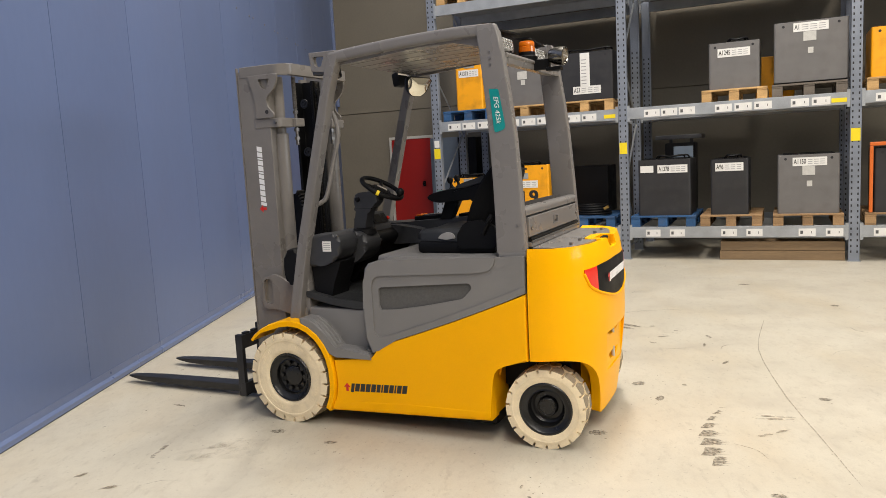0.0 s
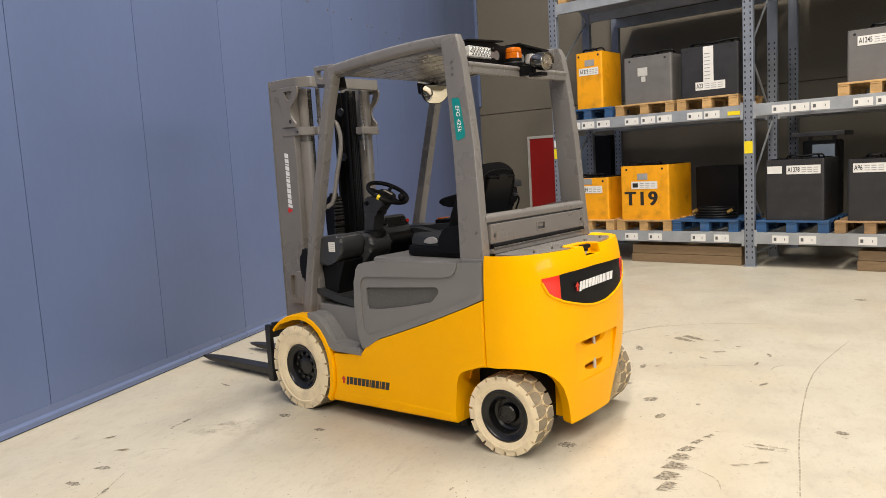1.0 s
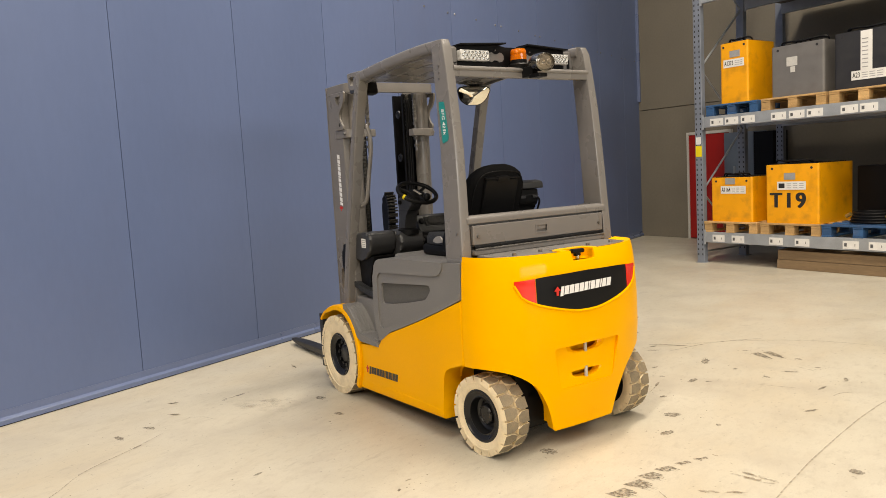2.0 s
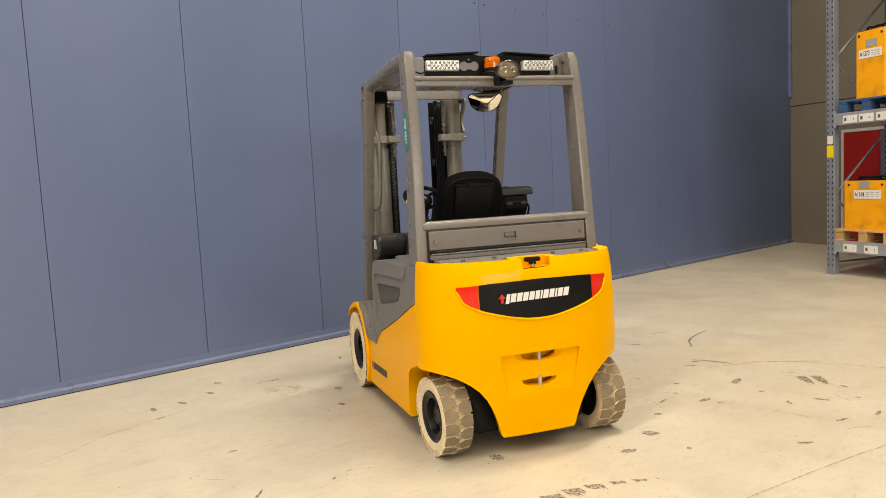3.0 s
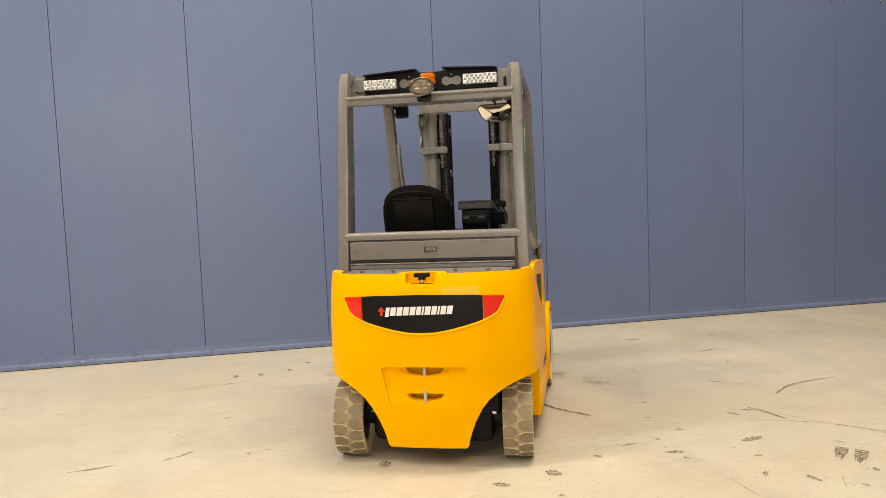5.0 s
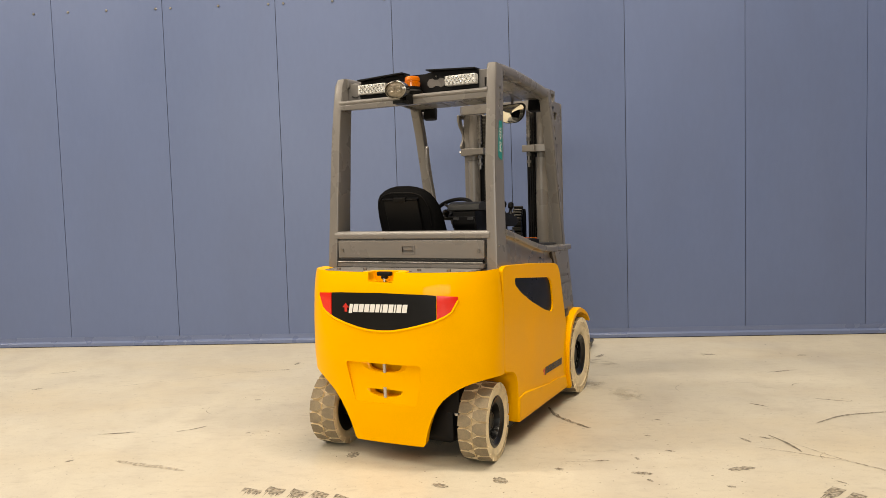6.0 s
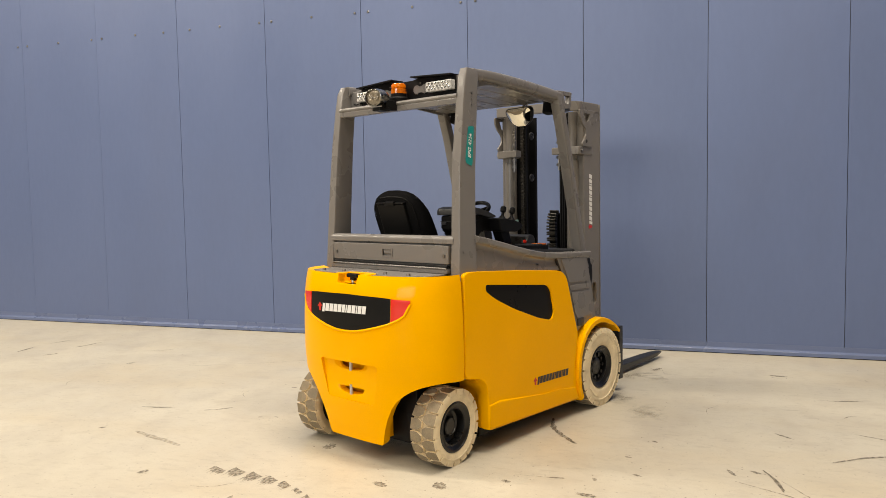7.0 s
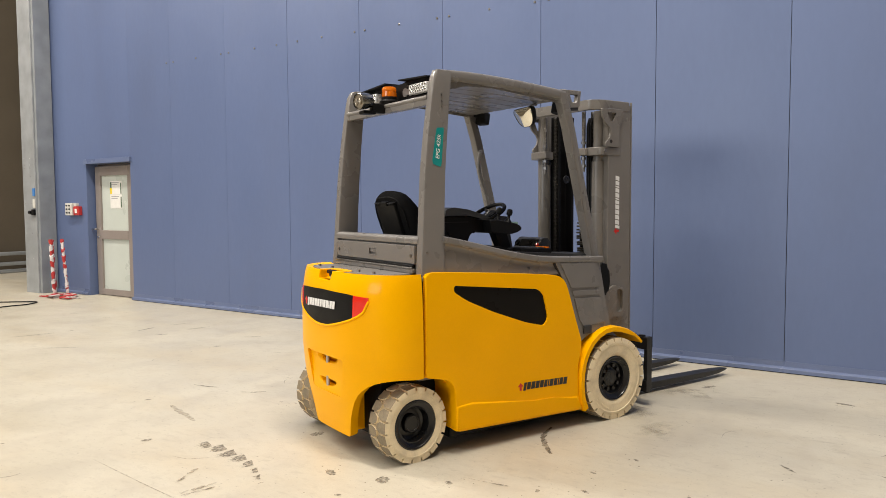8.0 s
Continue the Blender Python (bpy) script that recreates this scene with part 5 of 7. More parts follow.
part("front_beam", box(B(), 1.318, 1.345, -0.45, 0.45, 2.024, 2.046, 0.006), GREY, guard, "grey front roof beam")
# slats run from back to front; the outer ones start in a slanting cut
ROOF = [(0.47, 2.062), (0.62, 2.068), (0.85, 2.063), (1.1, 2.05), (1.318, 2.036)]
for k in range(7):
    c = -0.384 + 0.128 * k
    rings = []
    for x, z in ROOF:
        y0, y1 = c - 0.0618, c + 0.0618
        cut = 0.08 * max(0.0, (0.66 - x) / 0.19)
        if k == 0:
            y0 += cut
        if k == 6:
            y1 -= cut
        rings.append([(x, y0, z - 0.028), (x, y0 + 0.006, z - 0.034), (x, y1 - 0.006, z - 0.034), (x, y1, z - 0.028), (x, y1, z + 0.006), (x, y0, z + 0.006)])
    part("roof_slat", loft(B(), rings), GREY, guard, "grey lengthwise roof slat")
bm = tube(B(), bend([(1.405, 0.445, 1.745), (1.375, 0.42, 1.735), (1.36, 0.41, 1.62), (1.415, 0.405, 1.45), (1.465, 0.405, 1.29), (1.505, 0.415, 1.25), (1.545, 0.445, 1.232)], 5), 0.013, 10)
part("grab_handle", bm, GREY, guard, "grey bent grab handle", 60)

# rear sill, hatch and roller lip between the rear pillars
sill = part("rear_sill", prism(B(), rounded([(0.268, 1.163), (0.315, 1.163), (0.325, 1.185), (0.318, 1.205), (0.28, 1.205), (0.268, 1.19)], 0.006, 2), "y", -0.482, 0.482), GREY, lift, "grey rear sill")
hatch = part("rear_hatch", box(B(), 0.262, 0.30, -0.455, 0.455, 1.055, 1.154, 0.005), GREY, lift, "grey rear service hatch")
carve(hatch, [box(B(), 0.2, 0.275, -0.04, 0.04, 1.085, 1.125)])
part("latch", box(B(), 0.264, 0.277, -0.03, 0.03, 1.1, 1.122, 0.003), GREY, hatch)
part("latch_rim", prism(B(), rounded([(-0.043, 1.081), (0.043, 1.081), (0.043, 1.129), (-0.043, 1.129)], 0.006), "x", 0.2595, 0.2625), GREY, hatch)
carve(hatch.children[-1], [box(B(), 0.2, 0.3, -0.036, 0.036, 1.088, 1.122)])
for y in (-0.425, 0.425):
    part("hatch_screw", cyl(B(), (0.255, y, 1.1), (0.264, y, 1.1), 0.009, 12), CHAINSTEEL, hatch)
part("hatch_foot", box(B(), 0.25, 0.30, -0.455, 0.455, 1.004, 1.03, 0.006), GREY, lift, "grey hatch threshold")
part("seal_strip", cyl(B(), (0.262, -0.45, 1.043), (0.262, 0.45, 1.043), 0.009, 10), BLACK, lift, "black rubber seal strip")
part("threshold_edge", cyl(B(), (0.25, -0.452, 1.034), (0.25, 0.452, 1.034), 0.005, 8), CHAINSTEEL, lift, "steel threshold edge")
part("hood_back", box(B(), 0.30, 0.345, -0.482, 0.482, 0.96, 1.17, 0.006), GREY, lift, "grey rear wall of the cab")

# model stickers
for side in (1, -1):
    pts = [(0.42, 1.785), (0.372, 1.782), (0.343, 1.605), (0.349, 1.588), (0.396, 1.574), (0.402, 1.59)]
    st = part("model_sticker", prism(B(), rounded(pts, 0.008, 2), "y", side * 0.5285, side * 0.5300), TEAL, lift, "teal model sticker with white letters")
    for v in st.data.vertices:
        v.co.y = side * (abs(v.co.y) - 0.5285 + curve_at([(1.55, 0.515), (1.75, 0.513), (1.95, 0.509)], v.co.z) + 0.0006)
    if side > 0:
        mm = axes((0.382, 0.5165, 1.682), (-0.09, 0.01, -1), (-1, 0, 0.09))
    else:
        mm = axes((0.382, -0.5165, 1.682), (0.09, 0.01, 1), (-1, 0, 0.09))
    bm = moved(letters("EFG 425k", 0.033), mm @ Matrix(((1, 0.22, 0, 0), (0, 1, 0, 0), (0, 0, 1, 0), (0, 0, 0, 1))))
    part("model_letters", bm, WHITEMARK, st)

# light panel over the rear beam
TOPL = [(-0.374, 2.074), (-0.3, 2.086), (-0.2, 2.092), (-0.12, 2.092), (-0.05, 2.08), (0.05, 2.08), (0.12, 2.092), (0.2, 2.092), (0.3, 2.086), (0.374, 2.074)]
panel = part("light_panel", prism(B(), [(0.374, 1.976), (-0.374, 1.976)] + TOPL, "x", 0.444, 0.452, 0.002, 1), BLACK, guard, "black lamp carrier panel")
for lo, hi in ((-0.372, -0.075), (0.075, 0.372)):
    bm = prism(B(), [(lo, 2.074), (hi, 2.09), (hi, 2.097), (lo, 2.081)] if lo < 0 else [(lo, 2.09), (hi, 2.074), (hi, 2.081), (lo, 2.097)], "x", 0.40, 0.50)
    part("visor", bm, BLACK, panel)
for c in (0.28, -0.28):
    led = part("work_lamp", prism(B(), rounded([(c - 0.092, 1.997), (c + 0.092, 1.997), (c + 0.092, 2.05), (c - 0.092, 2.05)], 0.006, 3), "x", 0.402, 0.444, 0.004, 1), LEDLENS, guard, "white LED work lamp")
    for i in range(7):
        for k in range(3):
            bm = lathe(B(), [(0.0085, 0.0), (0.0065, 0.003), (0.002, 0.0045)], Matrix.Translation((0.4025, c - 0.078 + 0.024 * i + (0.012 if k % 2 else 0.0), 2.009 + 0.0145 * k)) @ pose(0, 0, 0, 0, -90, 0), 8)
            part("led", bm, LEDGLOSS, led)
for c in (0.12, -0.12):
    ring = [(c + 0.03 + 0.026 * math.cos(q), 2.024 + 0.026 * math.sin(q)) for q in np.radians((-140, -100, -60, -20, 20, 60, 100, 140))] + [(c - 0.03 - 0.026 * math.cos(q), 2.024 + 0.026 * math.sin(q)) for q in np.radians((140, 100, 60, 20, -20, -60, -100, -140))]
    part("blank_plate", prism(B(), ring, "x", 0.438, 0.444), GREY, panel, "grey dumbbell shaped blanking plate")
    part("panel_screw", cyl(B(), (0.437, c, 2.06), (0.445, c, 2.06), 0.0045, 8), CHAINSTEEL, panel)
bm = box(B(), 0.43, 0.454, 0.377, 0.455, 1.96, 2.065, 0.006)
part("lamp_bracket", bm, GREY, guard)
part("cable_clip", box(B(), 0.446, 0.456, -0.422, -0.406, 1.98, 2.03, 0.004), BLACK, guard)
part("lamp_cable", tube(B(), bend([(0.44, 0.372, 1.995), (0.425, 0.40, 1.985), (0.43, 0.425, 1.992), (0.45, 0.44, 1.99)], 5), 0.004, 6), BLACK, guard)

bm = lathe(B(), [(0.055, 1.958), (0.058, 1.978), (0.045, 1.988), (0.045, 2.005)], Matrix.Translation((0.388, 0.004, 0)), 24)
base = part("beacon", bm, BLACK, guard, "orange rotating beacon on a black base")
bm = lathe(B(), [(0.043, 2.0), (0.044, 2.005), (0.044, 2.03), (0.041, 2.032), (0.041, 2.036), (0.043, 2.038), (0.042, 2.054), (0.036, 2.062), (0.01, 2.064)], Matrix.Translation((0.388, 0.004, 0)), 28)
part("lens", bm, ORANGE, base, "orange beacon lens")
ms = Matrix.Translation((0.20, 0.0, 1.968)) @ pose(0, 0, 0, 0, -96, 0)
spot = part("spot_lamp", lathe(B(), [(0.02, -0.07), (0.045, -0.06), (0.06, -0.03), (0.063, 0.0), (0.063, 0.02), (0.058, 0.022), (0.055, 0.012), (0.01, 0.012)], ms @ Matrix.Diagonal((0.76, 1.03, 1, 1)), 28), SMOKED, guard, "round smoked chrome spot lamp")
part("spot_lens", lathe(B(), [(0.055, 0.012), (0.04, 0.018), (0.01, 0.02)], ms @ Matrix.Diagonal((0.76, 1.03, 1, 1)), 24), SPOTGLASS, spot)
for y in (0.022, -0.022):
    part("bulb_cup", lathe(B(), [(0.019, 0.0), (0.019, 0.022), (0.012, 0.026), (0.003, 0.02)], ms @ pose(0, y, 0), 16), SPOTGLASS, spot)
bm = box(B(), 0.2, 0.28, -0.03, 0.03, 1.895, 1.915, 0.004)
box(bm, 0.262, 0.35, -0.02, 0.02, 1.905, 1.96, 0.006)
part("spot_bracket", bm, BLACK, spot)

# mirrors
MIR = rounded([(-0.114, 0.035), (-0.095, 0.055), (0.095, 0.055), (0.114, 0.035), (0.09, -0.03), (0.045, -0.062), (-0.045, -0.062), (-0.09, -0.03)], 0.03, 4)
mm = Matrix.Translation((1.20, -0.278, 1.915)) @ pose(0, 0, 0, 0, -21, -12)
bm = B()
rings = []
for x, s in ((0.03, 0.75), (0.02, 0.95), (0.0, 1.04), (-0.012, 1.04), (-0.012, 0.97)):
    rings.append([mm @ Vector((x, p[0] * s, p[1] * s)) for p in MIR])
mir = part("panorama_mirror", loft(bm, rings), BLACK, guard, "wide black framed driver mirror", 60)
bm = B()
rr = []
for s, x in ((0.98, -0.0125), (0.8, -0.017), (0.6, -0.021), (0.4, -0.024), (0.2, -0.0257), (0.02, -0.026)):
    rr.append([mm @ Vector((x, p[0] * s, p[1] * s)) for p in MIR])
loft(bm, rr)
part("mirror_glass", bm, MIRROR, mir, "convex mirror glass", 80)
part("mirror_stem", tube(B(), bend([(1.22, -0.278, 1.95), (1.25, -0.27, 1.985), (1.31, -0.25, 2.0)], 4), 0.009, 8), CHROME, mir)
for side in (1, -1):
    cam_box = part("side_lamp_box", box(B(), -0.03, 0.03, -0.045, 0.045, -0.045, 0.045, 0.014, Matrix.Translation((1.375, side * 0.385, 1.975)) @ pose(0, 0, 0, 0, 10, 12 * side)), BLACK, guard, "black box lamp under the roof")
    part("lamp_arm", tube(B(), [(1.375, side * 0.4, 1.985), (1.33, side * 0.43, 2.0)], 0.01, 8), BLACK, cam_box)

# mast
mast = part("mast", box(B(), 1.86, 2.02, -0.30, 0.30, 0.12, 0.2, 0.006), GREYMAST, lift, "grey two-stage lifting mast")


def mast_side(side):
    def y(v):
        return side * v
    # outer channel: web outside, two flanges inwards
    sec = rounded([(1.86, y(0.348)), (2.076, y(0.348)), (2.076, y(0.262)), (2.054, y(0.262)), (2.054, y(0.328)), (1.884, y(0.328)), (1.884, y(0.262)), (1.86, y(0.262))], 0.004, 1)
    outer = part("outer_channel", prism(B(), sec, "z", 0.075, 2.03), GREYMAST, mast, "grey outer mast channel")
    part("front_edge", box(B(), 2.076, 2.082, min(y(0.335), y(0.352)), max(y(0.335), y(0.352)), 0.09, 2.055, 0.001), GREYMAST, outer)
    sec = rounded([(1.89, y(0.24)), (2.04, y(0.24)), (2.04, y(0.155)), (2.02, y(0.155)), (2.02, y(0.22)), (1.91, y(0.22)), (1.91, y(0.155)), (1.89, y(0.155))], 0.003, 1)
    inner = part("inner_channel", prism(B(), sec, "z", 0.1, 2.0), BLACK, mast, "black greased inner mast channel")
    for z in (1.86, 1.55):
        part("roller", lathe(B(), [(0.03, 0.0), (0.028, 0.008), (0.018, 0.009), (0.016, 0.004), (0.009, 0.004), (0.008, 0.01), (0.001, 0.011)], Matrix.Translation((1.965, y(0.16), z)) @ pose(0, 0, 0, 90 * side, 0, 0), 18), IRON, inner)
    # lift cylinder with rod and clamp
    before = set(bpy.data.objects)
    cx, cy = 1.83, y(0.265)
    cylr = part("lift_cylinder", cyl(B(), (cx, cy, 0.15), (cx, cy, 1.66), 0.043, 20, 0.004), GREYMAST, mast, "grey lift cylinder")
    part("rod", cyl(B(), (cx, cy, 1.66), (cx, cy, 1.99), 0.032, 16), GREYMAST, cylr)
    pts = rounded([(1.77, y(0.352)), (1.96, y(0.355)), (1.96, y(0.30)), (1.885, y(0.215)), (1.78, y(0.205)), (1.755, y(0.24))], 0.02, 3)
    clamp = part("cylinder_clamp", prism(B(), pts, "z", 1.695, 1.748, 0.005, 2), GREYMAST, mast, "grey cylinder clamp")
    part("clamp_arm", box(B(), 1.735, 1.80, min(y(0.15), y(0.24)), max(y(0.15), y(0.24)), 1.697, 1.746, 0.006), GREYMAST, clamp)
    part("clamp_bolt", cyl(B(), (1.80, y(0.35), 1.722), (1.80, y(0.364), 1.722), 0.011, 6), CHAINSTEEL, clamp)
    # hourglass bracket plate with its holes
    plate = [(1.755, 2.0), (1.97, 2.0), (1.935, 1.90), (1.925, 1.86), (1.925, 1.75), (1.80, 1.75), (1.795, 1.775), (1.83, 1.80), (1.845, 1.84), (1.84, 1.87), (1.79, 1.91), (1.765, 1.95)]
    pl = part("bracket_plate", prism(B(), rounded(plate, 0.015, 3), "y", y(0.352), y(0.366), 0.002, 1), GREYMAST, mast, "grey waisted bracket plate")
    carve(pl, [prism(B(), rounded([(1.81, 1.975), (1.895, 1.975), (1.875, 1.925), (1.84, 1.91)], 0.012, 3), "y", -0.6, 0.6)])
    part("bracket_bolt", cyl(B(), (1.845, y(0.362), 1.785), (1.845, y(0.368), 1.785), 0.012, 12), HOLE, pl)
    # chain with anchor
    ch = part("chain_anchor", cyl(B(), (1.77, y(0.19), 1.59), (1.77, y(0.19), 1.80), 0.009, 10), CHAINSTEEL, mast, "steel chain anchor bolt")
    for z in (1.62, 1.67, 1.775):
        part("nut", cyl(B(), (1.77, y(0.19), z), (1.77, y(0.19), z + 0.018), 0.017, 6), CHAINSTEEL, ch)
    bm = B()
    for k in range(8):
        z = 1.80 + 0.024 * k
        box(bm, 1.762, 1.778, y(0.19) - 0.012, y(0.19) + 0.012, z, z + 0.019, 0.003)
        cyl(bm, (1.77, y(0.19) - 0.015, z + 0.0215), (1.77, y(0.19) + 0.015, z + 0.0215), 0.0045, 8)
    part("anchor_chain", bm, CHAINSTEEL, mast, "leaf chain end")
    bm = B()
    for k in range(64):
        z = 0.3 + 0.0265 * k
        box(bm, 1.858, 1.876, y(0.186) - 0.013, y(0.186) + 0.013, z, z + 0.021, 0.004)
        cyl(bm, (1.867, y(0.186) - 0.017, z + 0.0225), (1.867, y(0.186) + 0.017, z + 0.0225), 0.0055, 6)
    part("lift_chain", bm, CHAINDARK, mast, "greased lift chain")
    for ob in set(bpy.data.objects) - before:
        for v in ob.data.vertices:
            v.co.x += 0.02
    # tilt bracket with the long slot, and its cover
    tb = rounded([(2.0, 0.80), (1.90, 0.83), (1.79, 0.77), (1.70, 0.70), (1.70, 0.60), (1.80, 0.585), (1.90, 0.615), (1.985, 0.61), (2.005, 0.64)], 0.025, 3)
    t = part("tilt_bracket", prism(B(), tb, "y", y(0.350), y(0.372), 0.004, 2), GREYMAST, mast, "grey tilt bracket with a slot")
    carve(t, [prism(B(), rounded([(1.925, 0.80), (1.985, 0.795), (1.985, 0.645), (1.925, 0.64)], 0.028, 4), "y", -0.6, 0.6)])
    cv = rounded([(1.70, 0.78), (1.655, 0.79), (1.645, 0.90), (1.66, 0.985), (1.70, 1.0), (1.745, 0.965), (1.755, 0.86), (1.735, 0.79)], 0.03, 3)
    part("hose_cover", prism(B(), cv, "y", y(0.40), y(0.47), 0.015, 3), BLACK, mast, "black rounded hose cover")
    # name on the web
    if side > 0:
        mm_ = axes((1.938, 0.3485, 1.235), (0, 0, 1), (1, 0, 0))
    else:
        mm_ = axes((1.966, -0.3485, 1.205), (0, 0, 1), (-1, 0, 0))
    print_bars(mm_, 0.355, 0.036, WHITEMARK, mast)
    part("arrow_mark", arrow_mark(B(), mm_ @ pose(-0.015, 0, 0), 0.045), REDMARK, outer, "small red arrow")


both(mast_side)
# top crosshead: a bar behind, wrapped forwards at both ends
head = rounded([(1.725, 0.30), (1.80, 0.352), (2.06, 0.352), (2.06, 0.33), (1.81, 0.33), (1.765, 0.285), (1.765, -0.285), (1.81, -0.33), (2.06, -0.33), (2.06, -0.352), (1.80, -0.352), (1.725, -0.30)], 0.02, 3)
part("crosshead", prism(B(), head, "z", 1.992, 2.056, 0.006, 2), GREYMAST, mast, "grey mast crosshead")
part("lower_tie", box(B(), 1.862, 1.88, -0.345, 0.345, 0.88, 0.97, 0.006), GREYMAST, mast)
# looped hose guide and free hoses between the channels
LOOP = [(1.945, 0.95), (1.938, 1.06), (1.932, 1.17), (1.938, 1.235), (1.958, 1.278), (1.985, 1.293), (2.012, 1.278), (2.03, 1.235), (2.034, 1.15), (2.034, 0.95)]
reel = part("hose_guide", prism(B(), rounded(LOOP, 0.02, 2), "y", -0.066, -0.012, 0.01, 2), BLACK, mast, "black looped hose guide")
along = [Vector((x, 0, z)) for x, z in LOOP[:6]]
path_ = bend(along, 8)
run, at_ = 0.0, 0.0
for p, q in zip(path_, path_[1:]):
    d = (q - p)
    run += d.length
    if run < at_:
        continue
    at_ += 0.0205
    ang = math.degrees(math.atan2(d.x, d.z))
    part("guide_link", box(B(), -0.022, 0.006, -0.037, 0.037, -0.006, 0.006, 0.003, Matrix.Translation((p.x, -0.039, p.z)) @ pose(0, 0, 0, 0, ang, 0)), CHAINDARK, reel)
part("loop_hose", tube(B(), bend([(1.99, -0.072, 1.0), (1.985, -0.074, 1.2), (1.998, -0.074, 1.28), (2.018, -0.072, 1.22), (2.02, -0.07, 1.0)], 5), 0.008, 8), BLACK, reel)
for y0 in (-0.16, -0.176, -0.192):
    part("hose", tube(B(), [(1.855, y0, 0.3), (1.86, y0, 1.2), (1.855, y0, 1.9), (1.875, y0, 1.955)], 0.0075, 8), BLACK, mast, "black hydraulic hose")

# carriage and forks
carr = part("fork_carriage", box(B(), 2.085, 2.125, -0.5, 0.5, 0.385, 0.47, 0.006), IRON, lift, "black fork carriage")
part("lower_bar", box(B(), 2.085, 2.125, -0.5, 0.5, 0.095, 0.175, 0.006), IRON, carr)
for y0 in (-0.498, -0.13, 0.10, 0.468):
    part("carriage_post", box(B(), 2.09, 2.14 if abs(y0) > 0.3 else 2.118, y0, y0 + 0.03, 0.09, 0.472, 0.004), IRON, carr)
bm = B()
for k in range(12):
    box(bm, 2.09, 2.118, -0.46 + 0.08 * k, -0.42 + 0.08 * k, 0.47, 0.482, 0.002)
part("notch_strip", bm, IRON, carr, kind="stuff")
for y0 in (-0.225, 0.225):
    shank = box(B(), 2.126, 2.166, y0 - 0.05, y0 + 0.05, 0.035, 0.50, 0.006)
    rings = []
    for x, z0, z1, w in ((2.13, 0.036, 0.09, 0.05), (2.2, 0.028, 0.08, 0.05), (2.6, 0.026, 0.076, 0.05), (3.05, 0.026, 0.068, 0.047), (3.22, 0.03, 0.063, 0.038), (3.32, 0.04, 0.058, 0.027), (3.358, 0.046, 0.053, 0.016)):
        c = 0.006
        rings.append([(x, y0 - w, z0 + c * 0.5), (x, y0 - w + c, z0), (x, y0 + w - c, z0), (x, y0 + w, z0 + c * 0.5), (x, y0 + w, z1 - c * 0.5), (x, y0 + w - c, z1), (x, y0 - w + c, z1), (x, y0 - w, z1 - c * 0.5)])
    loft(shank, rings)
    part("fork", shank, IRON, carr, "black fork tine")
part("carriage_frame", box(B(), 2.045, 2.088, -0.16, 0.16, 0.12, 0.6, 0.01), IRON, carr)

# underside, axles
under = part("chassis_pan", box(B(), 0.47, 1.46, -0.48, 0.47, 0.072, 0.42, 0.02), BLACK, lift, "black underside of the chassis")
part("steer_axle", box(B(), 0.1, 0.36, -0.33, 0.33, 0.085, 0.34, 0.05), BLACK, under)
part("rear_frame", box(B(), 0.10, 0.46, -0.36, 0.36, 0.26, 0.46, 0.01), BLACK, under)
for side in (1, -1):
    bm = cyl(B(), (0.2, side * 0.28, 0.22), (0.2, side * 0.4, 0.22), 0.06, 16)
    cyl(bm, (0.25, side * 0.2, 0.26), (0.25, side * 0.36, 0.26), 0.018, 10)
    part("stub_axle", bm, BLACK, under)
    part("tie_rod", cyl(B(), (0.13, side * 0.05, 0.25), (0.14, side * 0.34, 0.25), 0.014, 10), CHROME, under, "bright steering tie rod")
    part("drive_unit", cyl(B(), (1.70, side * 0.16, 0.268), (1.70, side * 0.38, 0.268), 0.12, 20), BLACK, under)
    bm = prism(B(), [(0.252, 0.45), (0.395, 0.43), (0.45, 0.39), (0.466, 0.33), (0.466, 0.14), (0.5, 0.14), (0.5, 0.47), (0.25, 0.47)], "y", side * 0.30, side * 0.5)
    part("wheel_well", bm, YELLOW, under, "yellow inside of the wheel arch")
part("drive_axle", box(B(), 1.55, 1.84, -0.36, 0.36, 0.16, 0.4, 0.03), BLACK, under)

# ---- pallet rack and batteries ----
LEVELS = (0.295, 1.882, 3.55)      # undersides of the beams
BEAM = 0.148
BAY = 2.76
DEPTH = 1.05


def upright(name, s, d, front):
    """A punched rack post: a lipped channel with two rows of dark holes."""
    rack_post = part(name, prism(B(), rounded([(s - 0.06, d), (s + 0.06, d), (s + 0.06, d + 0.08), (s + 0.04, d + 0.08), (s + 0.04, d + 0.012), (s - 0.04, d + 0.012), (s - 0.04, d + 0.08), (s - 0.06, d + 0.08)], 0.004, 1), "z", 0.008, 5.2), GALVBLUE, rack)
    bm = B()
    face = d - 0.0012
    for side in (-0.034, 0.034):
        for k in range(72 if front else 40):
            z = 0.12 + 0.07 * k
            box(bm, s + side - 0.008, s + side + 0.008, face, face + 0.001, z - 0.014, z + 0.014)
    part("punching", bm, HOLE, rack_post, kind="stuff")
    part("foot_plate", box(B(), s - 0.075, s + 0.075, d - 0.02, d + 0.11, 0, 0.008, 0.002), GALV, rack_post)
    return rack_post


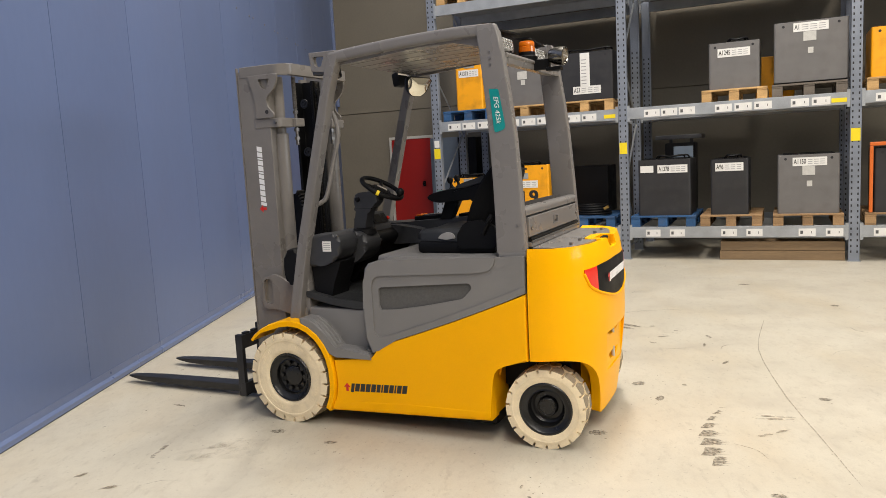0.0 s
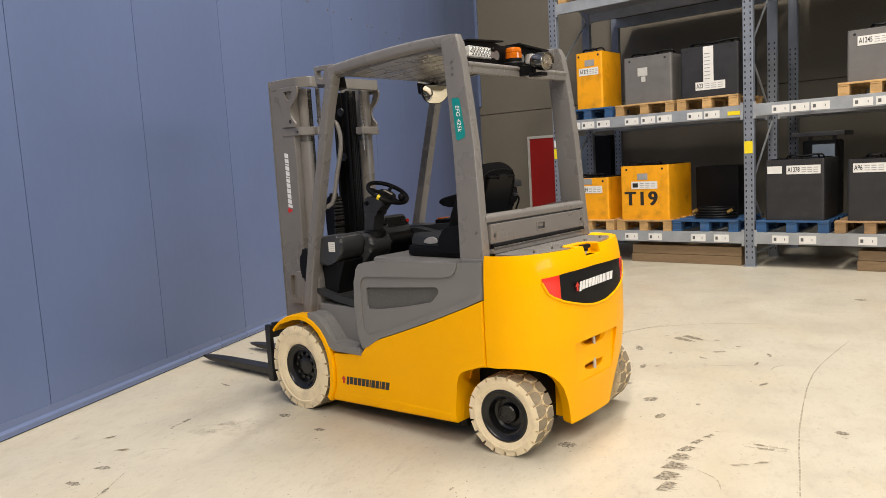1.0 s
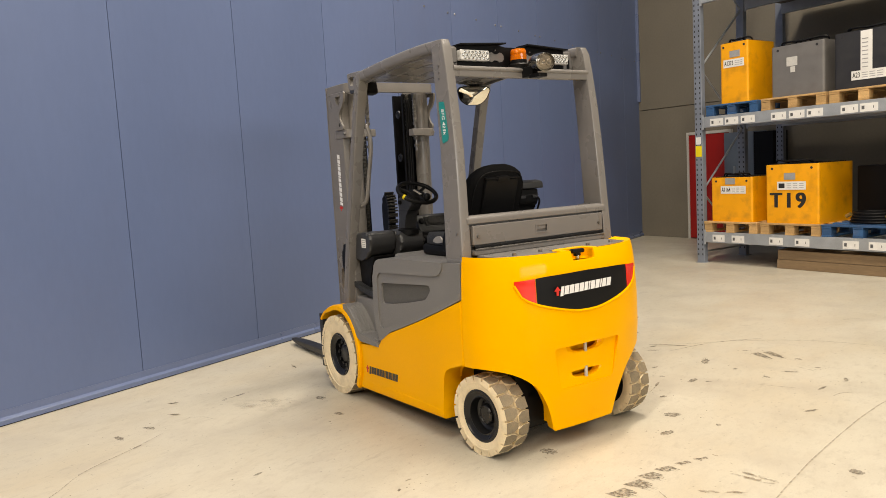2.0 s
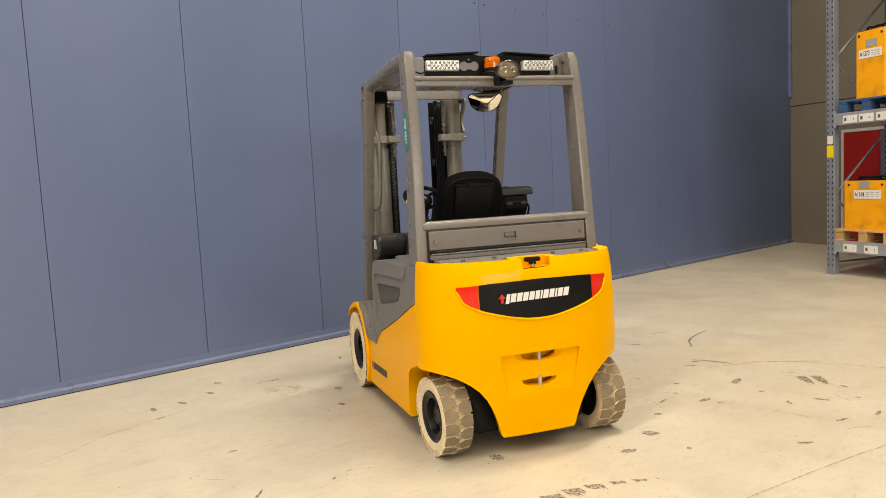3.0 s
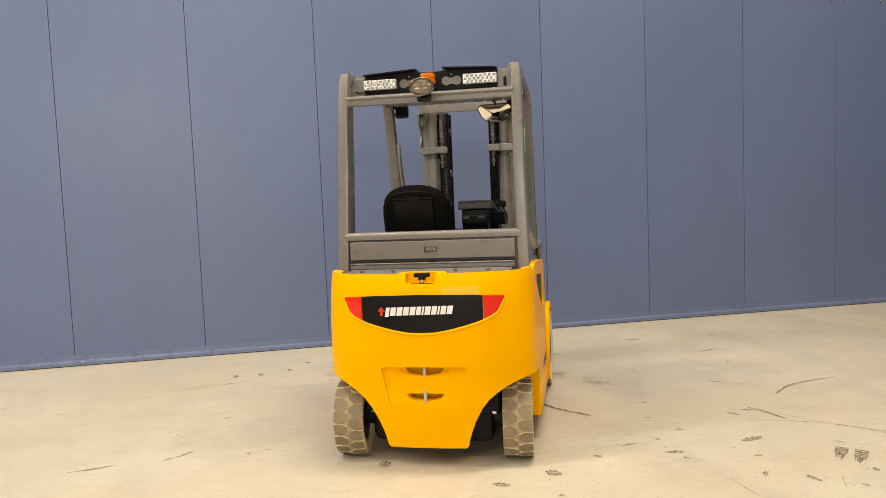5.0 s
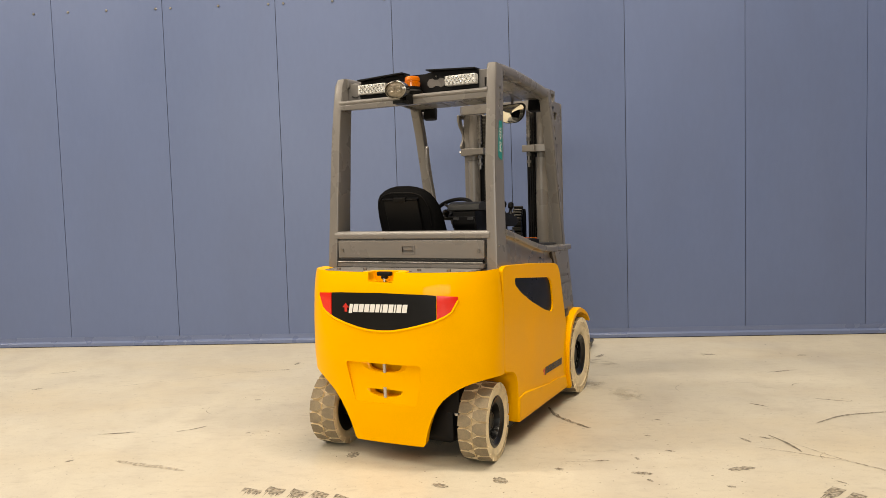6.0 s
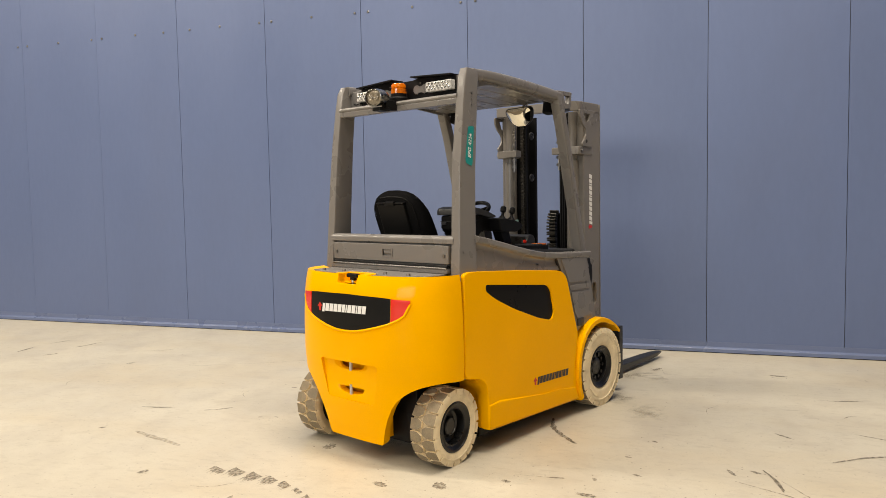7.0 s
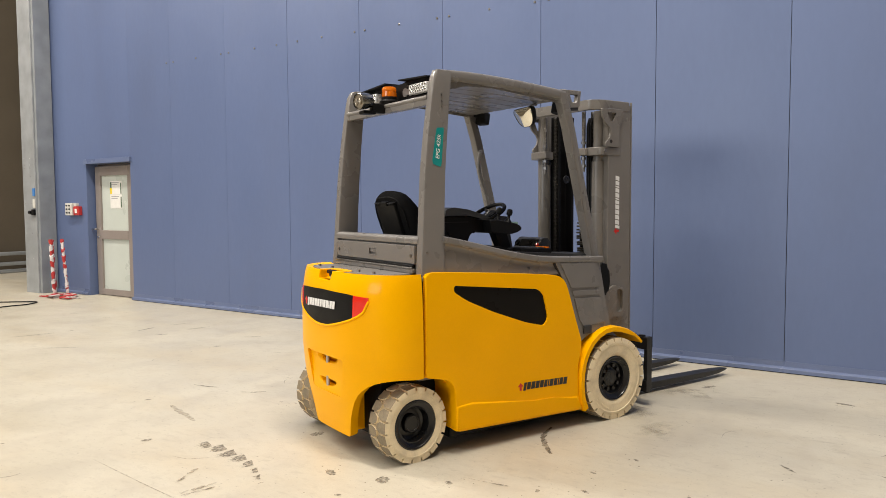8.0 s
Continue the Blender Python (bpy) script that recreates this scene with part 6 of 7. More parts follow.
rack = thing("pallet_rack", RACK, "galvanised pallet rack with three bays of punched blue-grey uprights", "pallet rack")
posts = (-BAY + 0.03, 0.02, BAY - 0.01, 2 * BAY - 0.02)
for s in posts:
    upright("upright", s, 0.0, True)
    upright("upright", s, DEPTH - 0.08, False)
    upright("upright", s, 1.95, False)
    zs = (0.15, 1.0, 1.85, 2.7, 3.55, 4.4)
    for i, (z0, z1) in enumerate(zip(zs, zs[1:])):
        a, b = (0.06, DEPTH - 0.06) if i % 2 else (DEPTH - 0.06, 0.06)
        part("brace", tube(B(), [(s, a, z0), (s, b, z1)], 0.014, 6), GALV, rack)
    for z in (0.15, 4.4):
        part("brace", tube(B(), [(s, 0.06, z), (s, DEPTH - 0.06, z)], 0.014, 6), GALV, rack)
for s0, s1 in zip(posts, posts[1:]):
    for z in LEVELS:
        for d0, d1 in ((-0.006, 0.045), (DEPTH - 0.05, DEPTH)):
            prof = rounded([(d0, z), (d1, z), (d1, z + BEAM), (d0, z + BEAM)], 0.006, 2)
            part("beam", prism(B(), prof, "x", s0 + 0.062, s1 - 0.062), GALV, rack, "galvanised shelf beam")
            for s, k in ((s0 + 0.06, 1), (s1 - 0.06, -1)):
                part("beam_hook", box(B(), min(s, s + 0.035 * k), max(s, s + 0.035 * k), d0 - 0.004, d0 - 0.0005, z - 0.03, z + BEAM + 0.03, 0.001), GALV, rack)
    for z in LEVELS[:2]:
        for k in range(3):
            c = s0 + (s1 - s0) * (0.17 + 0.33 * k)
            part("support_bar", box(B(), c - 0.03, c + 0.03, 0.046, DEPTH - 0.052, z + BEAM - 0.05, z + BEAM - 0.003), GALV, rack)
    z = LEVELS[2]
    for k in range(9):
        c = s0 + 0.2 + (s1 - s0 - 0.4) * k / 8
        part("shelf_grid", box(B(), c - 0.143, c + 0.143, 0.046, DEPTH - 0.052, z + BEAM - 0.02, z + BEAM - 0.004), GALV, rack)
    # Unseen boards added behind the rack to keep light off the back wall.
    for z in LEVELS[1:]:
        for k in range(7 if z > 3 else 4):
            part("shelf_deck", box(B(), s0 + 0.07, s1 - 0.07, 1.1 + 0.2 * k, 1.29 + 0.2 * k, z + BEAM, z + BEAM + 0.02), DARKPINE, rack, "dark unseen board added to shade the back wall")
    for z in LEVELS:
        part("rear_beam", box(B(), s0 + 0.062, s1 - 0.062, 1.9, 1.95, z, z + BEAM, 0.004), GALV, rack)
for s, z in ((posts[0], 1.56), (posts[1], 1.5), (posts[2], 1.52)):
    part("yellow_tag", box(B(), s - 0.05, s + 0.05, -0.0045, -0.0025, z - 0.07, z + 0.08), YTAG, rack, "yellow tag on the upright")
part("white_tag", box(B(), posts[0] - 0.04, posts[0] + 0.04, -0.0045, -0.0025, 1.66, 1.76), PAPER, rack, "white tag on the upright")


def beam_label(s, z, w=0.2):
    lab = part("shelf_label", box(B(), s - w / 2, s + w / 2, -0.0095, -0.0068, z - 0.047, z + 0.047), PAPER, rack, "white shelf label")
    for a, b, h in ((-0.4, -0.24, 0.02), (0.24, 0.28, 0.014)):
        part("print", box(B(), s + w * a, s + w * b, -0.0105, -0.0092, z - h, z + h), CODEGREY, lab)


for s0, offs in ((posts[0], (0.3, 0.53, 0.77, 1.2, 1.44, 1.67, 2.08, 2.3, 2.54)), (posts[1], (0.38, 0.6, 0.82, 1.26, 1.49, 1.72, 2.13, 2.36, 2.55)), (posts[2], (0.3, 0.53, 0.77))):
    for o in offs[:8] if len(offs) > 5 else offs:
        beam_label(s0 + o, 1.975 - 0.03)
for s0, offs in ((posts[0], (0.3, 0.6, 1.15, 1.5, 2.1, 2.4)), (posts[1], (0.37, 0.68, 1.32, 1.62, 2.22, 2.52)), (posts[2], (0.3, 0.6))):
    for o in offs:
        beam_label(s0 + o, 0.36, 0.19)
for s in (posts[1] - 0.16, posts[2] - 0.17):
    part("beam_plate", box(B(), s - 0.09, s + 0.09, -0.0095, -0.0068, 1.915, 1.965), YTAG, rack, "yellow load plate")


def pallet(s0, s1, z, material, label):
    """A four-way pallet: top boards, blocks, bottom boards."""
    w = s1 - s0
    p = thing("pallet", RACK @ pose(s0, 0.0, z), label, "pallet", "pallets on the rack")
    first = None
    for k in range(5):
        y = -0.01 + 0.232 * k
        ob = part("top_board", box(B(), 0, w, y, y + 0.13, 0.125, 0.147, 0.003), material, p) if k % 2 == 0 else part("top_board", box(B(), 0, w, y + 0.03, y + 0.12, 0.125, 0.147, 0.003), material, p)
    for x in (0.0, w / 2 - 0.06, w - 0.12):
        for y in (0.0, 0.42, 0.84):
            part("block", box(B(), x, x + 0.12, y, y + 0.12, 0.022, 0.104, 0.004), material, p)
        part("runner", box(B(), x, x + 0.12, -0.005, 0.97, 0.104, 0.125, 0.003), material, p)
        part("bottom_board", box(B(), x, x + 0.12, -0.005, 0.97, 0.0, 0.022, 0.003), material, p)
    return p


def battery(s0, s1, z0, z1, material, label, code="", big="", depth=0.72, d=0.04, tag=(0.55, 0.86), slip=False, cables=True, side_tag=False):
    """A steel battery trough with rolled rim, lifting holes, lid cells, and its paper tags."""
    w, h = s1 - s0, z1 - z0
    t = thing("battery", RACK @ pose(s0, d, z0), label, "battery", "traction batteries")
    body = part("trough", prism(B(), rounded([(0, 0), (w, 0), (w, depth), (0, depth)], 0.03, 4), "z", 0, h, 0.006, 1), material, t)
    for x in (0.13 * w, 0.87 * w):
        part("lifting_hole", cyl(B(), (x, -0.002, h - 0.05), (x, 0.004, h - 0.05), 0.016, 12), HOLE, body)
    bm = B()
    for i in range(3):
        for k in range(5):
            box(bm, w * (0.08 + 0.29 * i), w * (0.34 + 0.29 * i), depth * (0.06 + 0.18 * k), depth * (0.21 + 0.18 * k), h - 0.01, h + 0.012, 0.004)
    part("cell", bm, BLACK, t, "black battery cells")
    if cables:
        r = random.Random(int(s0 * 100))
        for _ in range(2):
            a, c = r.uniform(0.1, 0.4) * w, r.uniform(0.6, 0.95) * w
            part("cable", tube(B(), bend([(a, 0.12, h), (a + 0.04, 0.1, h + 0.05), ((a + c) / 2, 0.08, h + 0.035), (c, 0.1, h + 0.05), (c + 0.02, 0.16, h)], 5), 0.011, 8), BLACK, t, "black battery cable")
    lz = h * tag[1]
    lw = min(0.38, w * 0.74)
    lx = w * tag[0]
    if code:
        lab = part("tag", box(B(), lx - lw / 2, lx + lw / 2, -0.004, -0.0015, lz - 0.052, lz + 0.052), PAPER, t, "white paper tag")
        cw = 0.026 * len(code) + 0.01
        if code == "-":
            cw = 0.1
            bm = box(B(), lx - lw / 2 + 0.02, lx - lw / 2 + 0.1, -0.0052, -0.0045, lz - 0.03, lz + 0.03)
        else:
            bm = moved(letters(code, 0.095, 0.001), axes((lx - lw / 2 + 0.012 + cw / 2, -0.0052, lz), (1, 0, 0), (0, 0, 1)) @ Matrix.Diagonal((0.54, 0.86, 1, 1)))
        part("code", bm, BLACKMARK, lab)
        bm = B()
        for k in range(3):
            x = lx - lw / 2 + cw + 0.03 + k * (lw - cw - 0.04) / 3
            for zz in (0.02, -0.005, -0.03):
                box(bm, x, x + (lw - cw - 0.06) / 3.6, -0.0052, -0.0045, lz + zz, lz + zz + 0.007)
        part("print", bm, LABELGREY, lab)
    if side_tag:
        part("side_tag", box(B(), 0.03, 0.2, -0.004, -0.0015, lz - 0.04, lz + 0.05), PAPER, t, "faded white tag")
    if slip:
        part("slip", box(B(), lx - 0.08, lx + 0.06, -0.004, -0.0015, lz - 0.165, lz - 0.056), FADED, t, "white paper slip")
    if slip and h > 0.6 and w > 0.6:
        part("small_slip", box(B(), lx - 0.03, lx + 0.03, -0.004, -0.0015, h * 0.46, h * 0.46 + 0.07), FADED, t, "small white sticker")
    if material is YELLOWBOX:
        part("grey_patch", box(B(), w * 0.36, w * 0.36 + 0.15, -0.004, -0.0015, min(h * 0.88, lz + 0.075), min(h * 0.88, lz + 0.075) + 0.085), LABELGREY, t, "faded grey sticker")
    if big:
        bm = B()
        for k, dx in enumerate((-0.009, 0.0, 0.009)):
            one = moved(letters(big, 0.265, 0.003, 1.2), axes((w * 0.43 + dx, -0.0015 - 0.0003 * k, h * 0.38), (1, 0, 0), (0, 0, 1)))
            me = bpy.data.meshes.new("stroke")
            one.to_mesh(me)
            bm.from_mesh(me)
            one.free()
            bpy.data.meshes.remove(me)
        part("stencil", bm, BLACKMARK, t, "black stencilled letters")
    return t


Z1, Z2 = LEVELS[0] + BEAM, LEVELS[1] + BEAM
P = 0.147
pallet(0.1, 0.93, Z1, BLUEPINE, "blue stained wooden pallet under a dark battery")
pallet(0.99, 1.73, Z1, DIRTYSHADEPINE, "dirty pine pallet under a narrow dark battery")
pallet(1.855, 2.64, Z1, DIRTYSHADEPINE, "dirty pine pallet under a grey battery")
pallet(1.02, 1.79, Z2, PINE, "yellow pine pallet under a grey battery")
pallet(1.84, 2.66, Z2, DARKPINE, "weathered grey pallet under a large grey battery")
pallet(-2.66, -1.85, Z1, PINE, "pine pallet under a small yellow battery")
pallet(-1.8, -1.0, Z1, PINE, "pine pallet under a yellow battery")
pallet(-0.985, -0.12, Z1, BLUEPINE, "worn blue pallet under a coiled black hose")
pallet(-2.6, -1.82, Z2, BLUEPINE, "blue stained pallet under a slim yellow battery")
pallet(-1.77, -0.93, Z2, PINE, "pine pallet under a grey battery")
pallet(-0.89, -0.1, Z2, PINE, "pine pallet under a dark battery")
pallet(2.86, 3.66, Z1, DIRTYSHADEPINE, "dirty pine pallet beside the upright")
pallet(2.86, 3.66, Z2, PINE, "pine pallet beside the upright")
pallet(-2.62, -1.85, LEVELS[2] + BEAM, PINE, "pine pallet on the high shelf")
battery(0.2, 0.87, Z1 + P, 1.33, DARKBOX, "dark grey traction battery on a blue pallet", "A1378", tag=(0.66, 0.83), side_tag=True)
battery(1.115, 1.57, Z1 + P, 1.3, DARKBOX, "narrow dark grey traction battery", "A96", tag=(0.5, 0.86))
battery(1.905, 2.595, Z1 + P, 1.315, GREYBOX, "grey traction battery with several paper tags", "A1150", tag=(0.52, 0.88), slip=True, cables=False)
battery(1.105, 1.7, Z2 + P, 2.75, GREYBOX, "grey traction battery with a looped cable", "A1245", tag=(0.5, 0.78))
battery(1.86, 2.67, Z2 + P + 0.02, 2.91, GREYBOX, "large grey traction battery with paper tags", "A1", tag=(0.5, 0.9), slip=True, cables=False)
battery(-2.57, -1.94, Z1 + P, 1.19, YELLOWBOX, "small scuffed yellow traction battery", "A1164", tag=(0.55, 0.72), depth=0.6)
battery(-1.745, -1.04, Z1 + P, 1.335, YELLOWBOX, "large yellow traction battery with black stencilled letters", "-", "T19", tag=(0.5, 0.64), depth=0.8)
battery(-2.395, -1.98, Z2 + P, 2.965, YELLOWBOX, "slim tall yellow traction battery", "A1373", tag=(0.5, 0.66), depth=0.6)
battery(-1.65, -0.97, Z2 + P, 2.8, GREYBOX, "grey traction battery with a paper slip", slip=True, tag=(0.42, 0.85))
battery(-0.85, -0.1, Z2 + P, 2.82, DARKBOX, "dark traction battery with a long paper sheet", "A23", tag=(0.52, 0.22))
battery(2.9, 3.55, Z2 + P, 2.75, YELLOWBOX, "yellow traction battery beside the upright", tag=(0.4, 0.8), slip=True)
battery(2.95, 3.6, Z1 + P, 1.35, DARKBOX, "dark traction battery beside the upright", cables=False)
battery(-2.55, -1.95, LEVELS[2] + BEAM + P, 4.4, YELLOWBOX, "yellow battery on the high shelf")
sheet = settle("paper_sheet", box(B(), -0.545, -0.415, 0.033, 0.036, 2.368, 2.81), PAPER)
sheet.matrix_world = RACK
tagged(sheet, "long white check sheet taped to a dark battery", "paper sheet")
bm = B()
for k in range(8):
    box(bm, -0.53, -0.46, 0.0315, 0.0325, 2.4 + 0.045 * k, 2.41 + 0.045 * k)
part("print", bm, LABELGREY, sheet)

frame_ = thing("lifting_frame", RACK @ pose(2.9, 0.0, Z1 + P), "orange lifting frame round a dark battery", "lifting frame")
for x in (0.0, 0.705):
    part("post", box(B(), x, x + 0.04, 0.0, 0.05, 0, 0.79, 0.01), ORANGEPAINT, frame_)
part("top_bar", box(B(), 0.0, 0.745, 0.0, 0.05, 0.79, 0.835, 0.01), ORANGEPAINT, frame_)

# coiled black hose on the worn blue pallet
hose = thing("hose_bundle", RACK @ pose(-0.5, 0.3, Z1 + P), "bundle of black hydraulic hose with brass ends", "hose")
for k in range(4):
    a = 0.27 - 0.015 * k
    pts = [(a * math.cos(t), 0.2 * math.sin(t), 0.03 + 0.034 * k) for t in (math.tau * i / 20 for i in range(20))]
    part("hose_turn", tube(B(), pts, 0.018, 8, True), BLACK, hose)
for x in (-0.24, 0.22):
    part("fitting", cyl(B(), (x, -0.2, 0.1), (x + 0.06, -0.21, 0.13), 0.022, 10), surf("brass", (0.45, 0.28, 0.08), 0.4, metal=0.8, bump=0.05), hose, "brass hose fitting")

# black cases and a machine deeper in the rack
crate = settle("black_case", prism(B(), rounded([(-0.95, 0.75), (-0.35, 0.75), (-0.35, 1.3), (-0.95, 1.3)], 0.03, 3), "z", Z1 + P, 1.27, 0.01), BLACK)
crate.matrix_world = RACK
tagged(crate, "black plastic case deep in the rack", "case")
mach = thing("charger_frame", RACK @ pose(0.45, 0.75, Z1 + P), "black charger with a grey top tray, deep in the rack", "charger")
part("body", box(B(), 0, 0.4, 0, 0.4, 0, 0.95, 0.02), BLACK, mach)
part("tray", box(B(), -0.12, 0.5, -0.05, 0.45, 1.0, 1.06, 0.01), CHAR, mach)
for x in (0.05, 0.33):
    part("stand", box(B(), x, x + 0.04, 0.1, 0.14, 0.95, 1.0), CHAR, mach)
part("screen", box(B(), 0.12, 0.38, -0.012, 0, 0.7, 0.9, 0.004), BLUECAB, mach)
bt = settle("yellow_tank", prism(B(), rounded([(1.62, 0.95), (2.1, 0.95), (2.1, 1.4), (1.62, 1.4)], 0.04, 3), "z", Z2, 2.62, 0.008), YELLOWBOX)
bt.matrix_world = RACK
tagged(bt, "yellow battery deep in the rack", "battery")

# timber beams under the lowest shelf
for s0, s1, d in ((1.22, 2.66, 0.06), (-1.61, -0.1, 0.06), (3.2, 4.6, 0.06)):
    stack = thing("timber_stack", RACK @ pose(s0, d, 0), "two stacked brown timber beams under the rack", "timber", "timber under the rack")
    for k in range(2):
        part("timber", box(B(), 0.01 * k, s1 - s0, 0.004 * k, 0.3, 0.121 * k + 0.0005, 0.121 * k + 0.118, 0.005), PLANK, stack)

# ---- marks on the floor: ragged stains from end to end, with their half width ----
STAINS_BEHIND = [(1.03, 4.78, 1.11, 4.83, 0.04), (0.65, 4.01, 0.74, 4.0, 0.04), (-1.75, 6.52, -1.72, 6.65, 0.02), (-1.65, 7.28, -1.65, 7.36, 0.018), (-1.07, 6.84, -1.13, 7.05, 0.012),
                 (-0.34, 6.86, -0.24, 7.08, 0.008), (0.45, 6.14, 0.54, 6.18, 0.013), (0.94, 5.92, 0.91, 6.07, 0.03), (0.97, 5.45, 0.99, 5.55, 0.022),
                 (1.06, 5.51, 1.09, 5.53, 0.012), (1.11, 4.47, 1.15, 4.55, 0.026), (0.65, 5.69, 0.67, 5.73, 0.012), (0.76, 5.51, 0.79, 5.52, 0.012), (0.81, 5.29, 0.8, 5.37, 0.01)]
STAINS_EAST = [(1.15, 5.86, 1.16, 5.89, 0.015), (1.35, 5.78, 1.4, 5.75, 0.015), (1.7, 5.6, 1.73, 5.7, 0.012), (1.82, 5.84, 1.81, 5.93, 0.015), (1.61, 6.1, 1.64, 6.11, 0.012),
               (1.46, 6.29, 1.5, 6.28, 0.015), (1.09, 6.38, 1.12, 6.41, 0.01), (-0.24, 6.42, -0.15, 6.51, 0.012), (1.34, 4.73, 1.33, 4.76, 0.015), (1.44, 5.93, 1.53, 5.95, 0.018),
               (-1.68, 5.64, -1.8, 5.72, 0.025), (0.44, 6.25, 0.47, 6.3, 0.015), (0.09, 5.75, 0.11, 5.78, 0.012), (0.4, 5.63, 0.41, 5.66, 0.012), (0.91, 5.08, 0.93, 5.12, 0.02)]
STAINS_WEST = [(1.69, 5.15, 1.75, 5.22, 0.015), (1.99, 4.4, 2.05, 4.39, 0.03), (0.78, 2.43, 0.75, 2.46, 0.015), (1.35, 3.23, 1.3, 3.26, 0.025), (0.3, 3.28, 0.29, 3.3, 0.008), (0.26, 3.38, 0.27, 3.41, 0.008),
               (-1.65, 3.27, -1.55, 3.29, 0.022), (-1.65, 3.09, -1.56, 3.08, 0.022), (-1.37, 3.02, -1.38, 3.08, 0.012), (-1.09, 4.18, -1.01, 4.17, 0.03), (-1.89, 4.72, -1.77, 4.66, 0.012),
               (-0.45, 3.13, -0.45, 3.09, 0.012), (-0.75, 3.99, -0.68, 3.985, 0.024), (-0.81, 1.21, -0.86, 1.27, 0.022), (2.72, 7.94, 2.82, 7.91, 0.04), (3.13, 6.79, 3.18, 6.75, 0.04)]
FAINT_STAINS = [(-1.71, 3.5, -1.63, 3.53, 0.025), (-1.63, 3.86, -1.62, 4.0, 0.02), (-1.95, 3.61, -1.89, 3.67, 0.02), (1.56, 4.13, 1.73, 4.1, 0.025), (1.35, 3.83, 1.64, 3.96, 0.022), (1.6, 4.17, 1.78, 4.12, 0.022), (-0.91, 0.18, -1.0, 0.23, 0.03)]
# long dark scuffs and their half width
SCUFFS = [([(-0.19, 5.13), (-0.02, 5.16), (0.1, 5.22), (0.26, 5.34)], 0.024), ([(0.2, 6.66), (0.04, 6.91), (-0.03, 7.29)], 0.012), ([(0.41, 6.31), (0.55, 6.36), (0.69, 6.38)], 0.016), ([(0.3, 2.35), (0.285, 2.46), (0.26, 2.57)], 0.012),
          ([(0.26, 2.83), (0.21, 2.92), (0.15, 2.98)], 0.01), ([(-1.29, 0.16), (-1.42, 0.19), (-1.57, 0.21)], 0.014), ([(-1.34, 1.01), (-1.43, 1.22)], 0.008)]
FAR_SCUFFS = [([(-0.02, -1.0), (-0.38, -0.89)], 0.014), ([(-0.52, -0.86), (-0.6, -0.88)], 0.012), ([(0.15, -0.12), (-0.07, 0.13)], 0.008), ([(-1.27, -2.14), (-1.32, -2.05)], 0.012), ([(-1.3, -1.45), (-1.35, -1.38)], 0.012),
              ([(-0.96, -0.23), (-1.2, -0.27)], 0.016), ([(-1.39, -0.27), (-1.57, -0.2)], 0.012)]
LINES = [([(1.69, 3.3), (1.75, 3.79), (1.83, 4.44), (1.97, 5.19), (2.11, 5.67), (2.4, 6.35)], 0.006), ([(0.54, 6.38), (0.8, 6.53), (1.03, 6.7), (1.52, 6.87), (2.0, 6.85)], 0.007), ([(-1.0, 2.1), (-1.15, 2.45), (-1.3, 2.7), (-1.37, 3.03), (-1.44, 3.27)], 0.005),
         ([(1.34, 5.57), (1.61, 5.58)], 0.004), ([(0.61, 6.17), (0.8, 6.5), (0.96, 6.67), (1.13, 6.81)], 0.012), ([(0.82, 5.12), (0.81, 5.35)], 0.004), ([(-0.87, 1.83), (-0.94, 2.01)], 0.005), ([(1.63, 6.0), (1.5, 6.08)], 0.004)]
rnd = random.Random(11)


def blot(bm, x, y, lx, ly, turn, z):
    """A ragged flat patch with a brushed outline."""
    n = 30
    m = pose(x, y, z, 0, 0, turn)
    ring = []
    for k in range(n):
        a = math.tau * k / n
        r = rnd.uniform(0.6, 0.95) if k % 3 else rnd.uniform(0.75, 1.12)
        ring.append(bm.verts.new(m @ Vector((lx * math.cos(a) * r, ly * math.sin(a) * r, 0))))
    bm.faces.new(ring)


def streak(bm, pts, w, z):
    """A band of uneven width that thins out at both ends."""
    line = bend([(x, y, z) for x, y in pts], 7)
    left, right = [], []
    for i, p in enumerate(line):
        d = (line[min(i + 1, len(line) - 1)] - line[max(i - 1, 0)]).normalized()
        s = Vector((-d.y, d.x, 0)) * w * (0.3 + 0.7 * math.sin(math.pi * (i + 0.3) / len(line)))
        left.append(bm.verts.new(p + s * rnd.uniform(0.4, 1.0)))
        right.append(bm.verts.new(p - s * rnd.uniform(0.4, 1.0)))
    for a, b, c, d in zip(left, left[1:], right[1:], right):
        bm.faces.new((a, b, c, d))


def tread_block(bm, x, y, along, across, turn, lean, z):
    """The print of one tread block: a full edge, and rubber dragged from it to a frayed one, with a few loose strokes."""
    m = pose(x, y, z, 0, 0, turn)
    n = max(8, round(along / 0.006))
    far = []
    for k in range(n + 1):
        u = along * k / n
        v = across * (0.4 + 0.6 * math.sin(math.pi * (0.12 + 0.76 * k / n))) * rnd.uniform(0.62, 1.0)
        far.append((u + lean * v, -v))
    near = [(along * q, rnd.uniform(-0.003, 0.003)) for q in (1.0, 0.8, 0.6, 0.4, 0.2, 0.0)]
    bm.faces.new([bm.verts.new(m @ Vector((u, v, 0))) for u, v in far + near])
    for _ in range(4):
        u, v, w = rnd.uniform(0, along), rnd.uniform(0.7, 1.1) * across, rnd.uniform(0.002, 0.004)
        bm.faces.new([bm.verts.new(m @ Vector(q)) for q in ((u + lean * v * 0.6 - w, -v * 0.6, 0.0004), (u + lean * v * 0.6 + w, -v * 0.6, 0.0004), (u + lean * v * 1.25, -v * 1.25, 0.0004))])


dark, faint, printed = B(), B(), B()
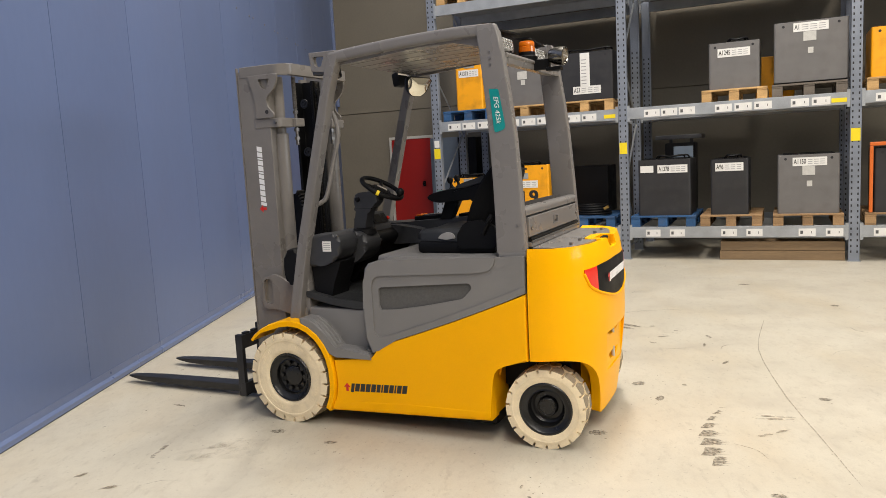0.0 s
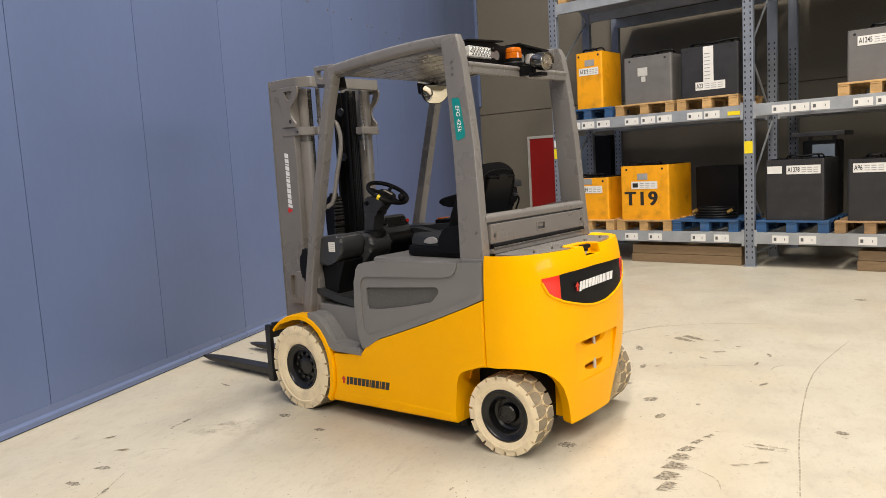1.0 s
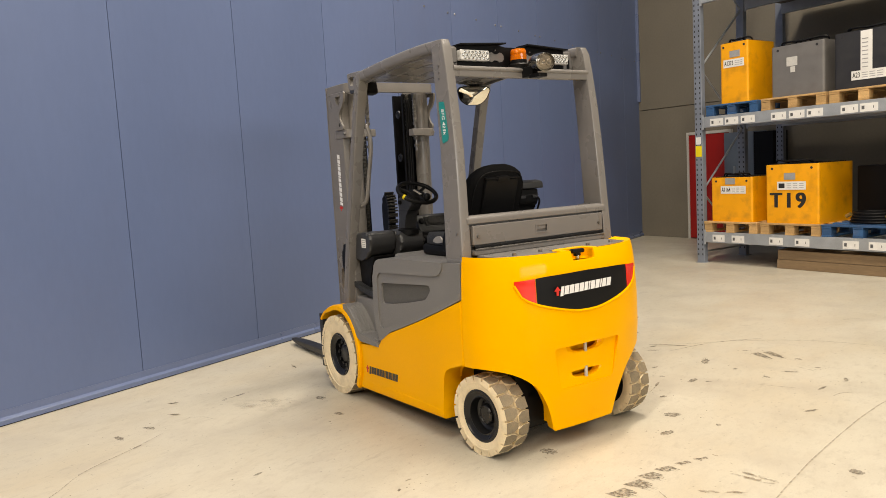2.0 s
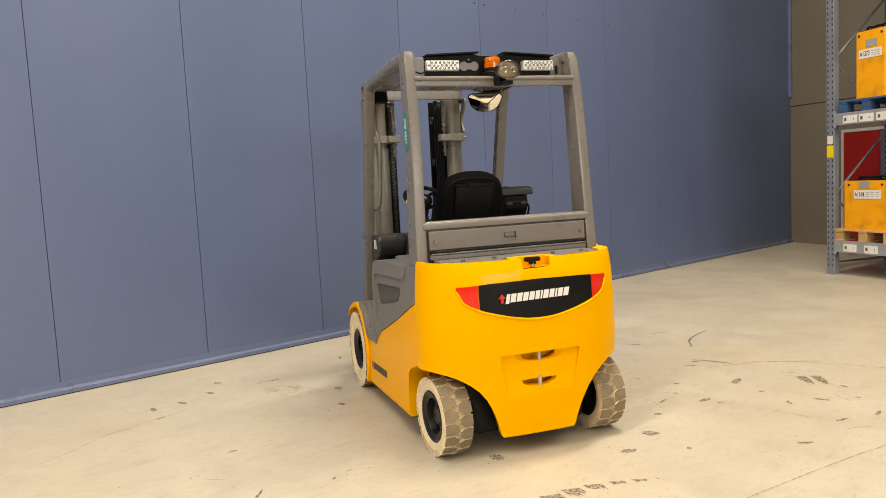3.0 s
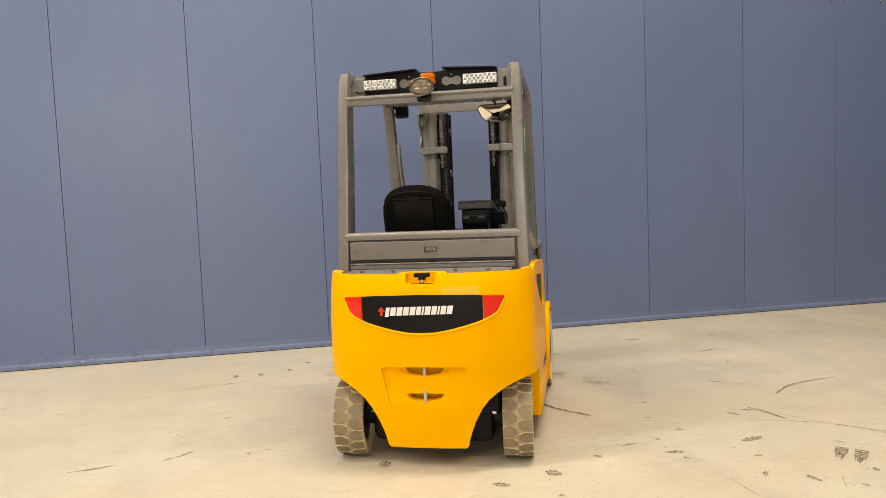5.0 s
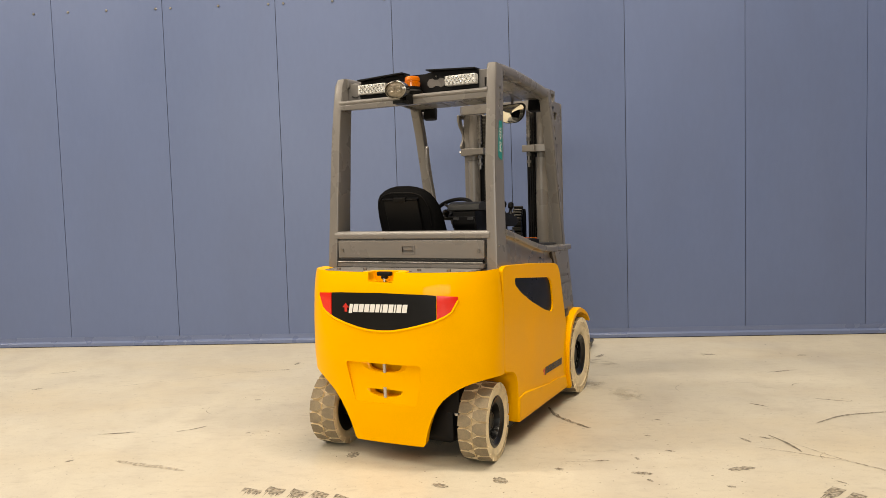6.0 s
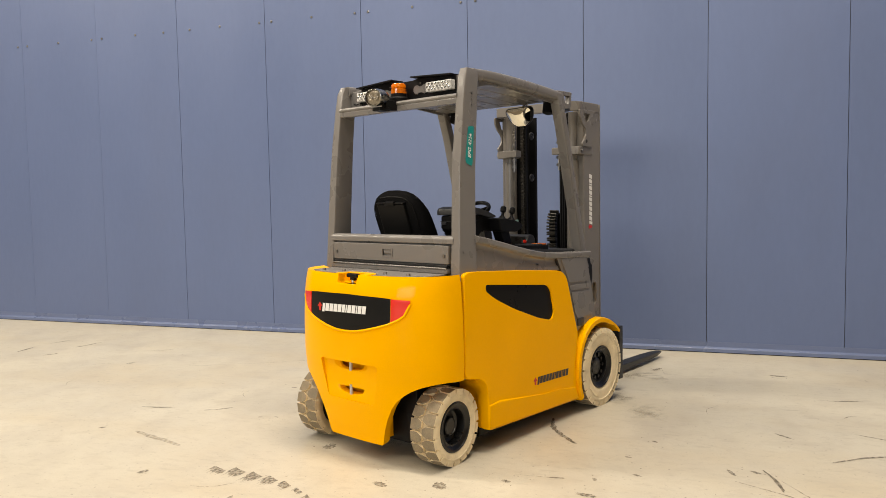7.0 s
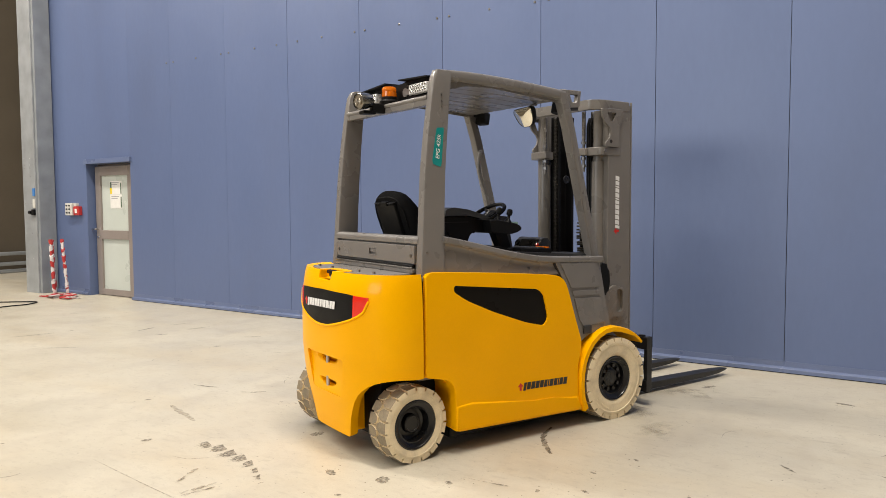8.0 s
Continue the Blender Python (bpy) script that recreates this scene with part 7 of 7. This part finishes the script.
# a tyre print whose blocks shrink to hooks along the way
for k, (x, y) in enumerate(((1.142, 3.56), (1.13, 3.68), (1.158, 3.807), (1.182, 3.922), (1.226, 4.031), (1.283, 4.136), (1.348, 4.227))):
    tread_block(printed, x, y, 0.112 - 0.007 * k, (0.07, 0.098, 0.1, 0.09, 0.06, 0.035, 0.022)[k], 66 - 3 * k, 0.35, 0.0012)
    if k > 3:
        streak(printed, [(x + 0.01, y + 0.01), (x + 0.035, y), (x + 0.065 - 0.004 * k, y - 0.008)], 0.007, 0.0017)
streak(printed, [(1.412, 4.326), (1.428, 4.318), (1.442, 4.315)], 0.006, 0.0012)
streak(faint, [(0.77, 2.71), (0.85, 2.94), (0.92, 3.16)], 0.03, 0.0028)
for x0, y0, x1, y1, w in STAINS_BEHIND + STAINS_EAST + STAINS_WEST:
    turn = math.degrees(math.atan2(y1 - y0, x1 - x0))
    blot(printed, (x0 + x1) / 2, (y0 + y1) / 2, 0.008 + math.hypot(x1 - x0, y1 - y0) / 2, w, turn, 0.0014 + rnd.uniform(0, 0.0006))
    for _ in range(4):
        blot(dark, rnd.gauss((x0 + x1) / 2, 0.07), rnd.gauss((y0 + y1) / 2, 0.07), rnd.uniform(0.002, 0.008), rnd.uniform(0.002, 0.005), turn, 0.0024)
for dx, dy in ((0.0, 0.0), (0.07, 0.06)):
    tread_block(printed, 1.155 + dx, 6.33 + dy, 0.062, 0.21, 46, 0.0, 0.0013)
for x0, y0, x1, y1, w in FAINT_STAINS:
    for _ in range(5):
        q = rnd.random()
        blot(faint, x0 + (x1 - x0) * q, y0 + (y1 - y0) * q, 0.03, w * rnd.uniform(0.3, 0.8), math.degrees(math.atan2(y1 - y0, x1 - x0)) + rnd.uniform(-25, 25), 0.0026 + rnd.uniform(0, 0.0004))
for pts, w in SCUFFS + FAR_SCUFFS:
    streak(dark, pts, w, 0.0023)
for pts, w in LINES:
    streak(faint, pts, w, 0.0034)
for _ in range(60):
    x, y = rnd.uniform(-2.3, 6.5), rnd.uniform(-3.5, 9.5)
    a, l = rnd.uniform(0, math.tau), rnd.uniform(0.05, 0.22)
    streak(faint, [(x, y), (x + l * 0.5 * math.cos(a), y + l * 0.5 * math.sin(a)), (x + l * math.cos(a + 0.3), y + l * math.sin(a + 0.3))], rnd.uniform(0.002, 0.006), 0.0026)
for _ in range(170):
    x, y = rnd.uniform(-2.3, 5.5), rnd.uniform(-2, 9)
    blot(dark if rnd.random() < 0.45 else faint, x, y, rnd.uniform(0.003, 0.016), rnd.uniform(0.002, 0.007), rnd.uniform(0, 180), 0.0014)
tagged(settle("scuff_marks", dark, SCUFF), "dark brown rubber scuffs and tyre prints on the floor", "floor marks", kind="stuff")
tagged(settle("tyre_print", printed, PRINT), "grey-brown print of tyre tread blocks on the floor", "floor marks", kind="stuff")
tagged(settle("faint_marks", faint, FAINT), "faint grey scuffs on the floor", "floor marks", kind="stuff")

# dull stains by the front wheels and a line of dirt along the wall
smudge = B()
for x, y, lx, ly, turn in ((-0.8, 5.43, 0.3, 0.16, 20), (-1.5, 5.6, 0.34, 0.14, 60), (-0.45, 5.72, 0.24, 0.12, -20), (-1.2, 5.2, 0.25, 0.12, 40), (0.5, 4.35, 0.3, 0.14, 70), (-1.3, 3.9, 0.3, 0.12, 10)):
    for k in range(4):
        m = pose(x + rnd.uniform(-0.06, 0.06), y + rnd.uniform(-0.06, 0.06), 0.0040 + 0.0003 * k, 0, 0, turn + 25 * k)
        wave = [rnd.uniform(0, math.tau) for _ in range(3)]
        smudge.faces.new([smudge.verts.new(m @ Vector((lx * (1 - 0.18 * k) * q * math.cos(a), ly * (1 - 0.18 * k) * q * math.sin(a), 0))) for a in (math.tau * i / 40 for i in range(40))
                          for q in (0.8 + 0.12 * math.sin(2 * a + wave[0]) + 0.07 * math.sin(5 * a + wave[1]) + 0.05 * math.sin(9 * a + wave[2]),)])
for k in range(16):
    y = -2.4 + k * 1.05
    streak(smudge, [(WALL_X + 0.062, y), (WALL_X + 0.058, y + 0.5), (WALL_X + 0.064, y + 1.1)], 0.02, 0.0038)
tagged(settle("tyre_smudges", smudge, SMUDGE), "dull grey-brown smudges on the floor", "floor marks", kind="stuff")
